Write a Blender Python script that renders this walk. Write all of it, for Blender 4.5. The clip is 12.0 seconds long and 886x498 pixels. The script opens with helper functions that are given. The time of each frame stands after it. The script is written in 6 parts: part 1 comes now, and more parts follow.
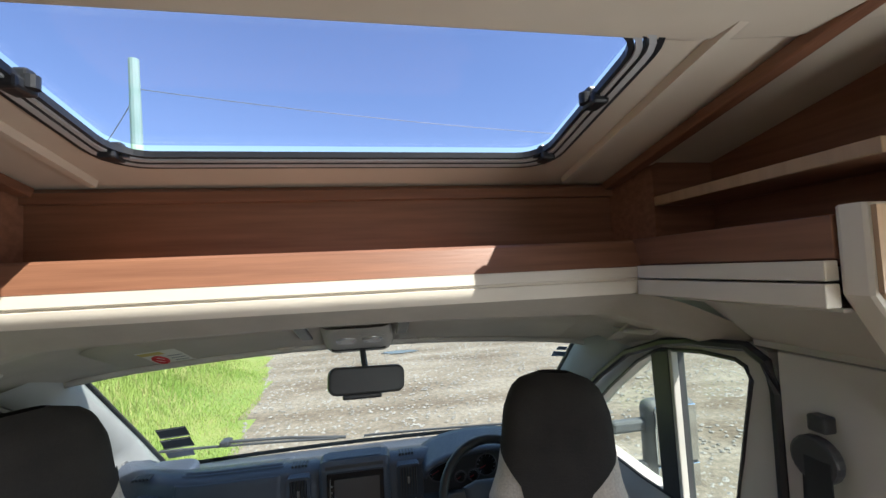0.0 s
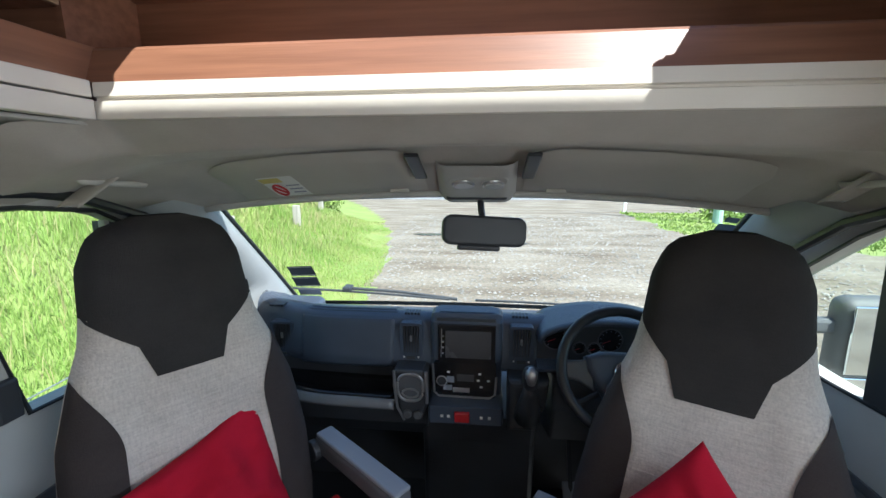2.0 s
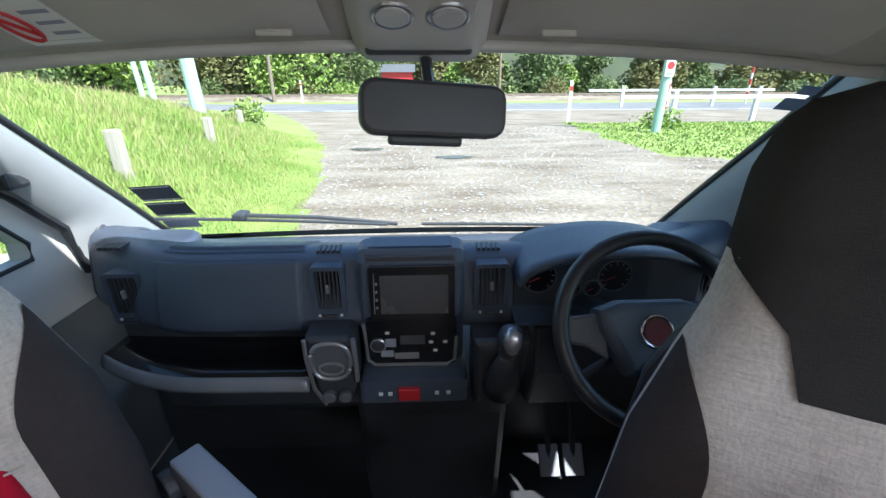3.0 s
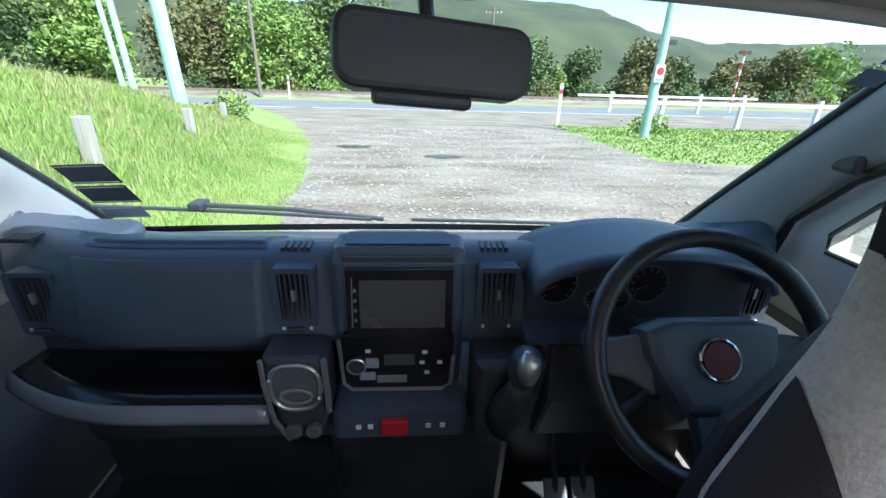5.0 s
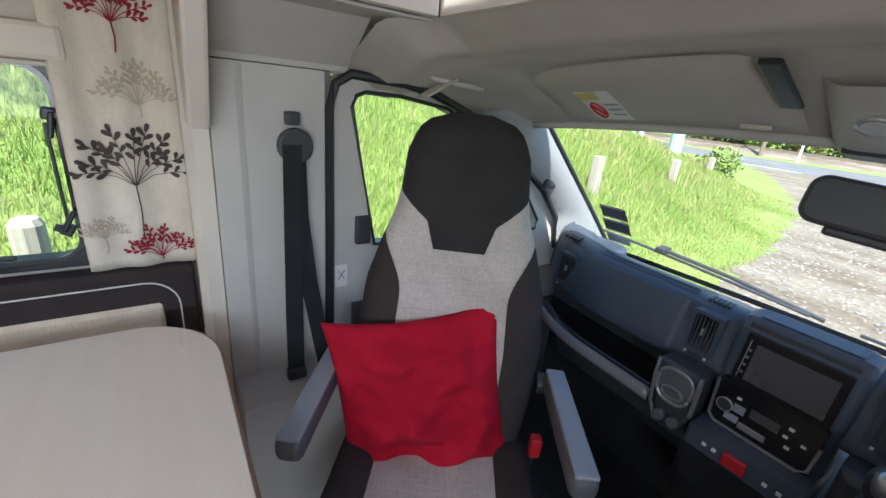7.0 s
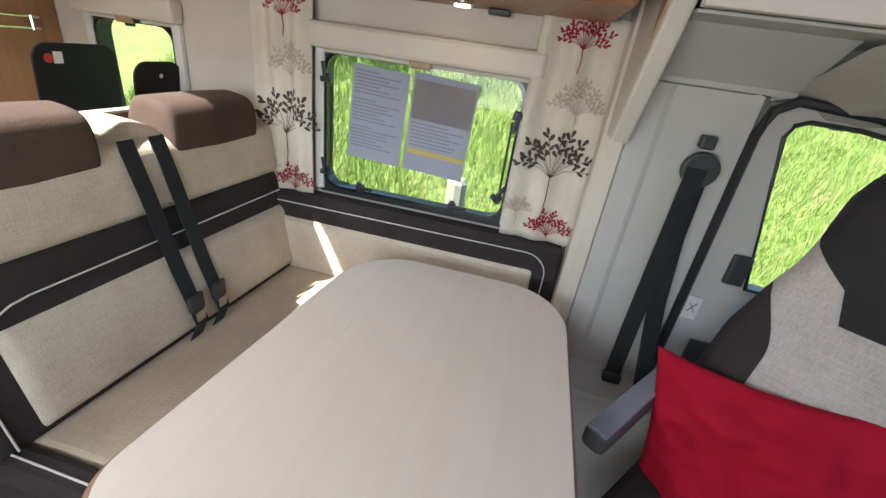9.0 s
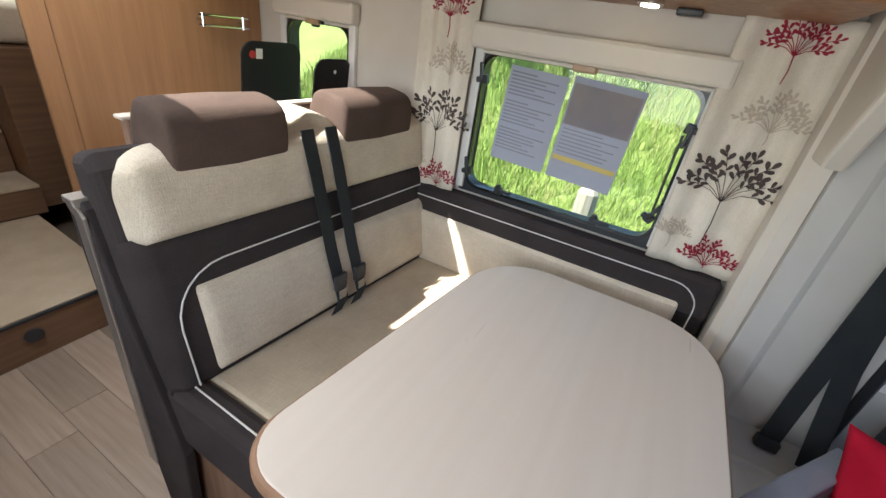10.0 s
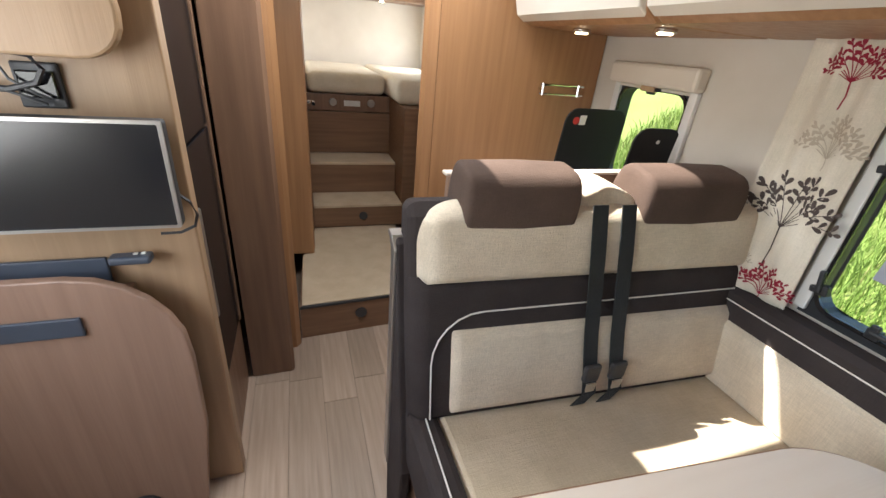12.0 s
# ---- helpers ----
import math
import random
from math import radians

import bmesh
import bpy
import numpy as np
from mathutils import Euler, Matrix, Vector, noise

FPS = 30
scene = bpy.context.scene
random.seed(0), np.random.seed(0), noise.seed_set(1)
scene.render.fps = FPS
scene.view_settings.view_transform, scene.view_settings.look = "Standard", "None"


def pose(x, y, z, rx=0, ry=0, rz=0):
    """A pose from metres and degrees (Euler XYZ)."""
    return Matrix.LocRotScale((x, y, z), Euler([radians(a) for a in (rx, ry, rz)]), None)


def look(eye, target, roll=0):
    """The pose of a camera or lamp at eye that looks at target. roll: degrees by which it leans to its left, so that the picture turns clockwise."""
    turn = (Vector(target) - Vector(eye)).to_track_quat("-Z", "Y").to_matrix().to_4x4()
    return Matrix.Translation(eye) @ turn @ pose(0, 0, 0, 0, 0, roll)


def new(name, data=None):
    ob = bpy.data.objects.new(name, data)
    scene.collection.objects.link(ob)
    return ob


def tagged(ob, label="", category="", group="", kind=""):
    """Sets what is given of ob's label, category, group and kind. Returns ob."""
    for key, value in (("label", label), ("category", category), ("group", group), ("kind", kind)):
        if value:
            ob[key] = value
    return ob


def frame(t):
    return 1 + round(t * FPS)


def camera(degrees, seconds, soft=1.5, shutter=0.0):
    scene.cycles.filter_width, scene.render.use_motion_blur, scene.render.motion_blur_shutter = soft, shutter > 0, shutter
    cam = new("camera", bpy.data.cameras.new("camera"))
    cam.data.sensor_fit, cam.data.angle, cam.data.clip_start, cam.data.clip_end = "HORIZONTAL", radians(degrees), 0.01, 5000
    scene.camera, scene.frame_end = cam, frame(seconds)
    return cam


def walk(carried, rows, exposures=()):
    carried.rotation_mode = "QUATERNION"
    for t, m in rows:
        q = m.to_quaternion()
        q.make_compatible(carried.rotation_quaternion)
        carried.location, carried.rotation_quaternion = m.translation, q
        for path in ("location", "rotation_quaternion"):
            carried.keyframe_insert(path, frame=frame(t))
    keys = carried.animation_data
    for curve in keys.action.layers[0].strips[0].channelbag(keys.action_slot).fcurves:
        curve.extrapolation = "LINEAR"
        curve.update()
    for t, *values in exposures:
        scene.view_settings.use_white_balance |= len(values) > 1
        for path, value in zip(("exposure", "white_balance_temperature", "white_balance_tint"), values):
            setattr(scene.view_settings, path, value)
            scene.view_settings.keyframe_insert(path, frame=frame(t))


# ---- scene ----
cam = camera(94.5, 12.0)
PATH = [
    (0, (0.094, 2.104, 1.582), (0.434, 4.072, 1.684), -2.6),
    (0.5, (0.099, 2.033, 1.559), (-0.034, 4.028, 1.619), -1.0),
    (1, (0.128, 1.995, 1.558), (-0.245, 3.959, 1.507), -0.3),
    (1.5, (0.118, 2.067, 1.496), (-0.22, 4.027, 1.282), -0.1),
    (2, (0.065, 2.305, 1.408), (-0.141, 4.257, 1.025), -0.2),
    (2.5, (0.047, 2.518, 1.347), (-0.046, 4.425, 0.753), -0.5),
    (3, (0.048, 2.792, 1.274), (0.114, 4.638, 0.506), -0.2),
    (3.2, (0.052, 2.876, 1.249), (0.192, 4.691, 0.421), 0.2),
    (4.8, (0.035, 3.05, 1.181), (0.287, 4.853, 0.354), 1.7),
    (5, (0.036, 2.964, 1.199), (0.167, 4.808, 0.436), 1.6),
    (5.5, (0.13, 2.75, 1.281), (-0.024, 4.633, 0.625), 2.0),
    (6, (0.181, 2.568, 1.324), (-0.404, 4.378, 0.705), 2.7),
    (6.5, (0.169, 2.512, 1.33), (-0.985, 4.009, 0.676), 4.4),
    (7, (0.192, 2.501, 1.341), (-1.337, 3.586, 0.645), 6.0),
    (7.5, (0.212, 2.485, 1.342), (-1.509, 3.202, 0.618), 6.9),
    (7.7, (0.226, 2.474, 1.346), (-1.542, 3.055, 0.615), 7.2),
    (9.3, (0.253, 2.334, 1.376), (-1.472, 1.852, 0.486), 8.4),
    (9.5, (0.262, 2.311, 1.367), (-1.431, 1.734, 0.472), 8.6),
    (10, (0.25, 2.27, 1.367), (-1.335, 1.494, 0.427), 8.9),
    (10.5, (0.22, 2.186, 1.359), (-1.243, 1.249, 0.367), 8.6),
    (11, (0.211, 2.134, 1.379), (-1.068, 0.982, 0.361), 8.0),
    (11.5, (0.165, 2.124, 1.385), (-0.797, 0.677, 0.395), 7.1),
    (12, (0.146, 2.199, 1.396), (-0.481, 0.519, 0.51), 5.6),
]
walk(cam, [(t, look(eye, target, roll)) for t, eye, target, roll in PATH], [(0, 1.2, 6350, 7), (1.0, 1.2, 6500, 14), (1.5, 1.42, 6350, 10), (2.5, 1.5, 5500, 4), (3.2, 1.7, 5900, 9), (5, 1.48, 5500, 5), (5.5, 1.45, 5600, 7), (6.0, 1.6, 5700, 9), (6.5, 1.58, 5800, 12), (7.5, 1.65, 6250, 8), (9.5, 1.7, 6350, 9), (10.5, 1.68, 6400, 9), (12, 1.82, 6650, 11)])

# ---- light ----
SUN_DIR = Vector((0.54, -0.50, 1.0)).normalized()
world = bpy.data.worlds.new("sky")
scene.world = world
world.use_nodes = True
wn = world.node_tree
sky = wn.nodes.new("ShaderNodeTexSky")
sky.sky_type = "NISHITA"
sky.sun_disc = False
sky.sun_elevation = math.asin(SUN_DIR.z)
sky.sun_rotation = math.atan2(SUN_DIR.x, SUN_DIR.y)
sky.air_density, sky.dust_density, sky.ozone_density = 1.0, 0.6, 1.5
wn.links.new(sky.outputs[0], wn.nodes["Background"].inputs[0])
wn.nodes["Background"].inputs[1].default_value = 0.13
sun_data = bpy.data.lights.new("sun", "SUN")
sun_data.energy, sun_data.angle, sun_data.color = 5.0, radians(0.53), (1.0, 0.95, 0.87)
sun = new("sun", sun_data)
sun.matrix_world = look(SUN_DIR * 30, (0, 0, 0))


def window_light(name, eye, target, w, h, power, color=(0.93, 0.97, 1.0)):
    """Sky light that comes in through one of the openings."""
    d = bpy.data.lights.new(name, "AREA")
    d.shape, d.size, d.size_y, d.energy, d.color = "RECTANGLE", w, h, power, color
    o = new(name, d)
    o.matrix_world = look(eye, target)


window_light("entrance_window_light", (1.09, 1.90, 1.25), (0.0, 1.90, 1.2), 1.05, 0.55, 4.6)
window_light("kitchen_hatch_light", (-0.06, 0.885, 1.97), (-0.06, 0.886, 0.0), 0.52, 0.36, 5.0)
window_light("bed_window_light", (1.09, -1.75, 1.45), (0.0, -1.75, 1.3), 0.55, 0.30, 4.5)
window_light("bed_window_light", (-1.09, -1.75, 1.45), (0.0, -1.75, 1.3), 0.55, 0.30, 3.2)


# ---- materials ----
def mat(name, c1, c2=None, rough=0.6, metal=0.0, scale=6.0, stretch=(1, 1, 1), bump=0.05, fine=150.0, spec=0.5, rnd=0.0, detail=4.0, sheen=0.0):
    """A surface with two scales of variation: broad colour shift between c1 and c2, and a fine relief."""
    m = bpy.data.materials.new(name)
    m.use_nodes = True
    n, l = m.node_tree.nodes, m.node_tree.links
    b = n["Principled BSDF"]
    c2 = c2 or tuple(min(1, v * 0.82) for v in c1)
    co = n.new("ShaderNodeTexCoord")
    mp = n.new("ShaderNodeMapping")
    mp.inputs["Scale"].default_value = stretch
    l.new(co.outputs["Object"], mp.inputs[0])
    a = n.new("ShaderNodeTexNoise")
    a.inputs["Scale"].default_value, a.inputs["Detail"].default_value = scale, detail
    l.new(mp.outputs[0], a.inputs["Vector"])
    r = n.new("ShaderNodeValToRGB")
    r.color_ramp.elements[0].position, r.color_ramp.elements[1].position = 0.32, 0.7
    r.color_ramp.elements[0].color, r.color_ramp.elements[1].color = (*c1, 1), (*c2, 1)
    l.new(a.outputs["Fac"], r.inputs[0])
    out = r.outputs[0]
    if rnd:
        oi = n.new("ShaderNodeObjectInfo")
        mr = n.new("ShaderNodeMapRange")
        mr.inputs["To Min"].default_value, mr.inputs["To Max"].default_value = 1 - rnd, 1 + rnd
        l.new(oi.outputs["Random"], mr.inputs["Value"])
        hs = n.new("ShaderNodeHueSaturation")
        l.new(mr.outputs[0], hs.inputs["Value"])
        l.new(out, hs.inputs["Color"])
        out = hs.outputs[0]
    l.new(out, b.inputs["Base Color"])
    b.inputs["Roughness"].default_value, b.inputs["Metallic"].default_value = rough, metal
    b.inputs["Specular IOR Level"].default_value = spec
    if sheen:
        b.inputs["Sheen Weight"].default_value = sheen
    f = n.new("ShaderNodeTexNoise")
    f.inputs["Scale"].default_value, f.inputs["Detail"].default_value = fine, 3
    l.new(mp.outputs[0], f.inputs["Vector"])
    rr = n.new("ShaderNodeMapRange")
    rr.inputs["To Min"].default_value, rr.inputs["To Max"].default_value = max(0.02, rough - 0.08), min(1, rough + 0.1)
    l.new(a.outputs["Fac"], rr.inputs["Value"])
    l.new(rr.outputs[0], b.inputs["Roughness"])
    if bump:
        bp = n.new("ShaderNodeBump")
        bp.inputs["Strength"].default_value, bp.inputs["Distance"].default_value = bump, 0.01
        l.new(f.outputs["Fac"], bp.inputs["Height"])
        l.new(bp.outputs[0], b.inputs["Normal"])
    return m


def mottled(m, scale, lo, hi):
    """Breaks a surface's colour up with a finer, sharper speckle."""
    n, l = m.node_tree.nodes, m.node_tree.links
    b = n["Principled BSDF"]
    src = b.inputs["Base Color"].links[0].from_socket
    co = n.new("ShaderNodeTexCoord")
    a = n.new("ShaderNodeTexNoise")
    a.inputs["Scale"].default_value, a.inputs["Detail"].default_value, a.inputs["Roughness"].default_value = scale, 8, 0.75
    l.new(co.outputs["Object"], a.inputs["Vector"])
    mr = n.new("ShaderNodeMapRange")
    mr.inputs["From Min"].default_value, mr.inputs["From Max"].default_value = 0.36, 0.64
    mr.inputs["To Min"].default_value, mr.inputs["To Max"].default_value = lo, hi
    l.new(a.outputs["Fac"], mr.inputs["Value"])
    hs = n.new("ShaderNodeHueSaturation")
    l.new(mr.outputs[0], hs.inputs["Value"])
    l.new(src, hs.inputs["Color"])
    l.new(hs.outputs[0], b.inputs["Base Color"])
    return m


def weave(name, c1, c2, size=420.0, bump=0.35, slub=1.0):
    """Woven cloth: crossing threads, uneven slubs and a soft sheen."""
    m = mat(name, c1, c2, rough=0.9, scale=9, bump=0, spec=0.2, sheen=0.15)
    n, l = m.node_tree.nodes, m.node_tree.links
    b = n["Principled BSDF"]
    co = n.new("ShaderNodeTexCoord")
    total = None
    for st in ((1, 14, 14), (14, 14, 1), (14, 1, 14)):
        mp = n.new("ShaderNodeMapping")
        mp.inputs["Scale"].default_value = tuple(v * size / 420 for v in st)
        l.new(co.outputs["Object"], mp.inputs[0])
        w = n.new("ShaderNodeTexNoise")
        w.inputs["Scale"].default_value, w.inputs["Detail"].default_value = 16, 3
        l.new(mp.outputs[0], w.inputs["Vector"])
        if total is None:
            total = w.outputs["Fac"]
        else:
            add = n.new("ShaderNodeMath")
            l.new(total, add.inputs[0])
            l.new(w.outputs["Fac"], add.inputs[1])
            total = add.outputs[0]
    mr = n.new("ShaderNodeMapRange")
    mr.inputs["From Min"].default_value, mr.inputs["From Max"].default_value = 1.1, 1.9
    mr.inputs["To Min"].default_value, mr.inputs["To Max"].default_value = 1 - 0.22 * slub, 1 + 0.22 * slub
    l.new(total, mr.inputs["Value"])
    hs = n.new("ShaderNodeHueSaturation")
    src = b.inputs["Base Color"].links[0].from_socket
    l.new(src, hs.inputs["Color"])
    l.new(mr.outputs[0], hs.inputs["Value"])
    l.new(hs.outputs[0], b.inputs["Base Color"])
    bp = n.new("ShaderNodeBump")
    bp.inputs["Strength"].default_value, bp.inputs["Distance"].default_value = bump, 0.004
    l.new(total, bp.inputs["Height"])
    l.new(bp.outputs[0], b.inputs["Normal"])
    return m


def wood(name, c1, c2, axis=2, rough=0.4, rnd=0.0, grain=1.0):
    """Laminated wood with long streaks of grain along one axis."""
    st = [26.0, 26.0, 26.0]
    st[axis] = 1.3
    m = mat(name, c1, c2, rough=rough, scale=1.6 * grain, stretch=st, bump=0.05, fine=9, rnd=rnd, detail=6)
    return m


def glass(name, tint=(1, 1, 1), rough=0.0):
    """Thin clear pane: mostly straight through, with a real mirror film."""
    m = bpy.data.materials.new(name)
    m.use_nodes = True
    n, l = m.node_tree.nodes, m.node_tree.links
    n.remove(n["Principled BSDF"])
    t = n.new("ShaderNodeBsdfTransparent")
    t.inputs[0].default_value = (*tint, 1)
    g = n.new("ShaderNodeBsdfGlossy")
    g.inputs["Roughness"].default_value = rough
    lw = n.new("ShaderNodeLayerWeight")
    pw = n.new("ShaderNodeMath")
    pw.operation = "POWER"
    pw.inputs[1].default_value = 4.0
    l.new(lw.outputs["Facing"], pw.inputs[0])
    fr = n.new("ShaderNodeMapRange")
    fr.inputs["To Min"].default_value, fr.inputs["To Max"].default_value = 0.015, 0.5
    l.new(pw.outputs[0], fr.inputs["Value"])
    mx = n.new("ShaderNodeMixShader")
    l.new(fr.outputs[0], mx.inputs[0])
    l.new(t.outputs[0], mx.inputs[1])
    l.new(g.outputs[0], mx.inputs[2])
    l.new(mx.outputs[0], n["Material Output"].inputs[0])
    return m


def backlit(m, through_color):
    """Thin paper: part of the light that falls on its back shines through."""
    n, l = m.node_tree.nodes, m.node_tree.links
    t = n.new("ShaderNodeBsdfTranslucent")
    t.inputs[0].default_value = (*through_color, 1)
    mx = n.new("ShaderNodeMixShader")
    mx.inputs[0].default_value = 0.5
    l.new(n["Principled BSDF"].outputs[0], mx.inputs[1])
    l.new(t.outputs[0], mx.inputs[2])
    l.new(mx.outputs[0], n["Material Output"].inputs[0])
    return m


def glow(name, color, power):
    m = bpy.data.materials.new(name)
    m.use_nodes = True
    b = m.node_tree.nodes["Principled BSDF"]
    b.inputs["Base Color"].default_value = (*color, 1)
    b.inputs["Emission Color"].default_value = (*color, 1)
    b.inputs["Emission Strength"].default_value = power
    return m


LINEN = weave("linen_cloth", (0.55, 0.50, 0.455), (0.46, 0.415, 0.375), slub=0.7)
CREAM = weave("cream_cloth", (0.66, 0.58, 0.46), (0.56, 0.48, 0.37), size=700, slub=0.6)
SEATTAN = weave("beige_seat_cloth", (0.56, 0.47, 0.35), (0.47, 0.39, 0.28), size=800, slub=0.5)
DARKCLOTH = weave("dark_brown_cloth", (0.050, 0.041, 0.040), (0.038, 0.031, 0.031), size=900, slub=0.5)
BROWNCLOTH = weave("brown_headrest_cloth", (0.105, 0.072, 0.058), (0.085, 0.058, 0.047), size=1000, slub=0.5)
BLACKCLOTH = weave("black_headrest_cloth", (0.040, 0.037, 0.036), (0.030, 0.028, 0.028), size=900, slub=0.4)
RED = weave("red_satin_cloth", (0.45, 0.006, 0.028), (0.36, 0.004, 0.020), size=1200, slub=0.3, bump=0.12)
RED.node_tree.nodes["Principled BSDF"].inputs["Specular IOR Level"].default_value = 0.25
for one in (RED, DARKCLOTH, BROWNCLOTH, BLACKCLOTH):
    one.node_tree.nodes["Principled BSDF"].inputs["Sheen Weight"].default_value = 0.0
CURTAIN = weave("curtain_cloth", (0.72, 0.66, 0.56), (0.64, 0.58, 0.48), size=900, slub=0.4, bump=0.15)
PRINT_DARK = mat("dark_brown_print", (0.08, 0.06, 0.055), rough=0.9, bump=0)
PRINT_RED = mat("dark_red_print", (0.30, 0.018, 0.04), rough=0.9, bump=0)
PRINT_TAN = mat("tan_print", (0.54, 0.465, 0.37), rough=0.9, bump=0)
PIPING = mat("white_piping", (0.75, 0.72, 0.68), rough=0.7, bump=0)
WALNUT = wood("walnut_wood_shelf", (0.235, 0.108, 0.062), (0.165, 0.072, 0.040), axis=0, grain=1.6)
WALNUT_Y = wood("walnut_wood_side", (0.235, 0.108, 0.062), (0.165, 0.072, 0.040), axis=1, grain=1.6)
OAK = wood("oak_wood_tall", (0.37, 0.195, 0.092), (0.29, 0.145, 0.066), axis=2)
OAK_DARK = wood("brown_wood_tall", (0.23, 0.135, 0.085), (0.165, 0.092, 0.058), axis=2)
OAK_X = wood("brown_wood_step", (0.24, 0.138, 0.080), (0.175, 0.095, 0.055), axis=0)
OAK_LIGHT = wood("light_wood", (0.42, 0.285, 0.175), (0.35, 0.230, 0.138), axis=2)
FLAPWOOD = wood("pinkish_wood", (0.31, 0.200, 0.148), (0.25, 0.158, 0.115), axis=2)
EDGE = mat("brown_edging", (0.30, 0.17, 0.10), rough=0.4)
TABLETOP = wood("pale_table_laminate", (0.74, 0.655, 0.565), (0.71, 0.62, 0.53), axis=0, rough=0.30, grain=0.7)
PLANKMAT = wood("vinyl_plank", (0.40, 0.305, 0.235), (0.30, 0.220, 0.165), axis=1, rough=0.42, rnd=0.16, grain=1.4)
JOINT = mat("plank_joint", (0.26, 0.195, 0.145), rough=0.8)
CREAMPAINT = mat("cream_plastic", (0.66, 0.61, 0.53), (0.62, 0.57, 0.49), rough=0.5, bump=0.03)
CEIL = mat("ceiling_lining", (0.62, 0.55, 0.46), (0.58, 0.51, 0.42), rough=0.75, bump=0.08, fine=400)
WALLPAPER = mat("wall_lining", (0.64, 0.59, 0.52), (0.59, 0.54, 0.47), rough=0.75, bump=0.08, fine=300)
CABTRIM = mat("grey_cab_plastic", (0.50, 0.485, 0.45), (0.46, 0.445, 0.41), rough=0.62, bump=0.12, fine=500)
PILLAR = mat("blue_grey_pillar_plastic", (0.33, 0.345, 0.35), (0.30, 0.312, 0.318), rough=0.6, bump=0.12, fine=500)
HEADLINER = weave("headliner_felt", (0.43, 0.40, 0.35), (0.38, 0.35, 0.30), size=1600, slub=0.3, bump=0.1)
VISORMAT = mat("visor_vinyl", (0.47, 0.445, 0.39), (0.43, 0.405, 0.355), rough=0.7, bump=0.12, fine=450)
DASH = mat("dash_plastic", (0.056, 0.072, 0.101), (0.047, 0.060, 0.086), rough=0.34, bump=0.25, fine=700)
DASHGLOSS = mat("gloss_black", (0.012, 0.012, 0.014), rough=0.16, bump=0)
LIPGLOSS = mat("glossy_grey_plastic", (0.20, 0.20, 0.21), rough=0.22, bump=0)
BLACK = mat("black_plastic", (0.040, 0.042, 0.047), rough=0.45, bump=0.1, fine=500)
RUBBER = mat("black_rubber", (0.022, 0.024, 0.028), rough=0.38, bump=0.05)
BELTMAT = weave("belt_webbing", (0.022, 0.026, 0.028), (0.016, 0.019, 0.021), size=2500, slub=0.5, bump=0.3)
ARMGREY = mat("armrest_grey", (0.095, 0.098, 0.105), (0.08, 0.083, 0.09), rough=0.55, bump=0.15, fine=500)
ARMTOP = mat("armrest_top", (0.27, 0.29, 0.33), (0.24, 0.26, 0.30), rough=0.45, bump=0.1, fine=500)
SILVER = mat("silver_plastic", (0.55, 0.55, 0.56), rough=0.3, metal=0.8, bump=0)
CHROME = mat("chrome", (0.75, 0.75, 0.76), rough=0.1, metal=1.0, bump=0)
# light grey stands in for the bright reflection on the metal skylight strips
FRAMEGREY = mat("grey_for_metal_sheen", (0.52, 0.53, 0.55), (0.44, 0.45, 0.47), rough=0.35, bump=0.03)
BRUSHED = mat("brushed_aluminium", (0.55, 0.54, 0.52), rough=0.35, metal=0.9, bump=0.05)
HAZRED = mat("red_button", (0.50, 0.02, 0.025), rough=0.35, bump=0)
SCREEN = mat("dark_screen", (0.075, 0.072, 0.074), rough=0.25, bump=0)
TVSCREEN = mat("tv_screen", (0.012, 0.013, 0.016), rough=0.22, bump=0, spec=0.7)
WHITE = mat("white_plastic", (0.78, 0.77, 0.74), rough=0.4, bump=0.02)
PAPER = backlit(mat("printed_paper", (0.66, 0.67, 0.76), (0.62, 0.63, 0.72), rough=0.7, bump=0), (0.42, 0.43, 0.55))
PAPERINK = mat("paper_ink", (0.30, 0.31, 0.38), rough=0.8, bump=0)
PAPERTAN = backlit(mat("paper_picture", (0.55, 0.49, 0.47), (0.40, 0.39, 0.45), rough=0.7, scale=9, bump=0), (0.36, 0.32, 0.33))
PAPERYEL = mat("paper_yellow", (0.62, 0.50, 0.16), rough=0.7, bump=0)
MATTRESS = weave("mattress_cloth", (0.74, 0.66, 0.52), (0.68, 0.59, 0.45), size=800, slub=0.4)
STEPMAT = weave("step_carpet", (0.60, 0.49, 0.35), (0.52, 0.41, 0.28), size=1300, slub=0.6)
GLASS = glass("window_glass", (0.93, 0.98, 0.95))
SKYGLASS = glass("tinted_roof_glass", (0.79, 0.79, 0.89))
DARKMIRROR = mat("tinted_mirror_glass", (0.25, 0.26, 0.28), rough=0.03, metal=1.0, bump=0)
MIRROR = mat("mirror_glass", (0.8, 0.82, 0.84), rough=0.02, metal=1.0, bump=0)
LAMPGLOW = glow("warm_spot", (1.0, 0.82, 0.55), 6.0)
CLEARPLASTIC = mat("frosted_lens", (0.55, 0.54, 0.50), rough=0.25, bump=0.05)
GREENPAINT = mat("pale_green_paint", (0.30, 0.46, 0.36), (0.38, 0.52, 0.43), rough=0.7, scale=3)
WHITEPAINT = mat("white_painted_wood", (0.72, 0.72, 0.70), rough=0.6, scale=4)
POSTWOOD = wood("weathered_post", (0.42, 0.38, 0.32), (0.30, 0.27, 0.22), axis=2, rough=0.85)
POLEWOOD = wood("brown_pole_wood", (0.22, 0.17, 0.13), (0.15, 0.115, 0.09), axis=2, rough=0.9)
BANDRED = mat("sign_red", (0.50, 0.03, 0.03), rough=0.5, bump=0)
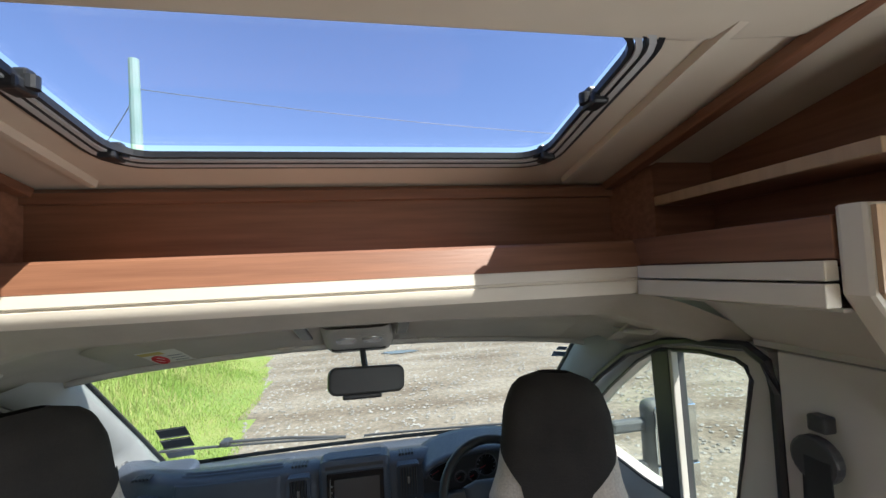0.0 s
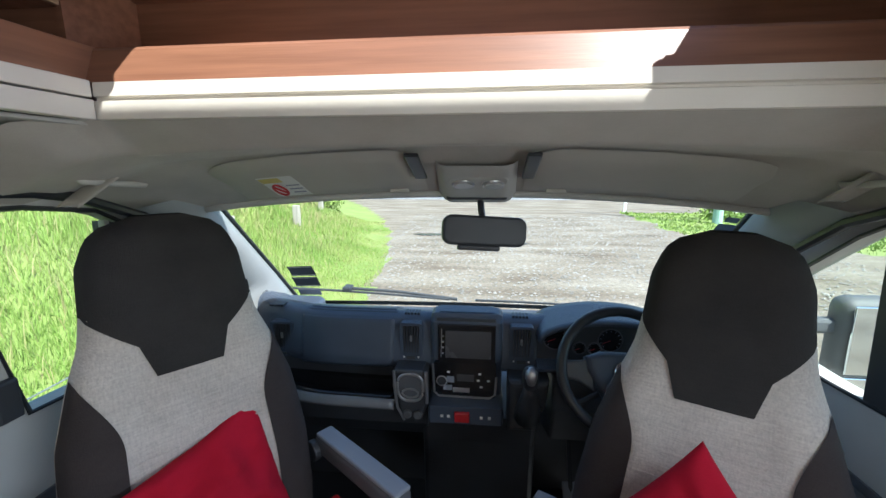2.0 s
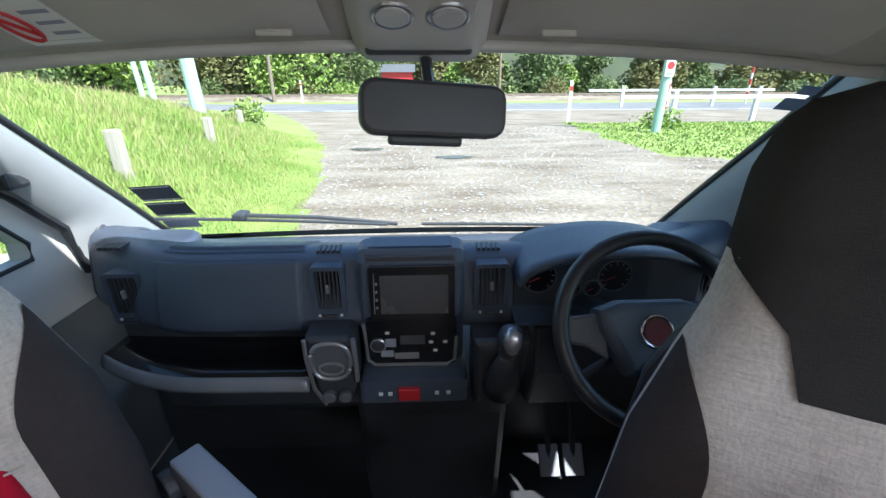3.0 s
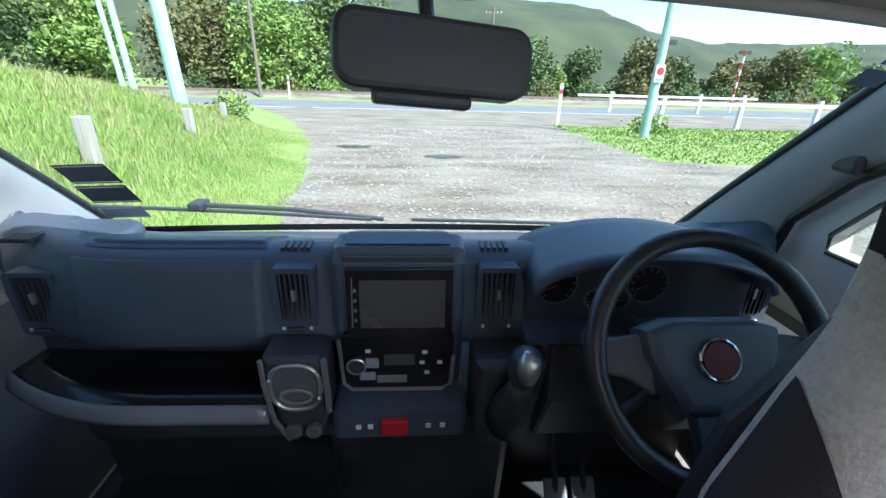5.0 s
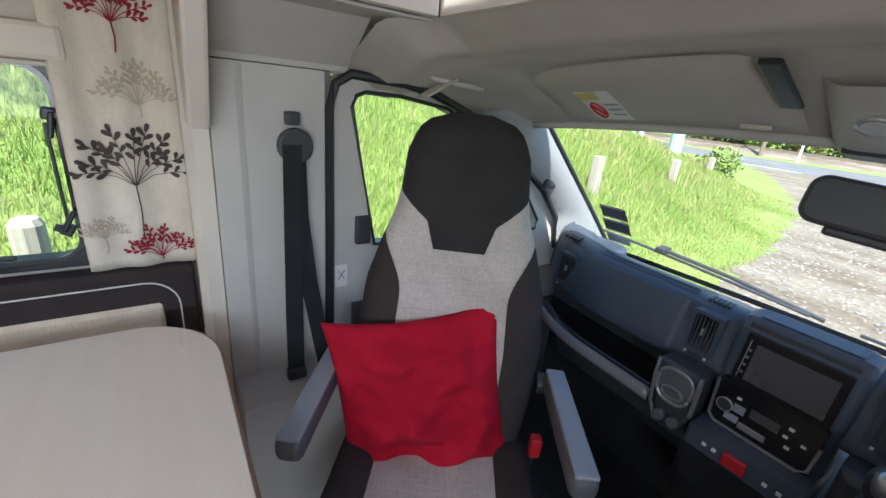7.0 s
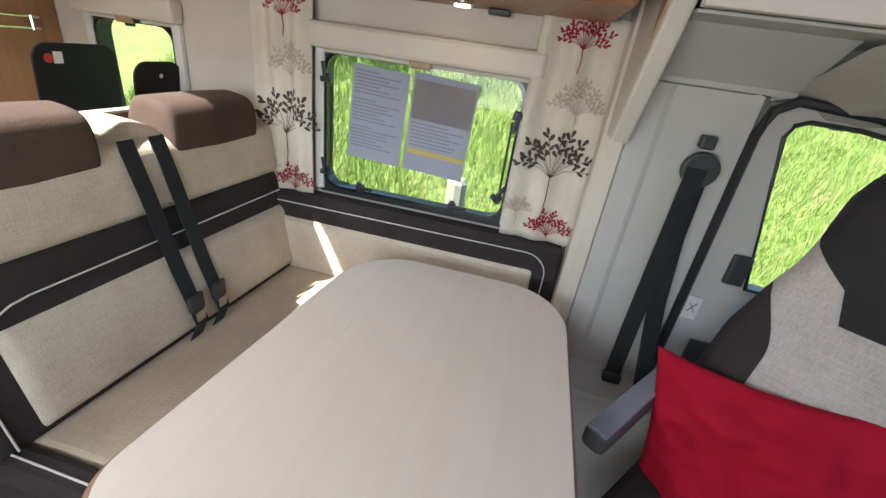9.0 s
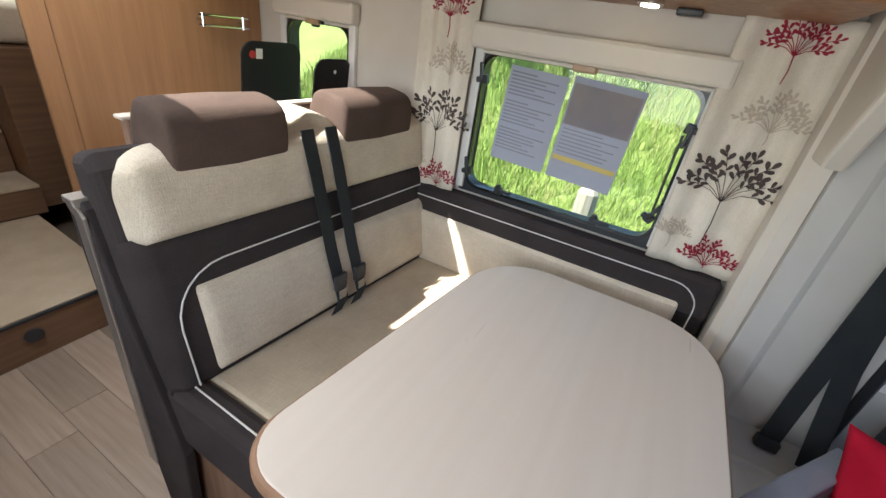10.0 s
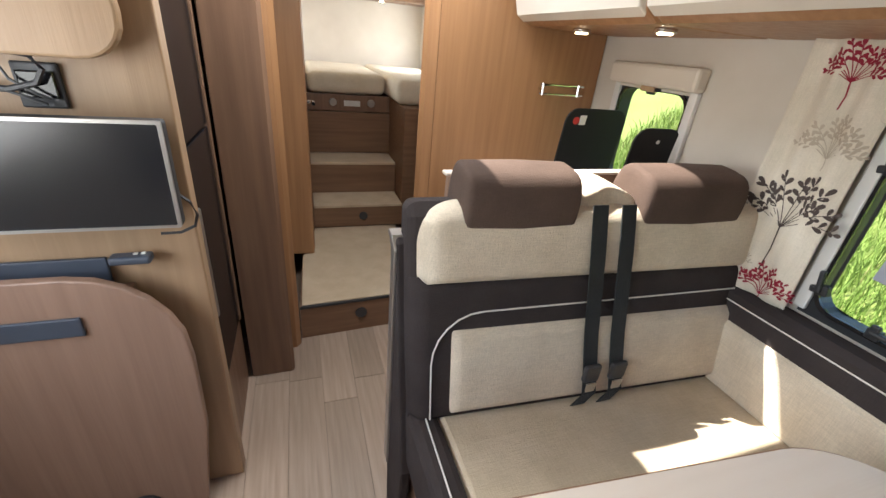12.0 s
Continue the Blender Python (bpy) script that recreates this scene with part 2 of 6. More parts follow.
STEEL = mat("galvanised_wire", (0.45, 0.46, 0.47), rough=0.45, metal=0.8, bump=0)
GRAVEL = mottled(mat("gravel", (0.25, 0.215, 0.168), (0.125, 0.094, 0.064), rough=0.95, scale=1.5, stretch=(0.35, 1.0, 1), bump=0.7, fine=26, detail=9), 14.0, 0.62, 1.25)
GRASSG = mat("grass_ground", (0.15, 0.215, 0.045), (0.225, 0.245, 0.075), rough=0.95, scale=1.2, bump=0.9, fine=14, detail=8)
ASPHALT = mat("asphalt", (0.16, 0.16, 0.165), (0.12, 0.12, 0.125), rough=0.9, scale=0.6, bump=0.3, fine=40)
HILLMAT = mat("far_hill", (0.058, 0.068, 0.030), (0.024, 0.034, 0.016), rough=1.0, scale=0.05, bump=0, detail=8)
BLADE = mat("grass_blade", (0.175, 0.275, 0.050), (0.255, 0.315, 0.085), rough=0.7, scale=0.8, bump=0, spec=0.3)
STRAW = mat("dry_grass", (0.36, 0.31, 0.14), (0.27, 0.26, 0.10), rough=0.8, scale=1.0, bump=0)
LEAF = mat("dark_leaf", (0.085, 0.125, 0.042), (0.135, 0.165, 0.065), rough=0.75, scale=0.35, bump=0, spec=0.3)
LEAF2 = mat("bright_leaf", (0.15, 0.24, 0.04), (0.21, 0.27, 0.07), rough=0.75, scale=0.35, bump=0, spec=0.3)
LEAF3 = mat("rusty_leaf", (0.17, 0.145, 0.06), (0.13, 0.14, 0.05), rough=0.8, scale=0.35, bump=0, spec=0.3)
BARK = mat("bark", (0.10, 0.08, 0.06), rough=0.95, bump=0.4, fine=40)
WATER = mat("puddle_water", (0.10, 0.10, 0.095), rough=0.04, bump=0)


# ---- building tools ----
def emit(name, bm, m, smooth=False, parent=None, label=""):
    me = bpy.data.meshes.new(name)
    bmesh.ops.recalc_face_normals(bm, faces=bm.faces)
    bm.to_mesh(me)
    bm.free()
    for one in (m if isinstance(m, (list, tuple)) else [m]):
        me.materials.append(one)
    if smooth:
        me.shade_smooth()
    ob = new(name, me)
    if parent is not None:
        ob.parent = parent
    if label:
        ob["label"] = label
    return ob


def part(name, bm, m, parent, label="", smooth=False):
    return emit(name, bm, m, smooth, parent, label)


def thing(name, label, category, at=None, group="", kind=""):
    e = new(name)
    e.empty_display_size = 0.1
    if at is not None:
        e.matrix_world = at
    return tagged(e, label, category, group, kind)


def box(lo, hi, bev=0.0, seg=2, m=None, bm=None):
    """A box from corner to corner with rounded edges."""
    b = bmesh.new()
    bmesh.ops.create_cube(b, size=1)
    lo, hi = Vector(lo), Vector(hi)
    for v in b.verts:
        v.co = Vector([lo[i] + (v.co[i] + 0.5) * (hi[i] - lo[i]) for i in range(3)])
    if bev:
        bmesh.ops.bevel(b, geom=list(b.edges), offset=bev, segments=seg, profile=0.5, affect="EDGES")
    if m is not None:
        b.transform(m)
    return join(bm, b)


def join(bm, b):
    if bm is None:
        return b
    me = bpy.data.meshes.new("tmp")
    b.to_mesh(me)
    b.free()
    bm.from_mesh(me)
    bpy.data.meshes.remove(me)
    return bm


def prism(pts, a, b, axis="x", bev=0.0, seg=2, bm=None, m=None):
    """An outline in the plane across an axis, drawn out from a to b along it. Axis x: (y, z); y: (x, z); z: (x, y)."""
    def place(p, d):
        return {"x": (d, p[0], p[1]), "y": (p[0], d, p[1]), "z": (p[0], p[1], d)}[axis]
    q = bmesh.new()
    lo = [q.verts.new(place(p, a)) for p in pts]
    hi = [q.verts.new(place(p, b)) for p in pts]
    q.faces.new(lo)
    q.faces.new(hi[::-1])
    for i in range(len(pts)):
        j = (i + 1) % len(pts)
        q.faces.new((lo[i], hi[i], hi[j], lo[j]))
    bmesh.ops.recalc_face_normals(q, faces=q.faces)
    if bev:
        rim = [e for e in q.edges if (e.verts[0] in lo) == (e.verts[1] in lo)]
        bmesh.ops.bevel(q, geom=rim, offset=bev, segments=seg, profile=0.5, affect="EDGES")
    if m is not None:
        q.transform(m)
    return join(bm, q)


def plate(outer, hole, a, b, axis="x", bm=None):
    """A plate with one opening; both outlines have the same number of points, in step."""
    def place(p, d):
        return {"x": (d, p[0], p[1]), "y": (p[0], d, p[1]), "z": (p[0], p[1], d)}[axis]
    q = bmesh.new()
    n = len(outer)
    rings = [[q.verts.new(place(p, d)) for p in ring] for ring in (outer, hole) for d in (a, b)]
    oa, ob, ha, hb = rings
    for i in range(n):
        j = (i + 1) % n
        for k, l in ((oa, ha), (hb, ob), (ob, oa), (ha, hb)):
            q.faces.new((k[i], k[j], l[j], l[i]))
    bmesh.ops.recalc_face_normals(q, faces=q.faces)
    return join(bm, q)


def rrect(x0, x1, y0, y1, r, n=6):
    """A rounded rectangle outline, counter-clockwise."""
    out = []
    for cx, cy, a0 in ((x1 - r, y1 - r, 0), (x0 + r, y1 - r, 90), (x0 + r, y0 + r, 180), (x1 - r, y0 + r, 270)):
        for i in range(n + 1):
            a = radians(a0 + 90 * i / n)
            out.append((cx + r * math.cos(a), cy + r * math.sin(a)))
    return out


def square_ring(x0, x1, y0, y1, n=6):
    """Points along the sides of a plain rectangle, in step with rrect()."""
    ring, cx, cy = [], (x0 + x1) / 2, (y0 + y1) / 2
    for a0 in (0, 90, 180, 270):
        for i in range(n + 1):
            a = radians(a0 + 90 * (i + 0.25) / (n + 0.5))
            u, v = math.cos(a), math.sin(a)
            k = 1 / max(abs(u), abs(v))
            ring.append((cx + (x1 - x0) / 2 * u * k, cy + (y1 - y0) / 2 * v * k))
    return ring


def tube(pts, r, n=8, bm=None, closed=False, flat=None):
    """A round (or flat=(width, thickness)) bar swept along points."""
    q = bmesh.new()
    pts = [Vector(p) for p in pts]
    rings = []
    for i, p in enumerate(pts):
        if closed:
            d = pts[(i + 1) % len(pts)] - pts[i - 1]
        else:
            d = pts[min(i + 1, len(pts) - 1)] - pts[max(i - 1, 0)]
        d.normalize()
        up = Vector((0, 0, 1)) if abs(d.z) < 0.95 else Vector((1, 0, 0))
        s = d.cross(up).normalized()
        u = s.cross(d)
        rad = r[i] if isinstance(r, (list, tuple)) else r
        ring = []
        for k in range(n):
            a = 2 * math.pi * (k + 0.5) / n
            ring.append(q.verts.new(p + s * rad * math.cos(a) + u * rad * math.sin(a)))
        rings.append(ring)
    m = len(rings)
    for i in range(m if closed else m - 1):
        a, b = rings[i], rings[(i + 1) % m]
        for k in range(n):
            q.faces.new((a[k], a[(k + 1) % n], b[(k + 1) % n], b[k]))
    if not closed:
        q.faces.new(rings[0][::-1])
        q.faces.new(rings[-1])
    bmesh.ops.recalc_face_normals(q, faces=q.faces)
    return join(bm, q)


def ribbon(pts, wide, thick, bm=None):
    """A flat strap through points; wide: the half width as a vector."""
    q = bmesh.new()
    pts, wide = [Vector(p) for p in pts], Vector(wide)
    rings = []
    for i, p in enumerate(pts):
        d = (pts[min(i + 1, len(pts) - 1)] - pts[max(i - 1, 0)]).normalized()
        nrm = d.cross(wide).normalized() * thick / 2
        rings.append([q.verts.new(p + wide + nrm), q.verts.new(p - wide + nrm), q.verts.new(p - wide - nrm), q.verts.new(p + wide - nrm)])
    for a, b in zip(rings, rings[1:]):
        for k in range(4):
            q.faces.new((a[k], a[(k + 1) % 4], b[(k + 1) % 4], b[k]))
    q.faces.new(rings[0][::-1])
    q.faces.new(rings[-1])
    bmesh.ops.recalc_face_normals(q, faces=q.faces)
    return join(bm, q)


def disc(c, r, d, axis="y", n=20, bm=None, bev=0.0, m=None):
    u = {"x": (1, 2), "y": (0, 2), "z": (0, 1)}[axis]
    k = "xyz".index(axis)
    pts = [(c[u[0]] + r * math.cos(2 * math.pi * i / n), c[u[1]] + r * math.sin(2 * math.pi * i / n)) for i in range(n)]
    return prism(pts, c[k], c[k] + d, axis, bev=bev, bm=bm, m=m)


def sheet(fn, nu, nv, thick=0.0, bm=None):
    """A surface fn(u, v) over the unit square; thick: a second skin, set back by that vector."""
    q = bmesh.new()
    g = [[q.verts.new(fn(i / nu, j / nv)) for j in range(nv + 1)] for i in range(nu + 1)]
    for i in range(nu):
        for j in range(nv):
            q.faces.new((g[i][j], g[i + 1][j], g[i + 1][j + 1], g[i][j + 1]))
    if thick:
        bmesh.ops.recalc_face_normals(q, faces=q.faces)
        bmesh.ops.solidify(q, geom=q.faces[:], thickness=thick)
    return join(bm, q)


def puff(w, h, d, n=14, power=2.6, bm=None, m=None, crease=0.0, seed=0):
    """A soft stuffed pad, w by h, d thick, with corners that stay full; crease: wrinkles."""
    q = bmesh.new()
    def side(sign):
        g = []
        for i in range(n + 1):
            row = []
            for j in range(n + 1):
                a, b = 2 * i / n - 1, 2 * j / n - 1
                k = (max(0, 1 - abs(a) ** power) * max(0, 1 - abs(b) ** power)) ** 0.5
                z = sign * d / 2 * k
                z += sign * k * (crease * noise.noise((a * 2.2 + seed, b * 3.5, sign * 1.3)) + 0.35 * crease * noise.noise((a * 4.5 - b * 2.0 + seed, b * 7.0 + a, 4.0))) if crease else 0
                pin = 1 - (0.05 + crease) * (1 - b * b) * abs(a) ** 3
                pin2 = 1 - (0.05 + crease) * (1 - a * a) * abs(b) ** 3
                row.append(q.verts.new((a * w / 2 * pin, b * h / 2 * pin2, z)))
            g.append(row)
        for i in range(n):
            for j in range(n):
                q.faces.new((g[i][j], g[i + 1][j], g[i + 1][j + 1], g[i][j + 1]))
    side(1)
    side(-1)
    bmesh.ops.remove_doubles(q, verts=q.verts[:], dist=0.0005)
    bmesh.ops.recalc_face_normals(q, faces=q.faces)
    if m is not None:
        q.transform(m)
    return join(bm, q)


# ---- shell of the living space ----
floor = thing("floor", "vinyl floor with pale wood planks", "floor", kind="structure")
part("underlay", box((-1.1, -2.4, -0.06), (1.1, 2.72, -0.004)), JOINT, floor)
cab_floor = emit("cab_floor", box((-0.95, 2.72, -0.10), (0.95, 4.3, -0.004)), BLACK)
tagged(cab_floor, "black rubber cab floor mat", "floor", kind="structure")


def wall_x(name, x, t, y0, y1, z0, z1, holes, m, label):
    """A wall across x with openings (y0, y1, z0, z1), built of the pieces around them."""
    bm = bmesh.new()
    ys = sorted({y0, y1, *[h[0] for h in holes], *[h[1] for h in holes]})
    for a, b in zip(ys, ys[1:]):
        gaps = sorted((h[2], h[3]) for h in holes if h[0] <= a + 1e-6 and h[1] >= b - 1e-6)
        z = z0
        for g0, g1 in gaps:
            box((x, a, z), (x + t, b, g0), bm=bm)
            z = g1
        box((x, a, z), (x + t, b, z1), bm=bm)
    bmesh.ops.remove_doubles(bm, verts=bm.verts[:], dist=0.0004)
    w = emit(name, bm, m)
    return tagged(w, label, "wall", kind="structure")


W1 = (1.645, 2.325, 0.855, 1.335)
W2 = (0.74, 1.10, 0.93, 1.335)
wall_x("wall_left", -1.10, -0.05, -2.4, 2.62, 0, 2.02, [(-2.05, -1.45, 1.28, 1.62), W1, W2], WALLPAPER, "cream lined side wall with two windows")
wall_x("wall_right", 1.10, 0.05, -2.4, 2.62, 0, 2.02, [(1.35, 2.45, 0.95, 1.55), (-2.05, -1.45, 1.28, 1.62)], WALLPAPER, "cream lined side wall")
wall_back = emit("wall_back", box((-1.15, -2.45, 0), (1.15, -2.4, 2.02)), WALLPAPER)
tagged(wall_back, "cream lined rear wall over the bed", "wall", kind="structure")

# ceiling with a roof hatch over the dinette and a curved front edge
HATCH = (-0.38, 0.22, 0.68, 1.09)
bm = bmesh.new()
box((-1.1, -2.4, 1.98), (1.1, HATCH[2], 2.03), bm=bm)
box((-1.1, HATCH[2], 1.98), (HATCH[0], HATCH[3], 2.03), bm=bm)
box((HATCH[1], HATCH[2], 1.98), (1.1, HATCH[3], 2.03), bm=bm)
box((-1.1, HATCH[3], 1.98), (1.1, 2.30, 2.03), bm=bm)
front = [(-1.1, 2.30), (1.1, 2.30), (1.1, 2.50), (0.98, 2.52), (0.90, 2.58), (0.80, 2.66), (0.62, 2.69), (-0.54, 2.69), (-0.72, 2.66), (-0.82, 2.58), (-0.90, 2.52), (-1.1, 2.50)]
prism(front, 1.94, 2.03, "z", bev=0.012, bm=bm)
# unseen block added on the roof to keep skylight sun off the seat
box((-1.1, 2.30, 2.0), (1.1, 2.70, 2.19), bm=bm)
ceiling = emit("ceiling", bm, CEIL)
tagged(ceiling, "cream lined ceiling with a curved front edge, plus an unseen sun block on top", "ceiling", kind="structure")
hatch = thing("roof_hatch", "clear plastic roof hatch in a white frame", "roof hatch", kind="structure")
part("hatch_frame", plate(square_ring(HATCH[0] - 0.04, HATCH[1] + 0.04, HATCH[2] - 0.04, HATCH[3] + 0.04), rrect(HATCH[0] + 0.005, HATCH[1] - 0.005, HATCH[2] + 0.005, HATCH[3] - 0.005, 0.05), 1.955, 1.976, "z"), WHITE, hatch)
pane = part("pane", box((HATCH[0], HATCH[2], 2.034), (HATCH[1], HATCH[3], 2.042)), GLASS, hatch)
pane.visible_shadow = False


def window_unit(name, hole, x, label):
    """An outward hinged caravan window with its dark inner frame, rubber and stays."""
    y0, y1, z0, z1 = hole
    w = thing(name, label, "window", kind="structure")
    part("window_frame", plate(square_ring(y0 - 0.006, y1 + 0.006, z0 - 0.006, z1 + 0.006), rrect(y0 + 0.012, y1 - 0.012, z0 + 0.016, z1 - 0.012, 0.055), x - 0.050, x + 0.012, "x"), RUBBER, w, "dark rubber window frame")
    part("inner_trim", plate(rrect(y0 + 0.010, y1 - 0.010, z0 + 0.014, z1 - 0.010, 0.056), rrect(y0 + 0.020, y1 - 0.020, z0 + 0.024, z1 - 0.020, 0.05), x + 0.008, x + 0.017, "x"), DASHGLOSS, w)
    p = part("pane", box((x - 0.036, y0 + 0.01, z0 + 0.01), (x - 0.030, y1 - 0.01, z1 - 0.01)), GLASS, w)
    p.visible_shadow = False
    return w


def catch(y, z, x, parent, turn=0):
    """A black window catch: a foot and a lever."""
    m = Matrix.Translation((x, y, z)) @ Matrix.Rotation(radians(turn), 4, "X")
    c = part("catch", box((0, -0.014, -0.012), (0.022, 0.014, 0.014), 0.004, m=m), RUBBER, parent)
    bm = box((0.016, -0.006, 0.000), (0.030, 0.052, 0.012), 0.004, m=m)
    box((0.012, -0.009, 0.008), (0.026, 0.009, 0.026), 0.004, m=m, bm=bm)
    part("lever", bm, RUBBER, c)


win1 = window_unit("window_1", W1, -1.10, "hinged dinette window in a black rubber frame")
catch(1.80, 0.888, -1.09, win1)
catch(2.14, 0.888, -1.09, win1)
catch(2.29, 0.95, -1.09, win1, 62)
catch(1.675, 0.93, -1.09, win1, 100)
catch(1.675, 1.24, -1.09, win1, 100)
catch(2.30, 1.22, -1.09, win1, -100)
part("stay", tube([(-1.085, 1.682, 0.93), (-1.082, 1.684, 1.22)], 0.004), RUBBER, win1)
part("stay", tube([(-1.085, 2.292, 0.95), (-1.082, 2.290, 1.20)], 0.004), RUBBER, win1)
win2 = window_unit("window_2", W2, -1.10, "small kitchen window in a black rubber frame")
catch(0.92, 1.315, -1.09, win2)


def blind(y0, y1, zt, label):
    """A cassette blind: a housing above the window and side rails."""
    b = thing("window_blind", label, "blind")
    part("cassette", box((-1.098, y0 - 0.03, zt), (-1.045, y1 + 0.03, zt + 0.075), 0.012), CREAMPAINT, b)
    part("rail", box((-1.098, y0 - 0.02, 0.86), (-1.078, y0 + 0.012, zt), 0.004), WHITE, b)
    part("rail", box((-1.098, y1 - 0.012, 0.86), (-1.078, y1 + 0.02, zt), 0.004), WHITE, b)
    part("pull", box((-1.075, (y0 + y1) / 2 - 0.035, zt - 0.018), (-1.055, (y0 + y1) / 2 + 0.035, zt + 0.004), 0.005), OAK_LIGHT, b)
    part("pull_bar", box((-1.096, y0, zt - 0.012), (-1.078, y1, zt - 0.001), 0.004), CREAMPAINT, b)


blind(W1[0], W1[1], 1.328, "cream cassette blind rolled up over the dinette window")
blind(W2[0], W2[1], 1.330, "cream cassette blind rolled up over the kitchen window")

# ---- papers taped inside the dinette window ----
for y0, y1, z0, z1, kind in ((1.735, 1.93, 0.985, 1.292, 0), (1.945, 2.16, 0.975, 1.292, 1)):
    p = thing("paper_notice", "printed notice sheet taped to the window pane", "paper")
    m = pose(-1.122, (y0 + y1) / 2, (z0 + z1) / 2, -3)
    w, h = (y1 - y0) / 2, (z1 - z0) / 2
    part("sheet_of_paper", box((-0.0008, -w, -h), (0.0008, w, h), m=m), PAPER, p)
    if kind == 0:
        for i in range(24):
            z = h - 0.018 - i * 0.0112
            if i % 8 == 7:
                continue
            q = w * (0.92 if i % 4 else 0.55)
            part("text_line", box((0.0012, -w * 0.92, z - 0.0022), (0.0018, -w * 0.92 + q * (1.6 + 0.25 * math.sin(i * 2.3)), z + 0.0022), m=m), PAPERINK, p)
    else:
        part("picture", box((0.0012, -w * 0.95, h * 0.1), (0.0018, w * 0.95, h * 0.88), m=m), PAPERTAN, p)
        part("stripe", box((0.0012, -w * 0.95, -h * 0.62), (0.0018, w * 0.95, -h * 0.52), m=m), PAPERYEL, p)
        for i in range(7):
            z = h * 0.02 - i * 0.012
            part("text_line", box((0.0012, -w * 0.9, z - 0.002), (0.0018, w * (0.3 + 0.5 * math.sin(i * 1.7) ** 2), z + 0.002), m=m), PAPERINK, p)


# ---- curtains with a printed tree pattern ----
def curtain(y0, y1, z0, z1, x, label, lean=0.0, seed=0.0):
    """A gathered curtain; its folds hang from z1 to z0, and it can lean along the wall."""
    def surf(u, v, off=0.0):
        z = z0 + v * (z1 - z0)
        y = y0 + u * (y1 - y0) + lean * (1 - v)
        return Vector((x + 0.012 * math.sin(u * 15 + seed) * (0.5 + 0.5 * v) + 0.004 * math.sin(v * 6 + u * 5) + off, y, z))
    c = thing("curtain", label, "curtain")
    part("cloth", sheet(surf, 40, 24, thick=0.003), CURTAIN, c, smooth=True)

    def stroke(pts, wd, bm):
        q = []
        for i, (a, b) in enumerate(pts):
            k = pts[min(i + 1, len(pts) - 1)]
            o = pts[max(i - 1, 0)]
            d = Vector((k[0] - o[0], k[1] - o[1])).normalized()
            nrm = Vector((-d.y, d.x)) * wd / 2
            q.append((bm.verts.new(at(a + nrm.x, b + nrm.y)), bm.verts.new(at(a - nrm.x, b - nrm.y))))
        for r, t in zip(q, q[1:]):
            bm.faces.new((r[0], r[1], t[1], t[0]))

    def at(a, b):
        return surf((a - y0) / (y1 - y0), (b - z0) / (z1 - z0), 0.0045)

    def tree(cy, cz, size, m, stem, rs):
        """A stem, a fan of branches, and drop-shaped leaves."""
        rnd = random.Random(rs)
        bm = bmesh.new()
        stroke([(cy, cz - stem), (cy + 0.003, cz - stem / 2), (cy, cz)], 0.0028, bm)
        for i in range(11):
            a = radians(-72 + 144 * i / 10 + rnd.uniform(-5, 5))
            ln = size * (0.85 + 0.3 * rnd.random()) * (1 - 0.1 * abs(i - 5) / 5)
            bend = a * 0.35
            pts = [(cy + ln * t * math.sin(a - bend * (1 - t)), cz + ln * t * math.cos(a - bend * (1 - t)) * 1.02) for t in (0, 0.35, 0.7, 1)]
            stroke(pts, 0.0017, bm)
            for t, s2 in ((1.0, 0), (0.88, -1), (0.82, 1), (0.70, -1), (0.62, 1), (0.52, -1)):
                py, pz = cy + ln * t * math.sin(a - bend * (1 - t)), cz + ln * t * math.cos(a - bend * (1 - t)) * 1.02
                la = a + s2 * 0.75
                r = size * rnd.uniform(0.065, 0.085)
                ly, lz = py + math.sin(la) * r * (1.2 if s2 else 0.4), pz + math.cos(la) * r * (1.2 if s2 else 0.4)
                ring = []
                for k in range(9):
                    b = 2 * math.pi * k / 9
                    e, f = r * 1.2 * math.cos(b), r * 0.42 * math.sin(b) * (1.25 + 0.5 * math.cos(b))
                    ring.append(bm.verts.new(at(ly + e * math.sin(la) + f * math.cos(la), lz + e * math.cos(la) - f * math.sin(la))))
                bm.faces.new(ring)
        part("print", bm, m, c)

    w = (y1 - y0)
    mid = (y0 + y1) / 2
    tree(mid + 0.02 * w, z0 + 0.215, 0.125, PRINT_DARK, 0.13, 3)
    tree(mid + 0.16 * w, z0 + 0.022, 0.078, PRINT_RED, 0.008, 5)
    tree(mid + 0.15 * w, z0 + 0.405, 0.085, PRINT_TAN, 0.03, 8)
    tree(mid + 0.03 * w, z0 + 0.575, 0.080, PRINT_RED, 0.06, 9)
    tree(mid - 0.32 * w, z0 + 0.085, 0.05, PRINT_TAN, 0.04, 11)
    return c


curtain(2.318, 2.548, 0.845, 1.50, -1.055, "cream curtain with a printed pattern of dark and red seed heads", 0.0, 0.5)
curtain(1.425, 1.628, 0.828, 1.50, -1.05, "cream curtain with a printed pattern, drawn to the window side", 0.0, 2.0)

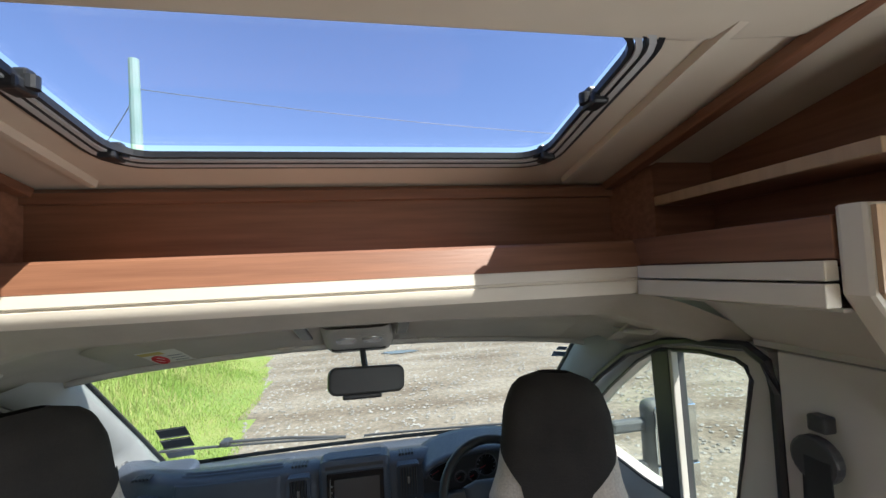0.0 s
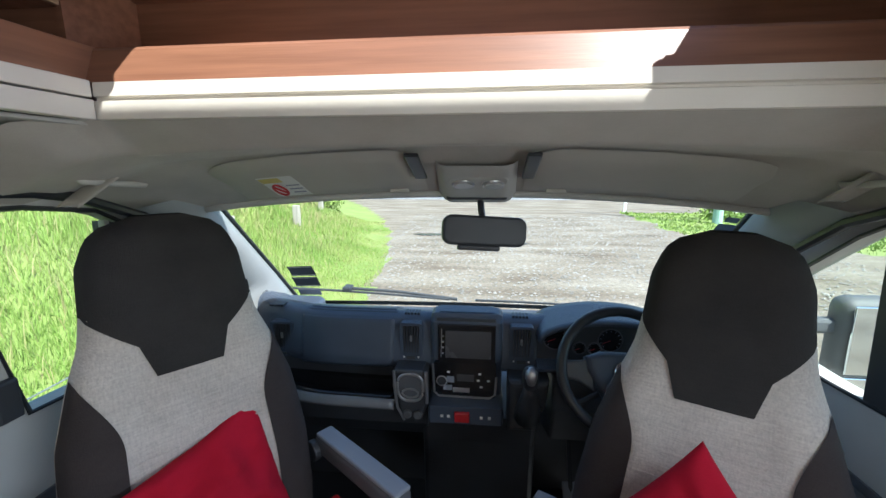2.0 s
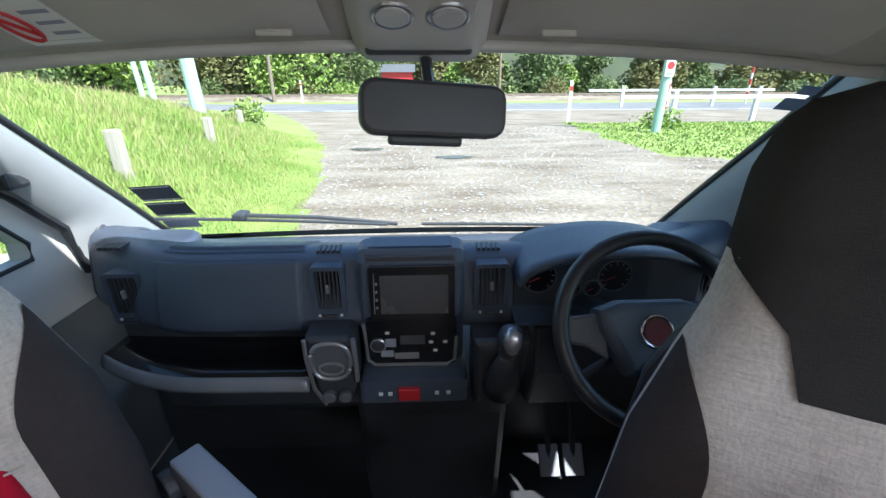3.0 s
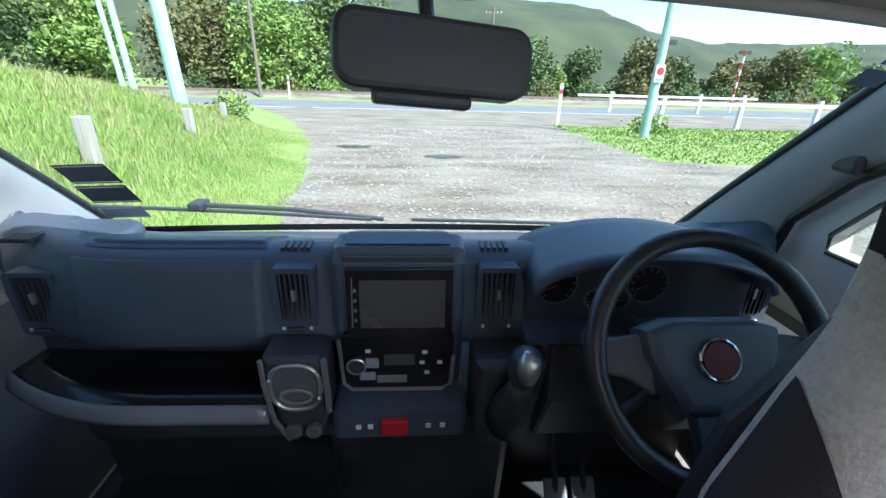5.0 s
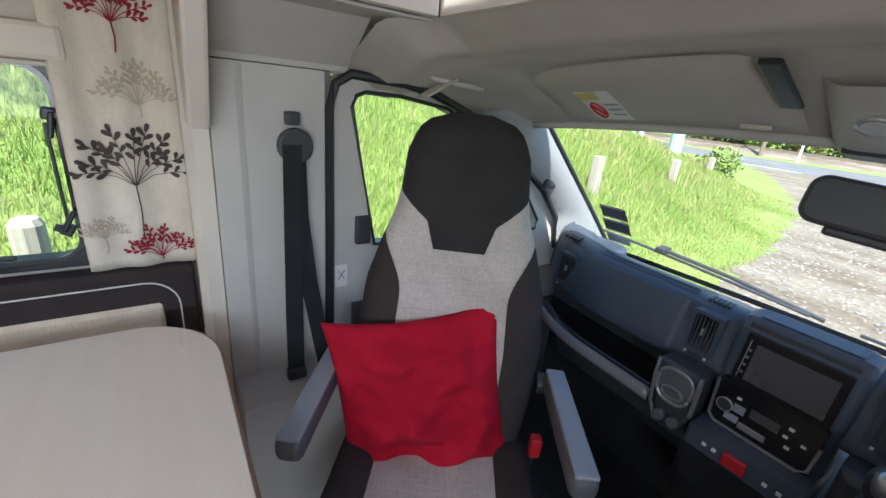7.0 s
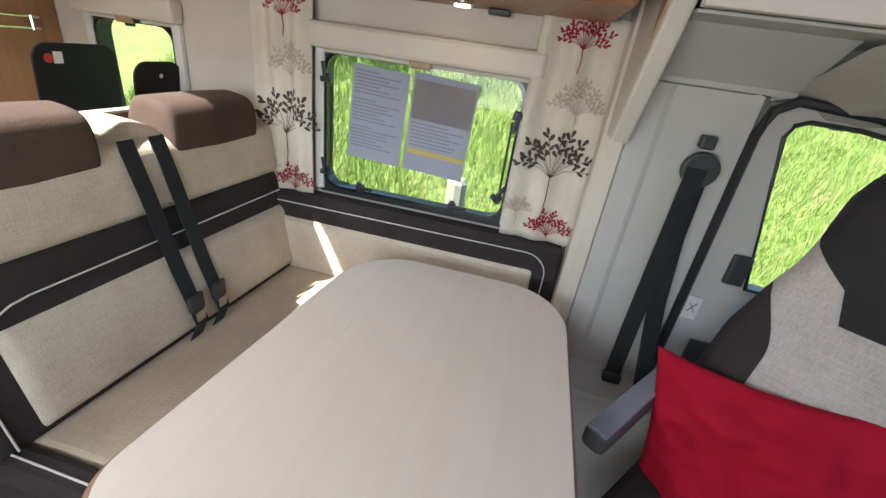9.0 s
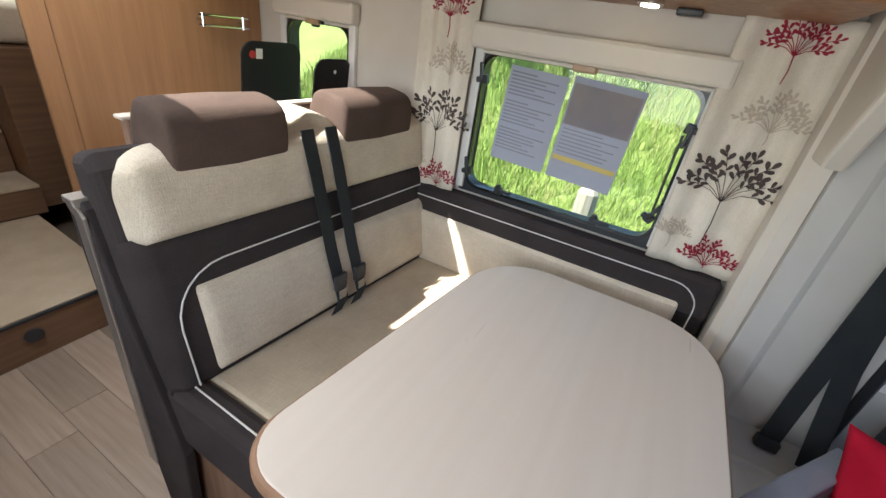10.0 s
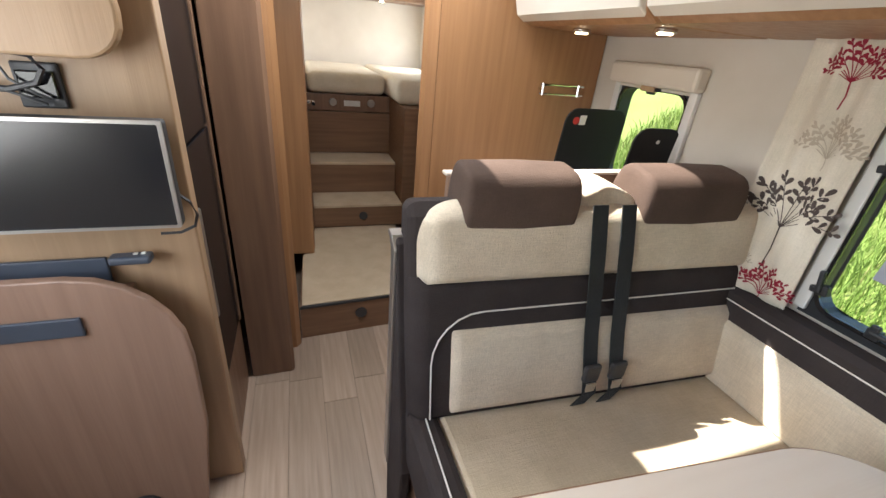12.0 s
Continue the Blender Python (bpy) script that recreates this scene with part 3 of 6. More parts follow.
# ---- overhead lockers and lamps along the side wall ----
def locker(y0, y1, label):
    c = thing("overhead_locker", label, "cabinet", group="overhead lockers")
    part("body", prism([(-1.098, 1.49), (-0.70, 1.49), (-0.66, 1.515), (-0.638, 1.60), (-0.66, 1.955), (-1.098, 1.955)], y0, y1, "y", bev=0.01), OAK, c)
    d = part("door", prism([(-0.668, 1.502), (-0.64, 1.52), (-0.616, 1.60), (-0.640, 1.94), (-0.662, 1.94)], y0 + 0.006, y1 - 0.006, "y", bev=0.006), CREAMPAINT, c, "cream gloss locker door")
    part("handle", box((-0.625, (y0 + y1) / 2 - 0.06, 1.585), (-0.600, (y0 + y1) / 2 + 0.06, 1.60), 0.004), CHROME, d)
    return c


locker(0.62, 1.27, "cream fronted overhead kitchen locker with wooden underside")
locker(1.28, 1.90, "cream fronted overhead locker above the bench")
locker(1.91, 2.50, "cream fronted overhead locker above the dinette table")
for x, y in ((-0.80, 0.82), (-0.80, 1.20), (-0.92, 2.12)):
    l = thing("ceiling_spot", "small round spot lamp under the locker", "lamp", group="spot lamps")
    part("ring", disc((x, y, 1.478), 0.030, 0.012, "z", bev=0.003), CHROME, l)
    part("lens", disc((x, y, 1.474), 0.020, 0.006, "z"), LAMPGLOW, l, "lit warm lens")
for y in (1.72, 2.2):
    v = thing("curtain_track_end", "small dark plastic curtain track end", "curtain track")
    part("clip", box((-1.06, y - 0.03, 1.474), (-1.02, y + 0.03, 1.489), 0.004), BLACK, v)

# ---- dinette bench ----
bench = thing("dinette_bench", "cream and dark brown upholstered bench with two headrests", "bench")
BX0, BX1 = -1.03, -0.075
part("base", box((-1.09, 1.32, 0.0), (-0.10, 1.80, 0.40), 0.01), OAK_DARK, bench)
# seat pad: beige top with a dark border by the aisle
part("seat_cushion", prism([(1.43, 0.40), (1.82, 0.40), (1.855, 0.44), (1.862, 0.50), (1.84, 0.532), (1.80, 0.545), (1.60, 0.548), (1.43, 0.535)], -1.09, -0.148, "x", bev=0.014), SEATTAN, bench, smooth=False)
part("seat_border", prism([(1.43, 0.36), (1.82, 0.36), (1.858, 0.42), (1.865, 0.50), (1.842, 0.535), (1.80, 0.549), (1.60, 0.552), (1.43, 0.54)], -0.1478, -0.072, "x", bev=0.02), DARKCLOTH, bench, "dark brown seat border")
part("piping", tube([(-0.112, 1.48, 0.546), (-0.108, 1.60, 0.553), (-0.106, 1.75, 0.553), (-0.106, 1.81, 0.548), (-0.106, 1.848, 0.532), (-0.106, 1.866, 0.50), (-0.106, 1.862, 0.42)], 0.0023, 6), PIPING, bench)


def back_y(z, x=-0.08):
    """The front face of the leaning backrest, a little askew to the wall."""
    return 1.515 - (z - 0.48) * 0.20 - (x + 0.08) * 0.055


def slab(x0, x1, z0, z1, th, r, m, name, label="", bulge=0.0, corner=0.0):
    """A padded piece of the backrest, between two heights, following its lean."""
    n = 10
    def f(u, v):
        x, z = x0 + u * (x1 - x0), z0 + v * (z1 - z0)
        if corner and x > x1 - corner and z > z1 - corner:
            d = Vector((x - x1 + corner, z - z1 + corner))
            if d.length > corner:
                d *= corner / d.length
                x, z = x1 - corner + d.x, z1 - corner + d.y
        e = min(u * (x1 - x0), (1 - u) * (x1 - x0), v * (z1 - z0), (1 - v) * (z1 - z0))
        k = min(1, e / r)
        k = math.sqrt(max(0, 1 - (1 - k) ** 2))
        return Vector((x, back_y(z, x) + th * (k - 1) + bulge * k, z))
    b = sheet(f, 44, 30)
    return part(name, b, m, bench, label, smooth=True)


core = prism([(back_y(0.40) - 0.025, 0.36), (back_y(1.07) - 0.028, 1.045), (back_y(1.09) - 0.05, 1.072), (back_y(1.09) - 0.11, 1.06), (1.32, 0.36)], -1.09, -0.072, "x", bev=0.03, seg=4)
part("back_shell", core, DARKCLOTH, bench, "dark brown backrest shell")
slab(-1.085, -0.090, 0.888, 1.080, 0.045, 0.045, CREAM, "upper_back_pad", "cream upper back pad", 0.018, 0.10)
slab(-1.085, -0.072, 0.53, 0.905, 0.03, 0.03, DARKCLOTH, "back_border", "dark brown back border", 0.006)
slab(-1.085, -0.155, 0.548, 0.795, 0.03, 0.035, CREAM, "lower_back_pad", "cream lower back pad", 0.022)
pts = [(-1.08, 0.838)] + [(-0.25, 0.83)] + [(-0.25 + 0.13 * math.sin(radians(a)), 0.70 + 0.13 * math.cos(radians(a))) for a in range(15, 91, 15)] + [(-0.12, 0.55)]
part("piping", tube([(x, back_y(z, x) + 0.010, z) for x, z in pts], 0.0023, 6), PIPING, bench)
# side panel by the aisle, with an aluminium edge strip
sp = [(1.35, 0.0), (1.47, 0.0), (1.50, 0.34), (1.46, 0.50), (1.38, 0.80), (1.345, 0.965), (1.33, 0.98), (1.29, 0.98), (1.275, 0.95), (1.30, 0.5)]
part("side_panel", prism(sp, -0.085, -0.055, "x", bev=0.006), DARKCLOTH, bench)
part("edge_strip", prism([(1.315, 0.20), (1.355, 0.20), (1.350, 0.95), (1.325, 0.975), (1.295, 0.975), (1.295, 0.96), (1.315, 0.945)], -0.056, -0.048, "x", bev=0.002), BRUSHED, bench, "brushed aluminium edge strip")
part("edge_cap", prism([(1.335, 0.968), (1.33, 0.984), (1.29, 0.984), (1.29, 0.97)], -0.088, -0.045, "x", bev=0.003), BRUSHED, bench)
# cushion along the wall
part("side_cushion", prism([(-1.09, 0.53), (-1.02, 0.53), (-1.003, 0.55), (-1.008, 0.735), (-1.024, 0.755), (-1.09, 0.755)], 1.50, 2.455, "y", bev=0.01), CREAM, bench, "cream side cushion")
part("side_band", prism([(-1.09, 0.40), (-1.035, 0.40), (-1.03, 0.70), (-1.018, 0.72), (-1.018, 0.828), (-1.035, 0.842), (-1.09, 0.84)], 1.49, 2.535, "y", bev=0.012), DARKCLOTH, bench, "dark brown side band")
pts = [(1.50, 0.805), (2.42, 0.81)] + [(2.42 + 0.075 * math.sin(radians(a)), 0.735 + 0.075 * math.cos(radians(a))) for a in range(15, 91, 15)] + [(2.495, 0.50)]
part("piping", tube([(-1.0165, y, z) if z > 0.715 else (-1.028, y, z) for y, z in pts], 0.0022, 6), PIPING, bench)


def headrest(x0, x1, label):
    h = part("headrest", loaf(x1 - x0, 0.285, 0.165, pose((x0 + x1) / 2, 1.350 - ((x0 + x1) / 2 + 0.33) * 0.055, 1.022, -8, 0, -3)), BROWNCLOTH, bench, label, smooth=True)
    return h


def loaf(w, h, d, m):
    """A headrest: a rounded bar, fuller at the top, with flat padded ends."""
    q = bmesh.new()
    prof = []
    for i in range(28):
        a = 2 * math.pi * i / 28
        c, s = math.cos(a), math.sin(a)
        prof.append((d / 2 * math.copysign(abs(c) ** 0.55, c), h / 2 * math.copysign(abs(s) ** 0.6, s)))
    rings = []
    for t, k in ((-1, 0.80), (-0.985, 0.92), (-0.95, 0.985), (-0.88, 1.0), (0, 1.02), (0.88, 1.0), (0.95, 0.985), (0.985, 0.92), (1, 0.80)):
        rings.append([q.verts.new((t * w / 2, p[0] * k, p[1] * k)) for p in prof])
    for a, b in zip(rings, rings[1:]):
        for i in range(28):
            q.faces.new((a[i], a[(i + 1) % 28], b[(i + 1) % 28], b[i]))
    q.faces.new(rings[0])
    q.faces.new(rings[-1][::-1])
    q.transform(m)
    return q


headrest(-0.478, -0.192, "brown padded headrest")
headrest(-0.985, -0.665, "brown padded headrest by the wall")
# flap of cloth between the headrests, and two belts hanging through it
def flap(u, v):
    x = -0.672 + u * 0.205
    sag = 0.035 * abs(2 * u - 1) ** 4 + 0.006 * math.sin(u * 8 + 1)
    s = v * 0.20
    hang = max(0.0, s - 0.115)
    return Vector((x, 1.29 + min(s, 0.115) + 0.006 * math.sin(u * 11) + 0.02 * hang, 1.118 - sag - hang * (0.75 + 0.5 * abs(2 * u - 1) ** 2) - 0.02 * v * v))
part("belt_cover", sheet(flap, 16, 14, thick=0.006), CREAM, bench, "folded cream cloth flap", smooth=True)
for x in (-0.617, -0.535):
    b = part("seat_belt", ribbon([(x, back_y(1.085, x) + 0.018, 1.085), (x, back_y(0.97, x) + 0.030, 0.97), (x - 0.012, back_y(0.75, x) + 0.03, 0.75), (x - 0.022, back_y(0.64, x) + 0.032, 0.64), (x - 0.02, back_y(0.58, x) + 0.040, 0.585), (x + 0.01, back_y(0.55, x) + 0.035, 0.552)], (0.022, 0, 0), 0.003), BELTMAT, bench, "dark green-black seat belt")
    part("buckle", box((x - 0.047, back_y(0.66, x) + 0.034, 0.618), (x + 0.003, back_y(0.66, x) + 0.050, 0.672), 0.006), BLACK, b)
    part("tongue", box((x - 0.038, back_y(0.61, x) + 0.040, 0.588), (x - 0.004, back_y(0.61, x) + 0.046, 0.622), 0.004), CHROME, b)

# ---- dinette table ----
table = thing("dinette_table", "pale laminate table with brown rounded edge", "table")
def table_outline(inset=0.0):
    x0, x1, y0, y1 = -0.90 + inset, 0.03 - inset, 1.838 + inset, 2.566 - inset
    out = []
    for cx, cy, r, a0 in ((x1 - 0.20, y1 - 0.20, 0.20, 0), (x0 + 0.19, y1 - 0.19, 0.19, 90), (x0 + 0.19, y0 + 0.19, 0.19, 180), (x1 - 0.10, y0 + 0.10, 0.10, 270)):
        out += [(cx + r * math.cos(radians(a0 + 9 * i)), cy + r * math.sin(radians(a0 + 9 * i))) for i in range(11)]
    return [(x, y - x * 0.085 * (2.566 - y) / 0.728) for x, y in out]
part("tabletop", prism(table_outline(0.008), 0.722, 0.752, "z", bev=0.002), TABLETOP, table)
part("edge_band", prism(table_outline(), 0.716, 0.748, "z", bev=0.008), EDGE, table, "brown edge band")
part("leg", tube([(-0.55, 2.2, 0.0), (-0.55, 2.2, 0.716)], 0.035, 20), BRUSHED, table)
part("foot", disc((-0.55, 2.2, 0.0), 0.14, 0.012, "z", n=28, bev=0.003), BRUSHED, table)

# ---- kitchen worktop with two upright black lids ----
kit = thing("kitchen_unit", "brown wood kitchen unit with a pale worktop", "kitchen unit")
part("body", box((-1.09, 0.60, 0.0), (-0.55, 1.19, 0.86), 0.006), OAK_DARK, kit)
part("worktop", box((-1.098, 0.585, 0.862), (-0.53, 1.195, 0.90), 0.008), TABLETOP, kit, "pale laminate worktop")
part("back_ledge", box((-1.098, 1.197, 0.0), (-0.215, 1.225, 1.094), 0.004), FLAPWOOD, kit)
part("ledge_cap", box((-1.098, 1.194, 1.095), (-0.205, 1.228, 1.104), 0.003), TABLETOP, kit)
LIDMAT = mat("matt_black_lid", (0.014, 0.014, 0.015), rough=0.6, bump=0.05, spec=0.25)
def lid(x0, x1, z0, z1, y, label, sticker):
    l = thing("sink_lid" if not sticker else "hob_lid", label, "lid")
    m = pose(0, y, z0, -6)
    ring = rrect(x0, x1, 0, z1 - z0, 0.05)
    part("panel", prism(ring, 0, 0.008, "y", bev=0.002, m=m), LIDMAT, l)
    if sticker:
        part("sticker", disc((x1 - 0.045, 0.0085, z1 - z0 - 0.045), 0.014, 0.001, "y", m=m), BANDRED, l)
        part("sticker", box((x1 - 0.088, 0.0085, z1 - z0 - 0.06), (x1 - 0.060, 0.0095, z1 - z0 - 0.025), m=m), WHITE, l)
    else:
        part("sticker", disc((x1 - 0.10, 0.0085, z1 - z0 - 0.045), 0.007, 0.001, "y", m=m), WHITE, l)
lid(-1.075, -0.80, 0.90, 1.235, 0.80, "black glass hob lid standing open, with small labels", True)
lid(-1.092, -0.90, 0.90, 1.215, 1.06, "black glass sink lid standing open", False)

# ---- wardrobe with handle and rail ----
ward = thing("wardrobe", "tall oak wood wardrobe with a chrome handle rail", "wardrobe")
part("body", prism([(-1.098, -0.30), (-0.58, -0.30), (-0.372, 0.48), (-0.352, 0.56), (-1.098, 0.56)], 0.0, 1.97, "z", bev=0.004), OAK, ward)
d = part("door", box((-1.096, 0.562, 0.25), (-0.362, 0.580, 1.965), 0.004), OAK, ward)
part("corner_post", prism([(-0.36, 0.582), (-0.322, 0.576), (-0.308, 0.555), (-0.322, 0.50), (-0.362, 0.49), (-0.350, 0.56)], 0.19, 1.97, "z", bev=0.004), OAK, ward)
for z in (1.255, 1.29):
    part("rail", tube([(-1.01, 0.612, z), (-0.80, 0.612, z)], 0.004, 8), CHROME, d, "chrome rail")
for x in (-0.985, -0.815):
    part("rail_post", tube([(x, 0.582, 1.272), (x, 0.615, 1.272)], 0.005, 8), CHROME, d)
    part("rail_end", tube([(x, 0.612, 1.25), (x, 0.612, 1.295)], 0.005, 8), CHROME, d)

# ---- steps up to the bed ----
steps = thing("bed_steps", "brown wooden steps with beige carpet treads", "steps")
part("landing", prism([(0.20, 0.425), (-0.262, 0.395), (-0.45, 0.38), (-0.48, -0.52), (0.09, -0.52), (0.18, -0.1)], 0.0, 0.182, "z", bev=0.003), OAK_X, steps)
part("carpet", prism([(0.19, 0.410), (-0.262, 0.382), (-0.445, 0.37), (-0.475, -0.52), (0.085, -0.52), (0.175, -0.1)], 0.1825, 0.192, "z", bev=0.003), STEPMAT, steps, "beige carpet")
part("nosing", prism([(0.20, 0.430), (-0.262, 0.400), (-0.45, 0.385), (-0.45, 0.375), (-0.262, 0.388), (0.19, 0.416)], 0.178, 0.190, "z"), BLACK, steps)
for i, (y, z) in enumerate(((-0.53, 0.345), (-0.80, 0.572))):
    part("step_box", box((-0.526, y - 0.28, 0.19), (0.09, y, z - 0.012), 0.002), OAK_X, steps)
    part("carpet", box((-0.522, y - 0.28, z - 0.011), (0.085, y + 0.006, z + 0.006), 0.003), STEPMAT, steps, "beige carpet")
part("riser", box((-0.528, -1.10, 0.58), (0.10, -1.08, 0.885), 0.002), OAK_X, steps)
for x, y, z in ((-0.10, 0.4095, 0.112), (-0.245, -0.526, 0.27)):
    part("step_lamp", disc((x, y, z), 0.030, 0.008, "y", bev=0.002), BLACK, steps, "round black step lamp")

# ---- bed ----
bed = thing("bed", "raised bed with cream mattress halves on a brown base", "bed")
part("base", box((-1.09, -2.38, 0.19), (-0.530, -0.60, 1.00), 0.004), OAK_X, bed)
part("base", box((0.105, -2.38, 0.62), (1.09, -1.0, 1.00), 0.004), OAK_X, bed)
dr = part("drawer_front", box((-0.528, -1.12, 0.89), (0.095, -1.09, 1.008), 0.004), OAK_DARK, bed)
for x in (-0.38, -0.10):
    part("knob", disc((x, -1.085, 0.955), 0.028, 0.02, "y", bev=0.004), BRUSHED, dr)
part("label_plate", box((-0.30, -1.0888, 0.928), (-0.18, -1.084, 0.968)), WHITE, dr)
part("mattress", box((-1.085, -2.36, 1.004), (-0.50, -0.70, 1.165), 0.045, 4), MATTRESS, bed, smooth=True)
part("mattress", box((0.085, -2.36, 1.004), (1.085, -0.95, 1.165), 0.045, 4), MATTRESS, bed, smooth=True)
part("mattress", box((-0.49, -2.36, 1.012), (0.075, -1.08, 1.16), 0.045, 4), MATTRESS, bed, "cream middle mattress piece", smooth=True)
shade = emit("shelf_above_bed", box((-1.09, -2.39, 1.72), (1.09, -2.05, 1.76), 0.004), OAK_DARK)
tagged(shade, "dark wooden shelf over the rear bed", "shelf")
sp = thing("ceiling_spot", "small round spot lamp over the bed", "lamp", group="spot lamps")
part("ring", disc((-0.63, -2.1, 1.705), 0.03, 0.012, "z", bev=0.003), CHROME, sp)
part("lens", disc((-0.63, -2.1, 1.700), 0.02, 0.006, "z"), LAMPGLOW, sp)

# ---- washroom wall and door by the passage ----
wash = thing("washroom_wall", "brown wood washroom partition beside the steps", "partition")
part("panel", box((0.262, -0.95, 0.0), (0.30, 0.598, 1.97), 0.004), OAK_DARK, wash)
part("front_post", prism([(0.235, 0.640), (0.248, 0.655), (0.41, 0.655), (0.41, 0.60), (0.25, 0.60)], 0.0, 1.97, "z", bev=0.006), OAK_DARK, wash)
part("door_frame", prism([(0.205, 0.465), (0.225, 0.49), (0.258, 0.49), (0.258, 0.40), (0.22, 0.40)], 0.0, 1.97, "z", bev=0.004), OAK, wash)
wd = part("door", box((0.10, -0.75, 0.195), (0.135, -0.20, 1.95), 0.004), OAK, wash, "oak wood washroom door")
part("door_knob", tube([(0.11, -0.25, 1.06), (0.078, -0.25, 1.06), (0.068, -0.24, 1.06), (0.068, -0.20, 1.058)], 0.010, 8), CHROME, wd)
part("door_post", box((0.105, -0.195, 0.195), (0.25, -0.13, 1.97), 0.01), OAK, wash)
backpan = emit("wall_washroom", box((0.105, -1.0, 0.0), (1.10, -0.96, 1.97)), OAK_DARK)
tagged(backpan, "brown wood rear washroom wall", "wall", kind="structure")

# ---- tall fridge column ----
fr = thing("fridge_column", "brown wood column with a dark glossy refrigerator", "refrigerator")
part("body", box((0.455, 0.66, 0.0), (1.095, 1.075, 1.97), 0.004), OAK_DARK, fr)
part("kick_panel", box((0.428, 0.66, 0.0), (0.454, 1.075, 0.33), 0.004), OAK_DARK, fr)
fd = part("fridge_door", box((0.425, 0.682, 0.335), (0.454, 1.055, 1.10), 0.006), DASHGLOSS, fr, "dark gloss fridge door")
part("fridge_door", box((0.425, 0.682, 1.108), (0.454, 1.055, 1.45), 0.006), DASHGLOSS, fr, "dark gloss freezer door")
part("frame_strip", box((0.420, 1.056, 0.33), (0.456, 1.075, 1.97), 0.003), RUBBER, fr)
part("frame_strip", box((0.420, 0.660, 0.332), (0.454, 0.680, 1.97), 0.003), OAK_DARK, fr)
part("handle", box((0.412, 1.02, 0.60), (0.428, 1.035, 0.95), 0.004), BRUSHED, fd)

# ---- television cabinet ----
tvc = thing("television_cabinet", "pinkish brown wood cabinet with a rounded lower flap", "cabinet")
part("back_panel", box((0.405, 1.078, 0.0), (1.095, 1.13, 1.97), 0.004), OAK_LIGHT, tvc)
lower = [(0.50, 0.012)] + [(0.455, 0.35), (0.45, 0.60)] + [(0.45 + 0.22 * (1 - math.cos(radians(a))), 0.62 + 0.24 * math.sin(radians(a))) for a in range(15, 91, 15)] + [(1.09, 0.865), (1.09, 0.012)]
fl = part("flap", prism(lower, 1.19, 1.215, "y", bev=0.004), FLAPWOOD, tvc, "rounded wooden flap")
part("flap_box", box((0.56, 1.132, 0.0), (1.09, 1.188, 0.80), 0.004), OAK_DARK, tvc)
h = part("handle_plate", box((0.652, 1.216, 0.712), (0.95, 1.224, 0.764), 0.004), DASH, fl, "dark blue-grey recessed handle plate")
part("round_vent", disc((0.66, 1.216, 0.06), 0.045, 0.008, "y", bev=0.002), BLACK, fl)
upper = [(0.462, 1.55), (0.448, 1.40)] + [(0.448 + 0.075 * (1 - math.cos(radians(a))), 1.39 - 0.075 * math.sin(radians(a))) for a in range(15, 91, 15)] + [(1.09, 1.315), (1.09, 1.96), (0.462, 1.96)]
part("upper_flap", prism(upper[::-1], 1.17, 1.20, "y", bev=0.006), OAK_LIGHT, tvc, "light wood upper cabinet flap")
part("upper_box", box((0.60, 1.132, 1.42), (1.09, 1.168, 1.95), 0.004), OAK_LIGHT, tvc)
part("switch_frame", box((0.60, 1.202, 1.44), (0.80, 1.212, 1.56), 0.006), BLACK, tvc)
part("switch", box((0.645, 1.213, 1.455), (0.69, 1.220, 1.515), 0.003), WHITE, tvc)
sock = thing("wall_socket", "black double wall socket", "socket")
part("plate", box((0.585, 1.131, 1.215), (0.66, 1.142, 1.30), 0.004), BLACK, sock)
part("cover", box((0.592, 1.143, 1.235), (0.652, 1.150, 1.285), 0.003), DASHGLOSS, sock)
cable = thing("television_cable", "dark cables hanging behind the television", "cable")
part("cable", tube([(0.78, 1.16, 1.33), (0.68, 1.165, 1.325), (0.615, 1.165, 1.315), (0.60, 1.165, 1.29), (0.615, 1.165, 1.265), (0.66, 1.165, 1.252), (0.74, 1.165, 1.255)], 0.006, 6), BLACK, cable)
part("cable", tube([(0.72, 1.16, 1.31), (0.665, 1.16, 1.29), (0.655, 1.165, 1.27), (0.62, 1.165, 1.245), (0.60, 1.16, 1.235)], 0.003, 6), BLACK, cable)
part("cable", tube([(0.76, 1.16, 1.262), (0.69, 1.165, 1.258), (0.64, 1.165, 1.24), (0.61, 1.16, 1.225)], 0.003, 6), BLACK, cable)
rem = thing("remote_control", "dark blue remote control lying on the cabinet flap", "remote control")
part("body", box((0.50, 1.150, 0.872), (0.585, 1.186, 0.892), 0.006), DASH, rem)
for i in range(2):
    part("button", box((0.512 + i * 0.016, 1.160, 0.892), (0.521 + i * 0.016, 1.170, 0.895), 0.001), WHITE, rem)
bag = thing("folded_leaflet", "dark folded leaflet behind the cabinet flap", "paper")
part("sheet", box((0.60, 1.140, 0.80), (0.86, 1.150, 0.878), 0.003), DASH, bag)
lead = thing("aerial_lead", "thin black lead looping out beside the television", "cable")
part("lead", tube([(0.41, 1.20, 1.05), (0.388, 1.21, 1.035), (0.378, 1.21, 1.005), (0.388, 1.205, 0.975), (0.42, 1.20, 0.958), (0.46, 1.20, 0.957)], 0.0035, 6), BLACK, lead)
tv = thing("television", "flat television with a thin silver frame on the cabinet wall", "television")
tvm = pose(0.60, 1.25, 1.106, 0, 0, 0)
part("housing", box((-0.20, -0.03, -0.112), (0.26, 0.0, 0.112), 0.006, m=tvm), BLACK, tv)
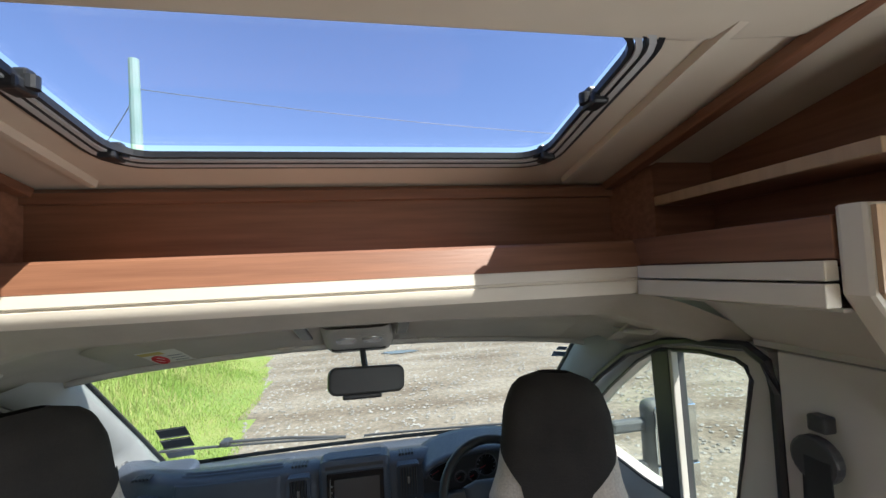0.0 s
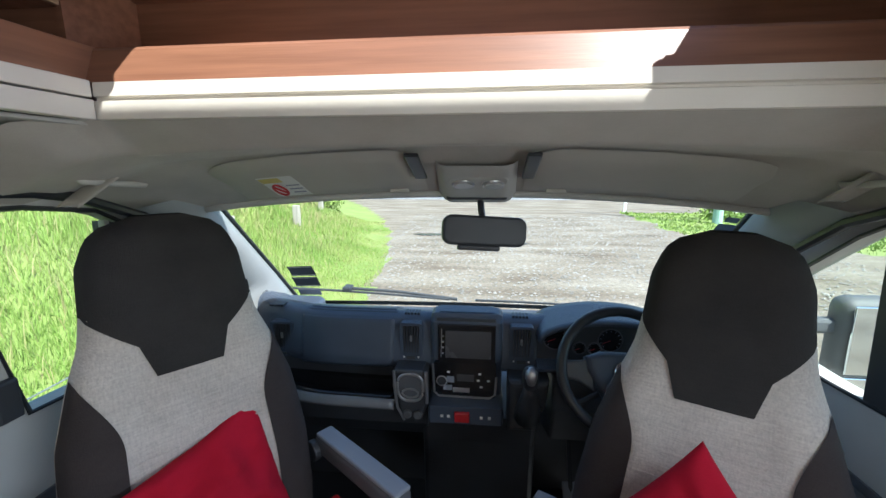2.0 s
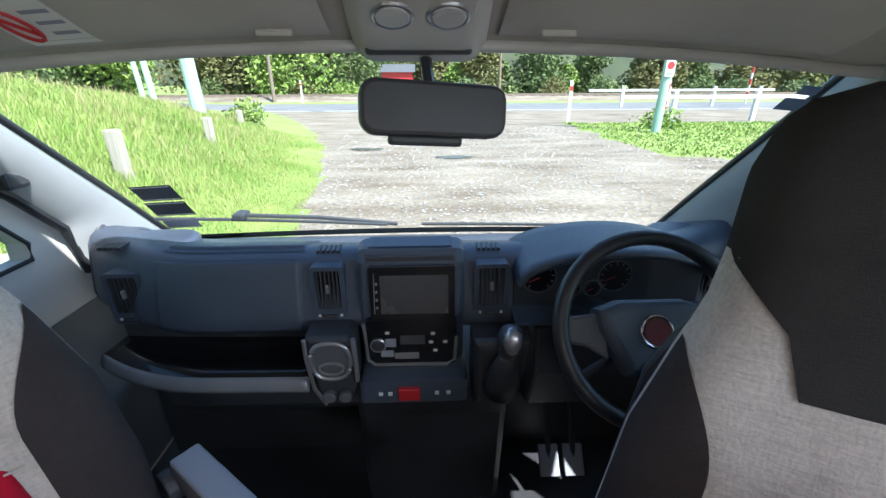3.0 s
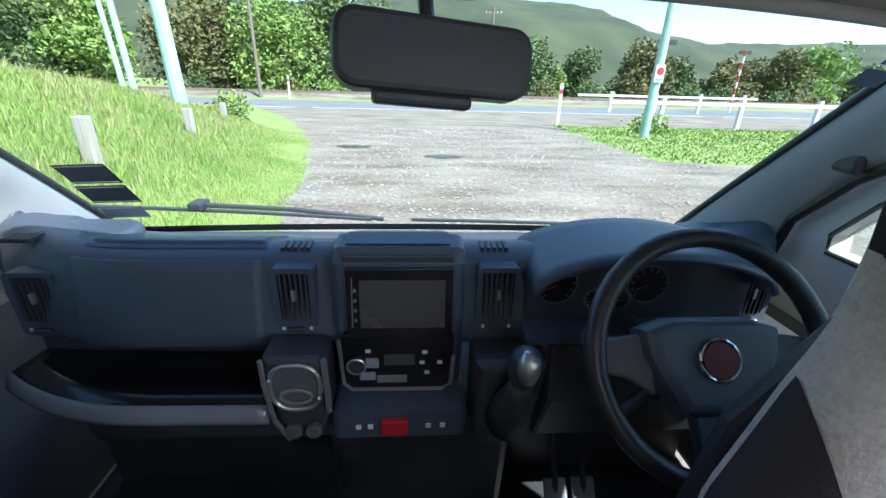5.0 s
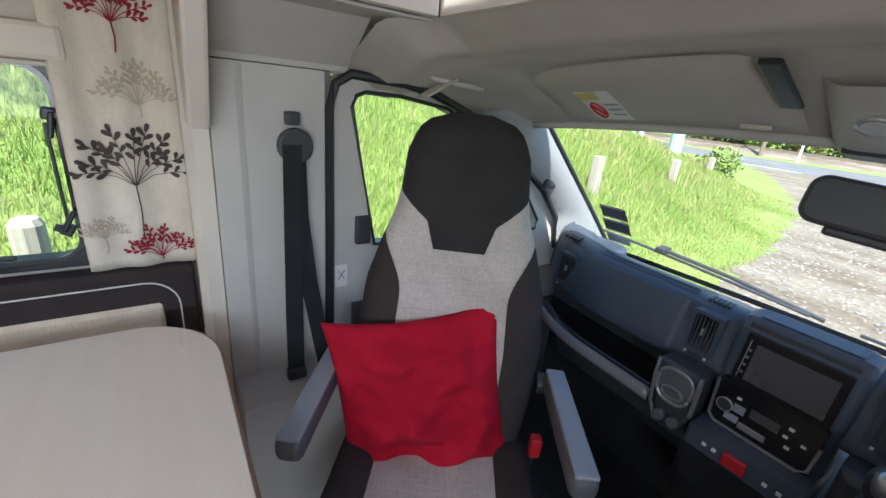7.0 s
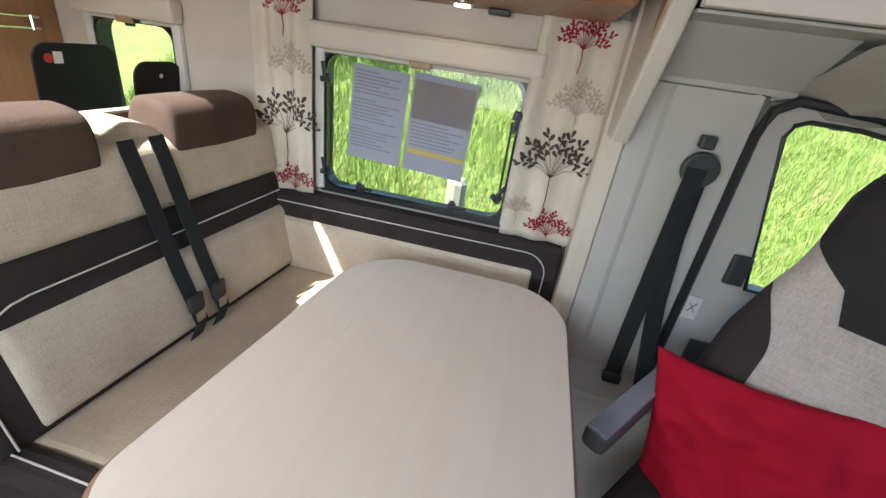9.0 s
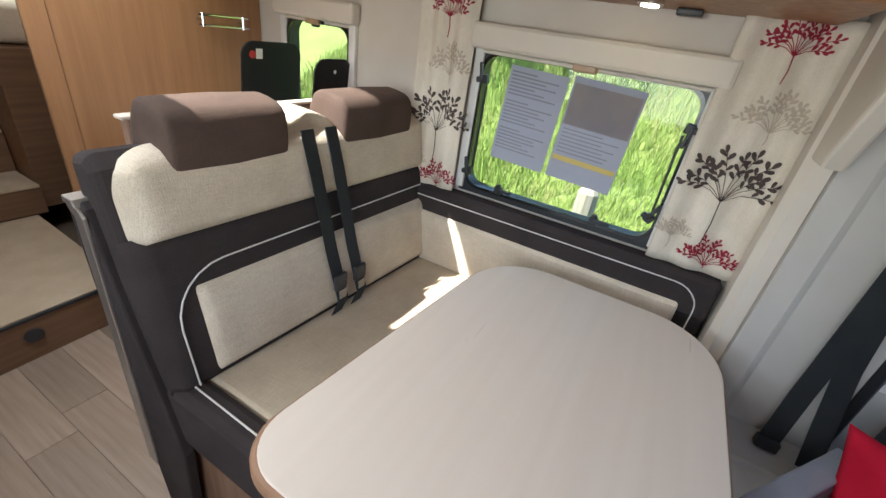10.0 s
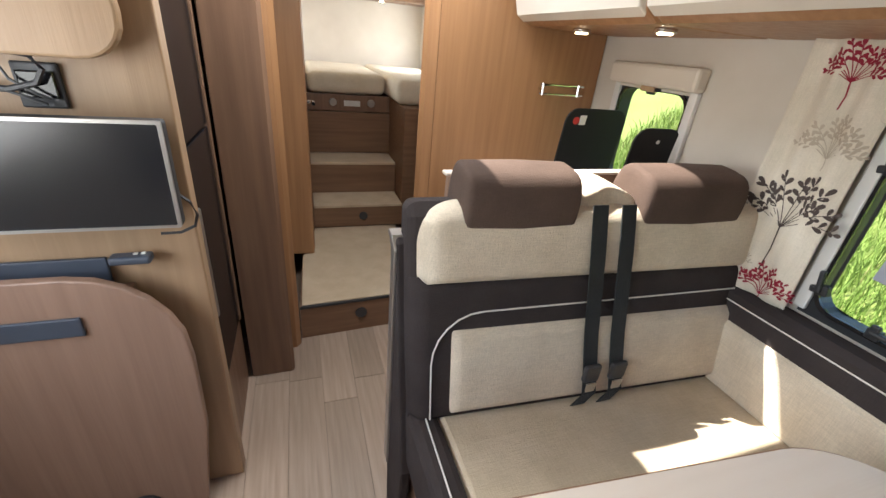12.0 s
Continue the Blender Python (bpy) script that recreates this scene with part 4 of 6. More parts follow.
part("bezel", plate(rrect(-0.20, 0.26, -0.112, 0.112, 0.006), rrect(-0.192, 0.255, -0.106, 0.105, 0.003), 0.001, 0.007, "y"), BRUSHED, tv).matrix_local = tvm
part("screen", box((-0.193, 0.0015, -0.107), (0.256, 0.004, 0.106), m=tvm), TVSCREEN, tv, "dark unlit screen")
part("arm", box((0.0, -0.118, -0.03), (0.06, -0.031, 0.03), 0.006, m=tvm), BLACK, tv)


# ---- shelf over the cab ----
XC = 0.04
shelf = thing("overcab_shelf", "walnut wood shelf over the cab with a cream front trim", "shelf")
part("front_trim", prism([(3.06, 1.500), (3.036, 1.502), (3.034, 1.534), (3.041, 1.536), (3.041, 1.541), (3.034, 1.543), (3.036, 1.568), (3.06, 1.568)], XC - 0.705, XC + 0.725, "x"), CREAMPAINT, shelf, "cream trim with a groove")
part("lip", prism([(3.040, 1.569), (3.064, 1.630), (3.070, 1.636), (3.078, 1.632), (3.06, 1.569)], XC - 0.725, XC + 0.735, "x", bev=0.001), WALNUT, shelf)
part("board", box((XC - 0.79, 3.062, 1.575), (XC + 0.79, 3.285, 1.590)), WALNUT, shelf)
part("back_panel", box((XC - 0.795, 3.268, 1.591), (XC + 0.795, 3.290, 1.80)), WALNUT, shelf)
part("top_rail", prism([(3.268, 1.785), (3.255, 1.788), (3.255, 1.815), (3.275, 1.828), (3.29, 1.828), (3.29, 1.785)], XC - 0.795, XC + 0.795, "x", bev=0.002), WALNUT, shelf)
wall_front = emit("wall_front", box((-1.12, 3.292, 1.48), (1.16, 3.33, 1.885)), WALLPAPER)
tagged(wall_front, "front wall of the roof nose", "wall", kind="structure")


def roof_z(y):
    return 1.83 + (3.285 - y) * 0.19


# sloping front ceiling with the skylight opening
SKX0, SKX1, SKY0, SKY1 = -0.495, 0.582, 2.635, 3.148
bm = plate(square_ring(-0.80, 0.88, 2.50, 3.288), rrect(SKX0, SKX1, SKY0, SKY1, 0.09), 0, 0.03, "z")
for v in bm.verts:
    v.co.z += roof_z(v.co.y)
cf = emit("ceiling_front", bm, CEIL)
tagged(cf, "cream sloping ceiling round the skylight", "ceiling", kind="structure")
skyl = thing("skylight", "large tinted skylight in a black rubber frame", "skylight", kind="structure")
for nm, a, b, m, dz in (("rubber_seal", 0.0, 0.009, RUBBER, -0.006), ("grey_frame", 0.009, 0.019, FRAMEGREY, -0.007), ("middle_seal", 0.019, 0.024, RUBBER, -0.006), ("grey_frame", 0.024, 0.033, FRAMEGREY, -0.004), ("outer_seal", 0.033, 0.042, RUBBER, 0.0)):
    bm = plate(rrect(SKX0 + a - 0.004, SKX1 - a + 0.004, SKY0 + a - 0.004, SKY1 - a + 0.004, 0.09), rrect(SKX0 + b, SKX1 - b, SKY0 + b, SKY1 - b, 0.07), 0, 0.014 if a else 0.03, "z")
    for v in bm.verts:
        v.co.z += roof_z(v.co.y) + dz
    part(nm, bm, m, skyl)
bm = prism(rrect(SKX0 + 0.036, SKX1 - 0.036, SKY0 + 0.036, SKY1 - 0.036, 0.06), 0.03, 0.036, "z")
for v in bm.verts:
    v.co.z += roof_z(v.co.y)
p = part("pane", bm, SKYGLASS, skyl, "blue tinted pane")
p.visible_shadow = False
for x, y, s in ((SKX0 + 0.035, 3.10, 1), (SKX1 - 0.035, 3.10, -1), (SKX1 - 0.03, 2.86, -1), (SKX0 + 0.03, 2.86, 1)):
    z = roof_z(y)
    bm = box((x - 0.018, y - 0.028, z - 0.012), (x + 0.018, y + 0.022, z + 0.012), 0.006)
    box((x + s * 0.006 - 0.010, y - 0.010, z + 0.004), (x + s * 0.006 + 0.014, y + 0.014, z + 0.03), 0.005, bm=bm)
    disc((x + s * 0.02, y, z - 0.004), 0.012, 0.022, "z", n=12, bm=bm)
    part("latch", bm, RUBBER, skyl)
for x in (SKX0 - 0.085, SKX1 + 0.085):
    bm = prism([(x - 0.014, 0), (x + 0.014, 0), (x + 0.009, -0.016), (x - 0.009, -0.016)], 2.55, 3.235, "y", bev=0.002)
    for v in bm.verts:
        v.co.z += roof_z(v.co.y)
    part("blind_rail", bm, CEIL, skyl, "cream blind rail")


# open side shelves beside the skylight
def side_shelf(s):
    c = thing("side_shelf", "open walnut side shelf over the cab door", "shelf", group="side shelves")
    def X(a):
        return XC + s * a
    def bx(name, a0, a1, y0, y1, z0, z1, m, label="", bev=0.002):
        return part(name, box((min(X(a0), X(a1)), y0, z0), (max(X(a0), X(a1)), y1, z1), bev), m, c, label)
    bx("front_trim", 0.700, 0.728, 2.60, 3.03, 1.500, 1.536, CREAMPAINT, "cream trim")
    bx("front_trim", 0.702, 0.728, 2.60, 3.03, 1.540, 1.570, CREAMPAINT, "cream trim")
    bx("lip", 0.722, 0.742, 2.60, 3.075, 1.572, 1.638, WALNUT_Y)
    bx("bottom_panel", 0.730, 1.03, 2.60, 3.26, 1.492, 1.499, CABTRIM)
    bx("outer_panel", 1.048, 1.075, 2.60, 3.29, 1.49, 1.99, WALLPAPER)
    bx("board", 0.743, 1.03, 2.60, 3.26, 1.560, 1.575, WALNUT_Y)
    part("end_panel", prism([(X(0.790), 3.266), (X(0.835), 3.125), (X(0.852), 3.125), (X(0.81), 3.266)][::s], 1.592, 1.850, "z", bev=0.002), WALNUT, c)
    bx("inner_end", 0.853, 1.03, 3.13, 3.15, 1.576, 1.862, WALNUT)
    bx("middle_board", 0.842, 1.03, 2.60, 3.128, 1.733, 1.757, WALNUT_Y, "shelf board with a pale front edge")
    bx("board_edge", 0.830, 0.8418, 2.60, 3.118, 1.732, 1.758, OAK_LIGHT)
    bx("back_panel", 1.032, 1.046, 2.60, 3.26, 1.558, 1.98, WALNUT_Y)
    part("top_rail", prism([(3.266, roof_z(3.266) - 0.004), (2.52, roof_z(2.52) - 0.004), (2.52, roof_z(2.52) - 0.03), (3.266, roof_z(3.266) - 0.03)], min(X(0.765), X(0.80)), max(X(0.765), X(0.80)), "x", bev=0.004), WALNUT_Y, c)
    part("sloping_top", prism([(3.266, roof_z(3.266) - 0.001), (2.52, roof_z(2.52) - 0.001), (2.52, roof_z(2.52) + 0.02), (3.266, roof_z(3.266) + 0.02)], min(X(0.845), X(1.046)), max(X(0.845), X(1.046)), "x"), CEIL, c)
    pts = [(X(0.722), 1.650), (X(0.722), 1.520), (X(0.93), 1.22), (X(1.05), 1.22), (X(1.05), 1.650)]
    part("rear_post", prism(pts if s > 0 else pts[::-1], 2.553, 2.597, "y", bev=0.008), CREAMPAINT, c, "cream end post")
    part("post_face", prism([(X(0.727), 1.645), (X(0.727), 1.525), (X(0.79), 1.445), (X(0.79), 1.645)][::s], 2.547, 2.5535, "y"), OAK_LIGHT, c, "light wood face")


side_shelf(-1)
side_shelf(1)

# ---- cab shell ----
def along(pts, t):
    """A point at the share t of a line of points."""
    k = min(len(pts) - 2, int(t * (len(pts) - 1)))
    return pts[k].lerp(pts[k + 1], t * (len(pts) - 1) - k)


def cab_side(s, side):
    def X(a):
        return s * a + (0.02 if s > 0 else 0.0)
    def lo(a, b):
        return min(X(a), X(b)), max(X(a), X(b))
    fwd = 0.075 if s < 0 else 0.0
    # living-space bulkhead post
    post = emit("bulkhead_post_" + side, prism([(X(1.10), 2.545), (X(0.985), 2.545), (X(0.965), 2.565), (X(0.965), 2.600), (X(1.10), 2.600)], 0.0, 1.975, "z", bev=0.004), CREAMPAINT)
    tagged(post, "cream bulkhead post between cab and living space", "post", kind="structure")
    pil = thing("cab_wall_" + side, "grey-green plastic cab pillar trim behind the door", "pillar trim", kind="structure")
    part("pillar_panel", prism([(X(0.945), 2.602), (X(0.938), 2.66), (X(0.940), 2.668), (X(0.943), 2.676), (X(0.932), 2.87), (X(0.975), 2.90), (X(1.05), 2.90), (X(1.05), 2.602)], 0.40, 1.372, "z", bev=0.003), CABTRIM, pil)
    part("upper_panel", prism([(X(0.945), 1.374), (X(0.945), 1.388), (X(0.80), 1.498), (X(1.08), 1.498), (X(1.08), 1.374)], 2.602, 2.94, "y", bev=0.003), CABTRIM, pil)
    part("ledge", box((lo(0.78, 1.09)[0], 2.602, 0.0), (lo(0.78, 1.09)[1], 2.95, 0.50), 0.01), CABTRIM, pil)
    part("outer_skin", box((lo(1.052, 1.10)[0], 2.602, 0.0), (lo(1.052, 1.10)[1], 2.90, 1.50)), CABTRIM, pil)
    part("roof_side", prism([(2.90, 1.366), (3.12, 1.384), (3.30, 1.358), (3.46, 1.30), (3.46, 1.60), (2.90, 1.60)], lo(0.985, 1.03)[0], lo(0.985, 1.03)[1], "x"), CABTRIM, pil)
    # door with its window opening
    d = thing("door_" + side, "grey cab door with a large window", "door", kind="structure")
    outer = [(2.885, 1.32), (2.905, 1.362), (2.95, 1.378), (3.10, 1.376), (3.28, 1.352), (3.42, 1.300), (3.62, 1.16), (3.80, 1.02), (3.92, 0.91), (4.00, 0.72), (4.06, 0.0), (2.885, 0.0)]
    hole = [(2.950, 1.29), (2.962, 1.318), (2.99, 1.330), (3.10, 1.328), (3.27, 1.305), (3.38, 1.245), (3.56, 1.11), (3.70, 0.99), (3.77, 0.90), (3.765, 0.86), (3.40, 0.855), (3.035, 0.875)]
    part("door_panel", plate(outer, hole, X(0.945), X(1.0), "x"), CABTRIM, d)
    p = part("pane", prism([(y, z) for y, z in hole], X(0.985), X(0.990), "x"), GLASS, d)
    p.visible_shadow = False
    part("glass_divider", prism([(3.225 + fwd, 1.312 - fwd * 0.5), (3.305 + fwd, 1.288 - fwd * 0.62), (3.290 + fwd, 0.868), (3.215 + fwd, 0.868)], X(0.940), X(0.996), "x", bev=0.003), BLACK, d, "black window divider")
    part("divider_trim", prism([(3.208 + fwd, 1.316 - fwd * 0.5), (3.222 + fwd, 1.312 - fwd * 0.5), (3.212 + fwd, 0.868), (3.198 + fwd, 0.868)], X(0.938), X(0.960), "x", bev=0.003), CABTRIM, d)
    part("window_rubber", tube([(X(0.944), y, z) for y, z in hole], 0.006, 6, closed=True), RUBBER, d)
    part("armrest", box((lo(0.86, 0.944)[0], 3.05, 0.60), (lo(0.86, 0.944)[1], 3.55, 0.66), 0.02), ARMGREY, d)
    part("lower_trim", box((lo(0.937, 0.9435)[0], 2.96, 0.02), (lo(0.937, 0.9435)[1], 4.0, 0.68), 0.003), ARMGREY, d, "dark grey lower door trim")
    lk = part("lock", box((lo(0.925, 0.946)[0], 2.965, 0.885), (lo(0.925, 0.946)[1], 3.015, 0.975), 0.006), BLACK, d, "black door lock plate")
    sea = part("door_seal", tube([(X(0.938), 2.888, 0.05), (X(0.936), 2.886, 0.9), (X(0.934), 2.882, 1.28), (X(0.93), 2.898, 1.345), (X(0.925), 2.94, 1.372), (X(0.91), 3.02, 1.366), (X(0.90), 3.09, 1.362), (X(0.895), 3.18, 1.345), (X(0.892), 3.27, 1.312), (X(0.90), 3.37, 1.278), (X(0.912), 3.565, 1.160), (X(0.918), 3.745, 1.03), (X(0.922), 3.855, 0.91), (X(0.924), 3.888, 0.77)], 0.013, 8), RUBBER, d, "black rubber door seal")
    # windscreen pillar
    ap = thing("windscreen_pillar_" + side, "grey windscreen pillar trim", "pillar", kind="structure")
    glass_line = [Vector((X(a), y, z)) for a, y, z in ((0.864, 3.57, 1.330), (0.862, 3.65, 1.280), (0.860, 3.825, 1.112), (0.862, 4.00, 0.950), (0.866, 4.18, 0.780))]
    seal_line = [Vector((X(a), y, z)) for a, y, z in ((0.905, 3.34, 1.30), (0.912, 3.56, 1.165), (0.918, 3.74, 1.035), (0.922, 3.85, 0.915), (0.924, 3.885, 0.77))]
    part("trim", sheet(lambda u, v: along(glass_line, v).lerp(along(seal_line, v), u) + Vector((-s * 0.022, -0.012, 0.006)) * math.sin(math.pi * u) ** 0.7, 12, 24), PILLAR, ap, smooth=True)
    part("glass_seal", tube([along(glass_line, i / 12) + Vector((-s * 0.004, -0.004, 0.004)) for i in range(13)], 0.009, 8), RUBBER, ap, smooth=True)
    part("trim_seam", tube([along(glass_line, i / 12).lerp(along(seal_line, i / 12), 0.24) + Vector((-s * 0.0135, -0.0075, 0.004)) for i in range(13)], 0.0035, 6), RUBBER, ap, smooth=True)
    part("speaker", disc((X(0.885), 3.925, 0.868), 0.030, 0.010, "x", n=20, bev=0.003), ARMGREY, ap, "round tweeter grille")
    part("handle_clip", box((lo(0.878, 0.902)[0], 3.715, 1.045), (lo(0.878, 0.902)[1], 3.775, 1.085), 0.010), BLACK, ap)
    # grab handle on the roof edge
    g = thing("grab_handle", "grey plastic grab handle above the cab door", "handle", group="grab handles")
    part("recess", puff(0.28, 0.06, 0.014, m=pose(X(0.835), 3.22, 1.398, 0, s * 30, 90)), HEADLINER, g, smooth=True)
    part("bar", tube([(X(0.835), 3.11, 1.405), (X(0.825), 3.135, 1.384), (X(0.822), 3.22, 1.376), (X(0.825), 3.30, 1.370), (X(0.835), 3.325, 1.388)], 0.008, 8), CABTRIM, g, smooth=True)
    # outside mirror
    em = thing("wing_mirror", "large grey exterior mirror on two arms", "mirror", group="wing mirrors")
    part("housing", box((lo(1.13, 1.355)[0], 3.60, 0.66), (lo(1.13, 1.355)[1], 3.69, 1.02), 0.04, 4), ARMGREY, em, smooth=True)
    part("mirror_glass", box((lo(1.15, 1.335)[0], 3.592, 0.78), (lo(1.15, 1.335)[1], 3.599, 1.0), 0.003), MIRROR, em)
    part("lower_glass", box((lo(1.15, 1.335)[0], 3.592, 0.68), (lo(1.15, 1.335)[1], 3.599, 0.77), 0.003), MIRROR, em)
    for z in (0.75, 0.92):
        part("arm", box((lo(0.99, 1.15)[0], 3.63, z - 0.025), (lo(0.99, 1.15)[1], 3.67, z + 0.025), 0.012), ARMGREY, em)
    # safety belt on the pillar
    sb = thing("seat_belt", "black cab safety belt hanging on the pillar", "seat belt", group="cab belts")
    x = 0.905
    part("top_cover", box((lo(x, x + 0.03)[0], 2.765, 1.235), (lo(x, x + 0.03)[1], 2.800, 1.268), 0.005), BLACK, sb)
    part("guide", disc((X(x) - 0.012, 2.785, 1.185), 0.045, 0.024, "x", n=20, bev=0.006), BLACK, sb)
    part("webbing", ribbon([(X(x - 0.004), 2.785, 1.20), (X(x - 0.006), 2.79, 1.0), (X(x - 0.015), 2.81, 0.80), (X(x - 0.04), 2.835, 0.62), (X(x - 0.06), 2.85, 0.51)], (0, 0.024, 0), 0.003), BELTMAT, sb)
    part("webbing", ribbon([(X(x - 0.012), 2.775, 1.19), (X(x - 0.016), 2.770, 0.95), (X(x - 0.022), 2.765, 0.7), (X(x - 0.035), 2.762, 0.51)], (0, 0.024, 0), 0.003), BELTMAT, sb)
    part("anchor", box((lo(x - 0.05, x - 0.02)[0], 2.735, 0.502), (lo(x - 0.05, x - 0.02)[1], 2.79, 0.535), 0.006), BLACK, sb)
    st = thing("warning_sticker", "white warning sticker with a small dark mark", "sticker")
    part("sheet_of_paper", box((lo(0.941, 0.9442)[0], 2.905, 0.745), (lo(0.941, 0.9442)[1], 2.945, 0.82)), WHITE, st)
    part("mark", tube([(X(0.9405), 2.915, 0.77), (X(0.9405), 2.935, 0.80)], 0.002, 4), PAPERINK, st)
    part("mark", tube([(X(0.9405), 2.935, 0.77), (X(0.9405), 2.915, 0.80)], 0.002, 4), PAPERINK, st)


cab_side(-1, "passenger")
cab_side(1, "driver")

# cab headlining: falls from the shelf to the windscreen, and down to the doors
def y_end(x):
    return 3.632 - 0.02 * ((x - 0.03) / 0.75) ** 2 - 0.20 * max(0.0, abs(x - 0.03) - 0.875) / 0.12


LINE = [(0.0, 1.502), (0.08, 1.482), (0.17, 1.455), (0.25, 1.462), (0.45, 1.462), (0.72, 1.405), (0.93, 1.352), (1.0, 1.335)]


def head_z(x, v):
    for (a, za), (b, zb) in zip(LINE, LINE[1:]):
        if v <= b:
            z = za + (zb - za) * (v - a) / (b - a)
            break
    e = abs(x - 0.02)
    z -= 0.035 * (e / 0.75) ** 2 * min(1, v * 3)
    if e > 0.72:
        z -= (e - 0.72) * (0.42 * (1 - v) + 0.02 * v)
    return z


def lining(u, v):
    x = -0.985 + u * 2.01
    back = 3.045 - 0.115 * min(1, max(0, abs(x - 0.02) - 0.70) / 0.06)
    return Vector((x, back + v * (y_end(x) - back), head_z(x, v)))


hl = emit("headlining", sheet(lining, 80, 40), HEADLINER, smooth=True)
tagged(hl, "grey felt cab headlining", "headlining", kind="structure")
rim = emit("windscreen_header", tube([(x, y_end(x) - 0.004, head_z(x, 1.0) - 0.004) for x in [-0.86 + i * 0.09 for i in range(21)]], 0.012, 8), CABTRIM, smooth=True)
tagged(rim, "grey windscreen header rail", "trim", kind="structure")


def visor(s):
    v = thing("sun_visor", "grey vinyl sun visor folded up", "sun visor", group="sun visors")
    x0, x1 = (-0.70, -0.115) if s < 0 else (0.175, 0.77)
    def f(sgn):
        def g(a, b):
            x = x0 + a * (x1 - x0)
            v0 = 0.42 + 0.10 * abs(2 * a - 1) ** 6 + (0.06 * (1 - a if s < 0 else a))
            vv = v0 + b * (0.93 - v0)
            e = min(a, 1 - a) * 12
            e2 = min(b, 1 - b) * 7
            k = min(1, e) * min(1, e2)
            return Vector((x, 3.05 + vv * (y_end(x) - 3.05), head_z(x, vv) - 0.006 - sgn * 0.011 * k))
        return g
    part("board", sheet(f(1), 30, 14), VISORMAT, v, smooth=True)
    xs = -0.20 if s < 0 else 0.27
    part("clip", box((xs - 0.03, 0, -0.006), (xs + 0.03, 0.012, 0.006), 0.004, m=Matrix.Translation((0, 3.05 + 0.86 * (y_end(xs) - 3.05), head_z(xs, 0.86) - 0.022))), VISORMAT, v)
    # dark strip that paints the shadow gap at the visor's inner end
    part("end_shadow", box((x1 - 0.02 if s < 0 else x0 - 0.015, 0, 0), (x1 + 0.015 if s < 0 else x0 + 0.02, 0.17, 0.010), 0.004, m=pose(0, 3.30, 1.438, -20)), RUBBER, v, "dark strip painted as the shadow gap at the visor end")
    if s < 0:
        def lab(a0, a1, b0, b1, h):
            def g(a, b):
                w = f(1)(a0 + a * (a1 - a0), b0 + b * (b1 - b0))
                return w + Vector((0, 0, -h))
            return g
        part("warning_label", sheet(lab(0.20, 0.38, 0.35, 0.92, 0.0015), 8, 6), WHITE, v, "white and yellow airbag warning label")
        part("label_band", sheet(lab(0.205, 0.31, 0.37, 0.50, 0.003), 8, 3), PAPERYEL, v)
        c = lab(0.20, 0.38, 0.35, 0.92, 0.004)
        ring = [c(0.28 + 0.16 * math.cos(t * 0.3927), 0.6 + 0.24 * math.sin(t * 0.3927)) for t in range(16)]
        part("label_ring", tube(ring, 0.003, 5, closed=True), BANDRED, v)
        part("label_ring", tube([ring[2], ring[10]], 0.003, 5), BANDRED, v)
        for k in range(3):
            part("label_text", sheet(lab(0.30 + 0.002 * k, 0.37, 0.58 + k * 0.09, 0.61 + k * 0.09, 0.003), 4, 1), PAPERINK, v)


visor(-1)
visor(1)
lampc = thing("cab_reading_lamp", "grey overhead console with two round reading lamps", "lamp")
def console(u, v):
    x = 0.037 - (0.108 + 0.012 * v) + u * (0.216 + 0.024 * v)
    vv = 0.58 + v * 0.41
    k = min(1, min(u, 1 - u) * 7) ** 0.5
    return Vector((x, 3.05 + vv * (y_end(x) - 3.05), head_z(x, min(1, vv)) - 0.004 - (0.014 + 0.016 * v) * k))
part("housing", sheet(console, 16, 12), CABTRIM, lampc, smooth=True)
tilt = pose(0.041, 3.512, 1.372, -24)
part("lamp_frame", prism(rrect(-0.085, 0.085, -0.05, 0.05, 0.02), -0.010, 0.004, "z", bev=0.003, m=tilt), CABTRIM, lampc)
for x in (-0.043, 0.043):
    part("lens", disc((x, -0.002, -0.016), 0.027, 0.008, "z", bev=0.003, m=tilt), CLEARPLASTIC, lampc, "clear round lens")
    part("lens_ring", tube([(tilt @ Vector((x + 0.030 * math.cos(a * 0.3927), -0.002 + 0.030 * math.sin(a * 0.3927), -0.011))) for a in range(16)], 0.004, 6, closed=True), SILVER, lampc)

# ---- windscreen ----
def screen_pt(u, v, off=0.0):
    x = -0.86 + u * 1.76
    q = ((x - 0.02) / 0.85) ** 2
    top = Vector((x, y_end(x) + 0.005, head_z(x, 1.0) - 0.002))
    bot = Vector((x * 1.04, 4.24 - 0.10 * q, 0.738 + 0.02 * q))
    p = top.lerp(bot, v)
    return p + Vector((0, 0.75, 0.66)).normalized() * (0.02 * math.sin(v * math.pi) + off)
ws = thing("windscreen", "clear wide windscreen", "windscreen", kind="structure")
p = part("pane", sheet(lambda u, v: screen_pt(u, v), 24, 8), GLASS, ws, smooth=True)
p.visible_shadow = False
part("lower_band", sheet(lambda u, v: screen_pt(u, 0.955 + 0.045 * v, 0.003), 24, 2), RUBBER, ws, smooth=True)
wp = thing("windscreen_wiper", "black windscreen wiper parked along the lower edge", "wiper")
part("blade", tube([screen_pt(0.03 + 0.4 * i / 8, 0.84 + 0.115 * i / 8, 0.018) for i in range(9)], 0.006, 6), BLACK, wp)
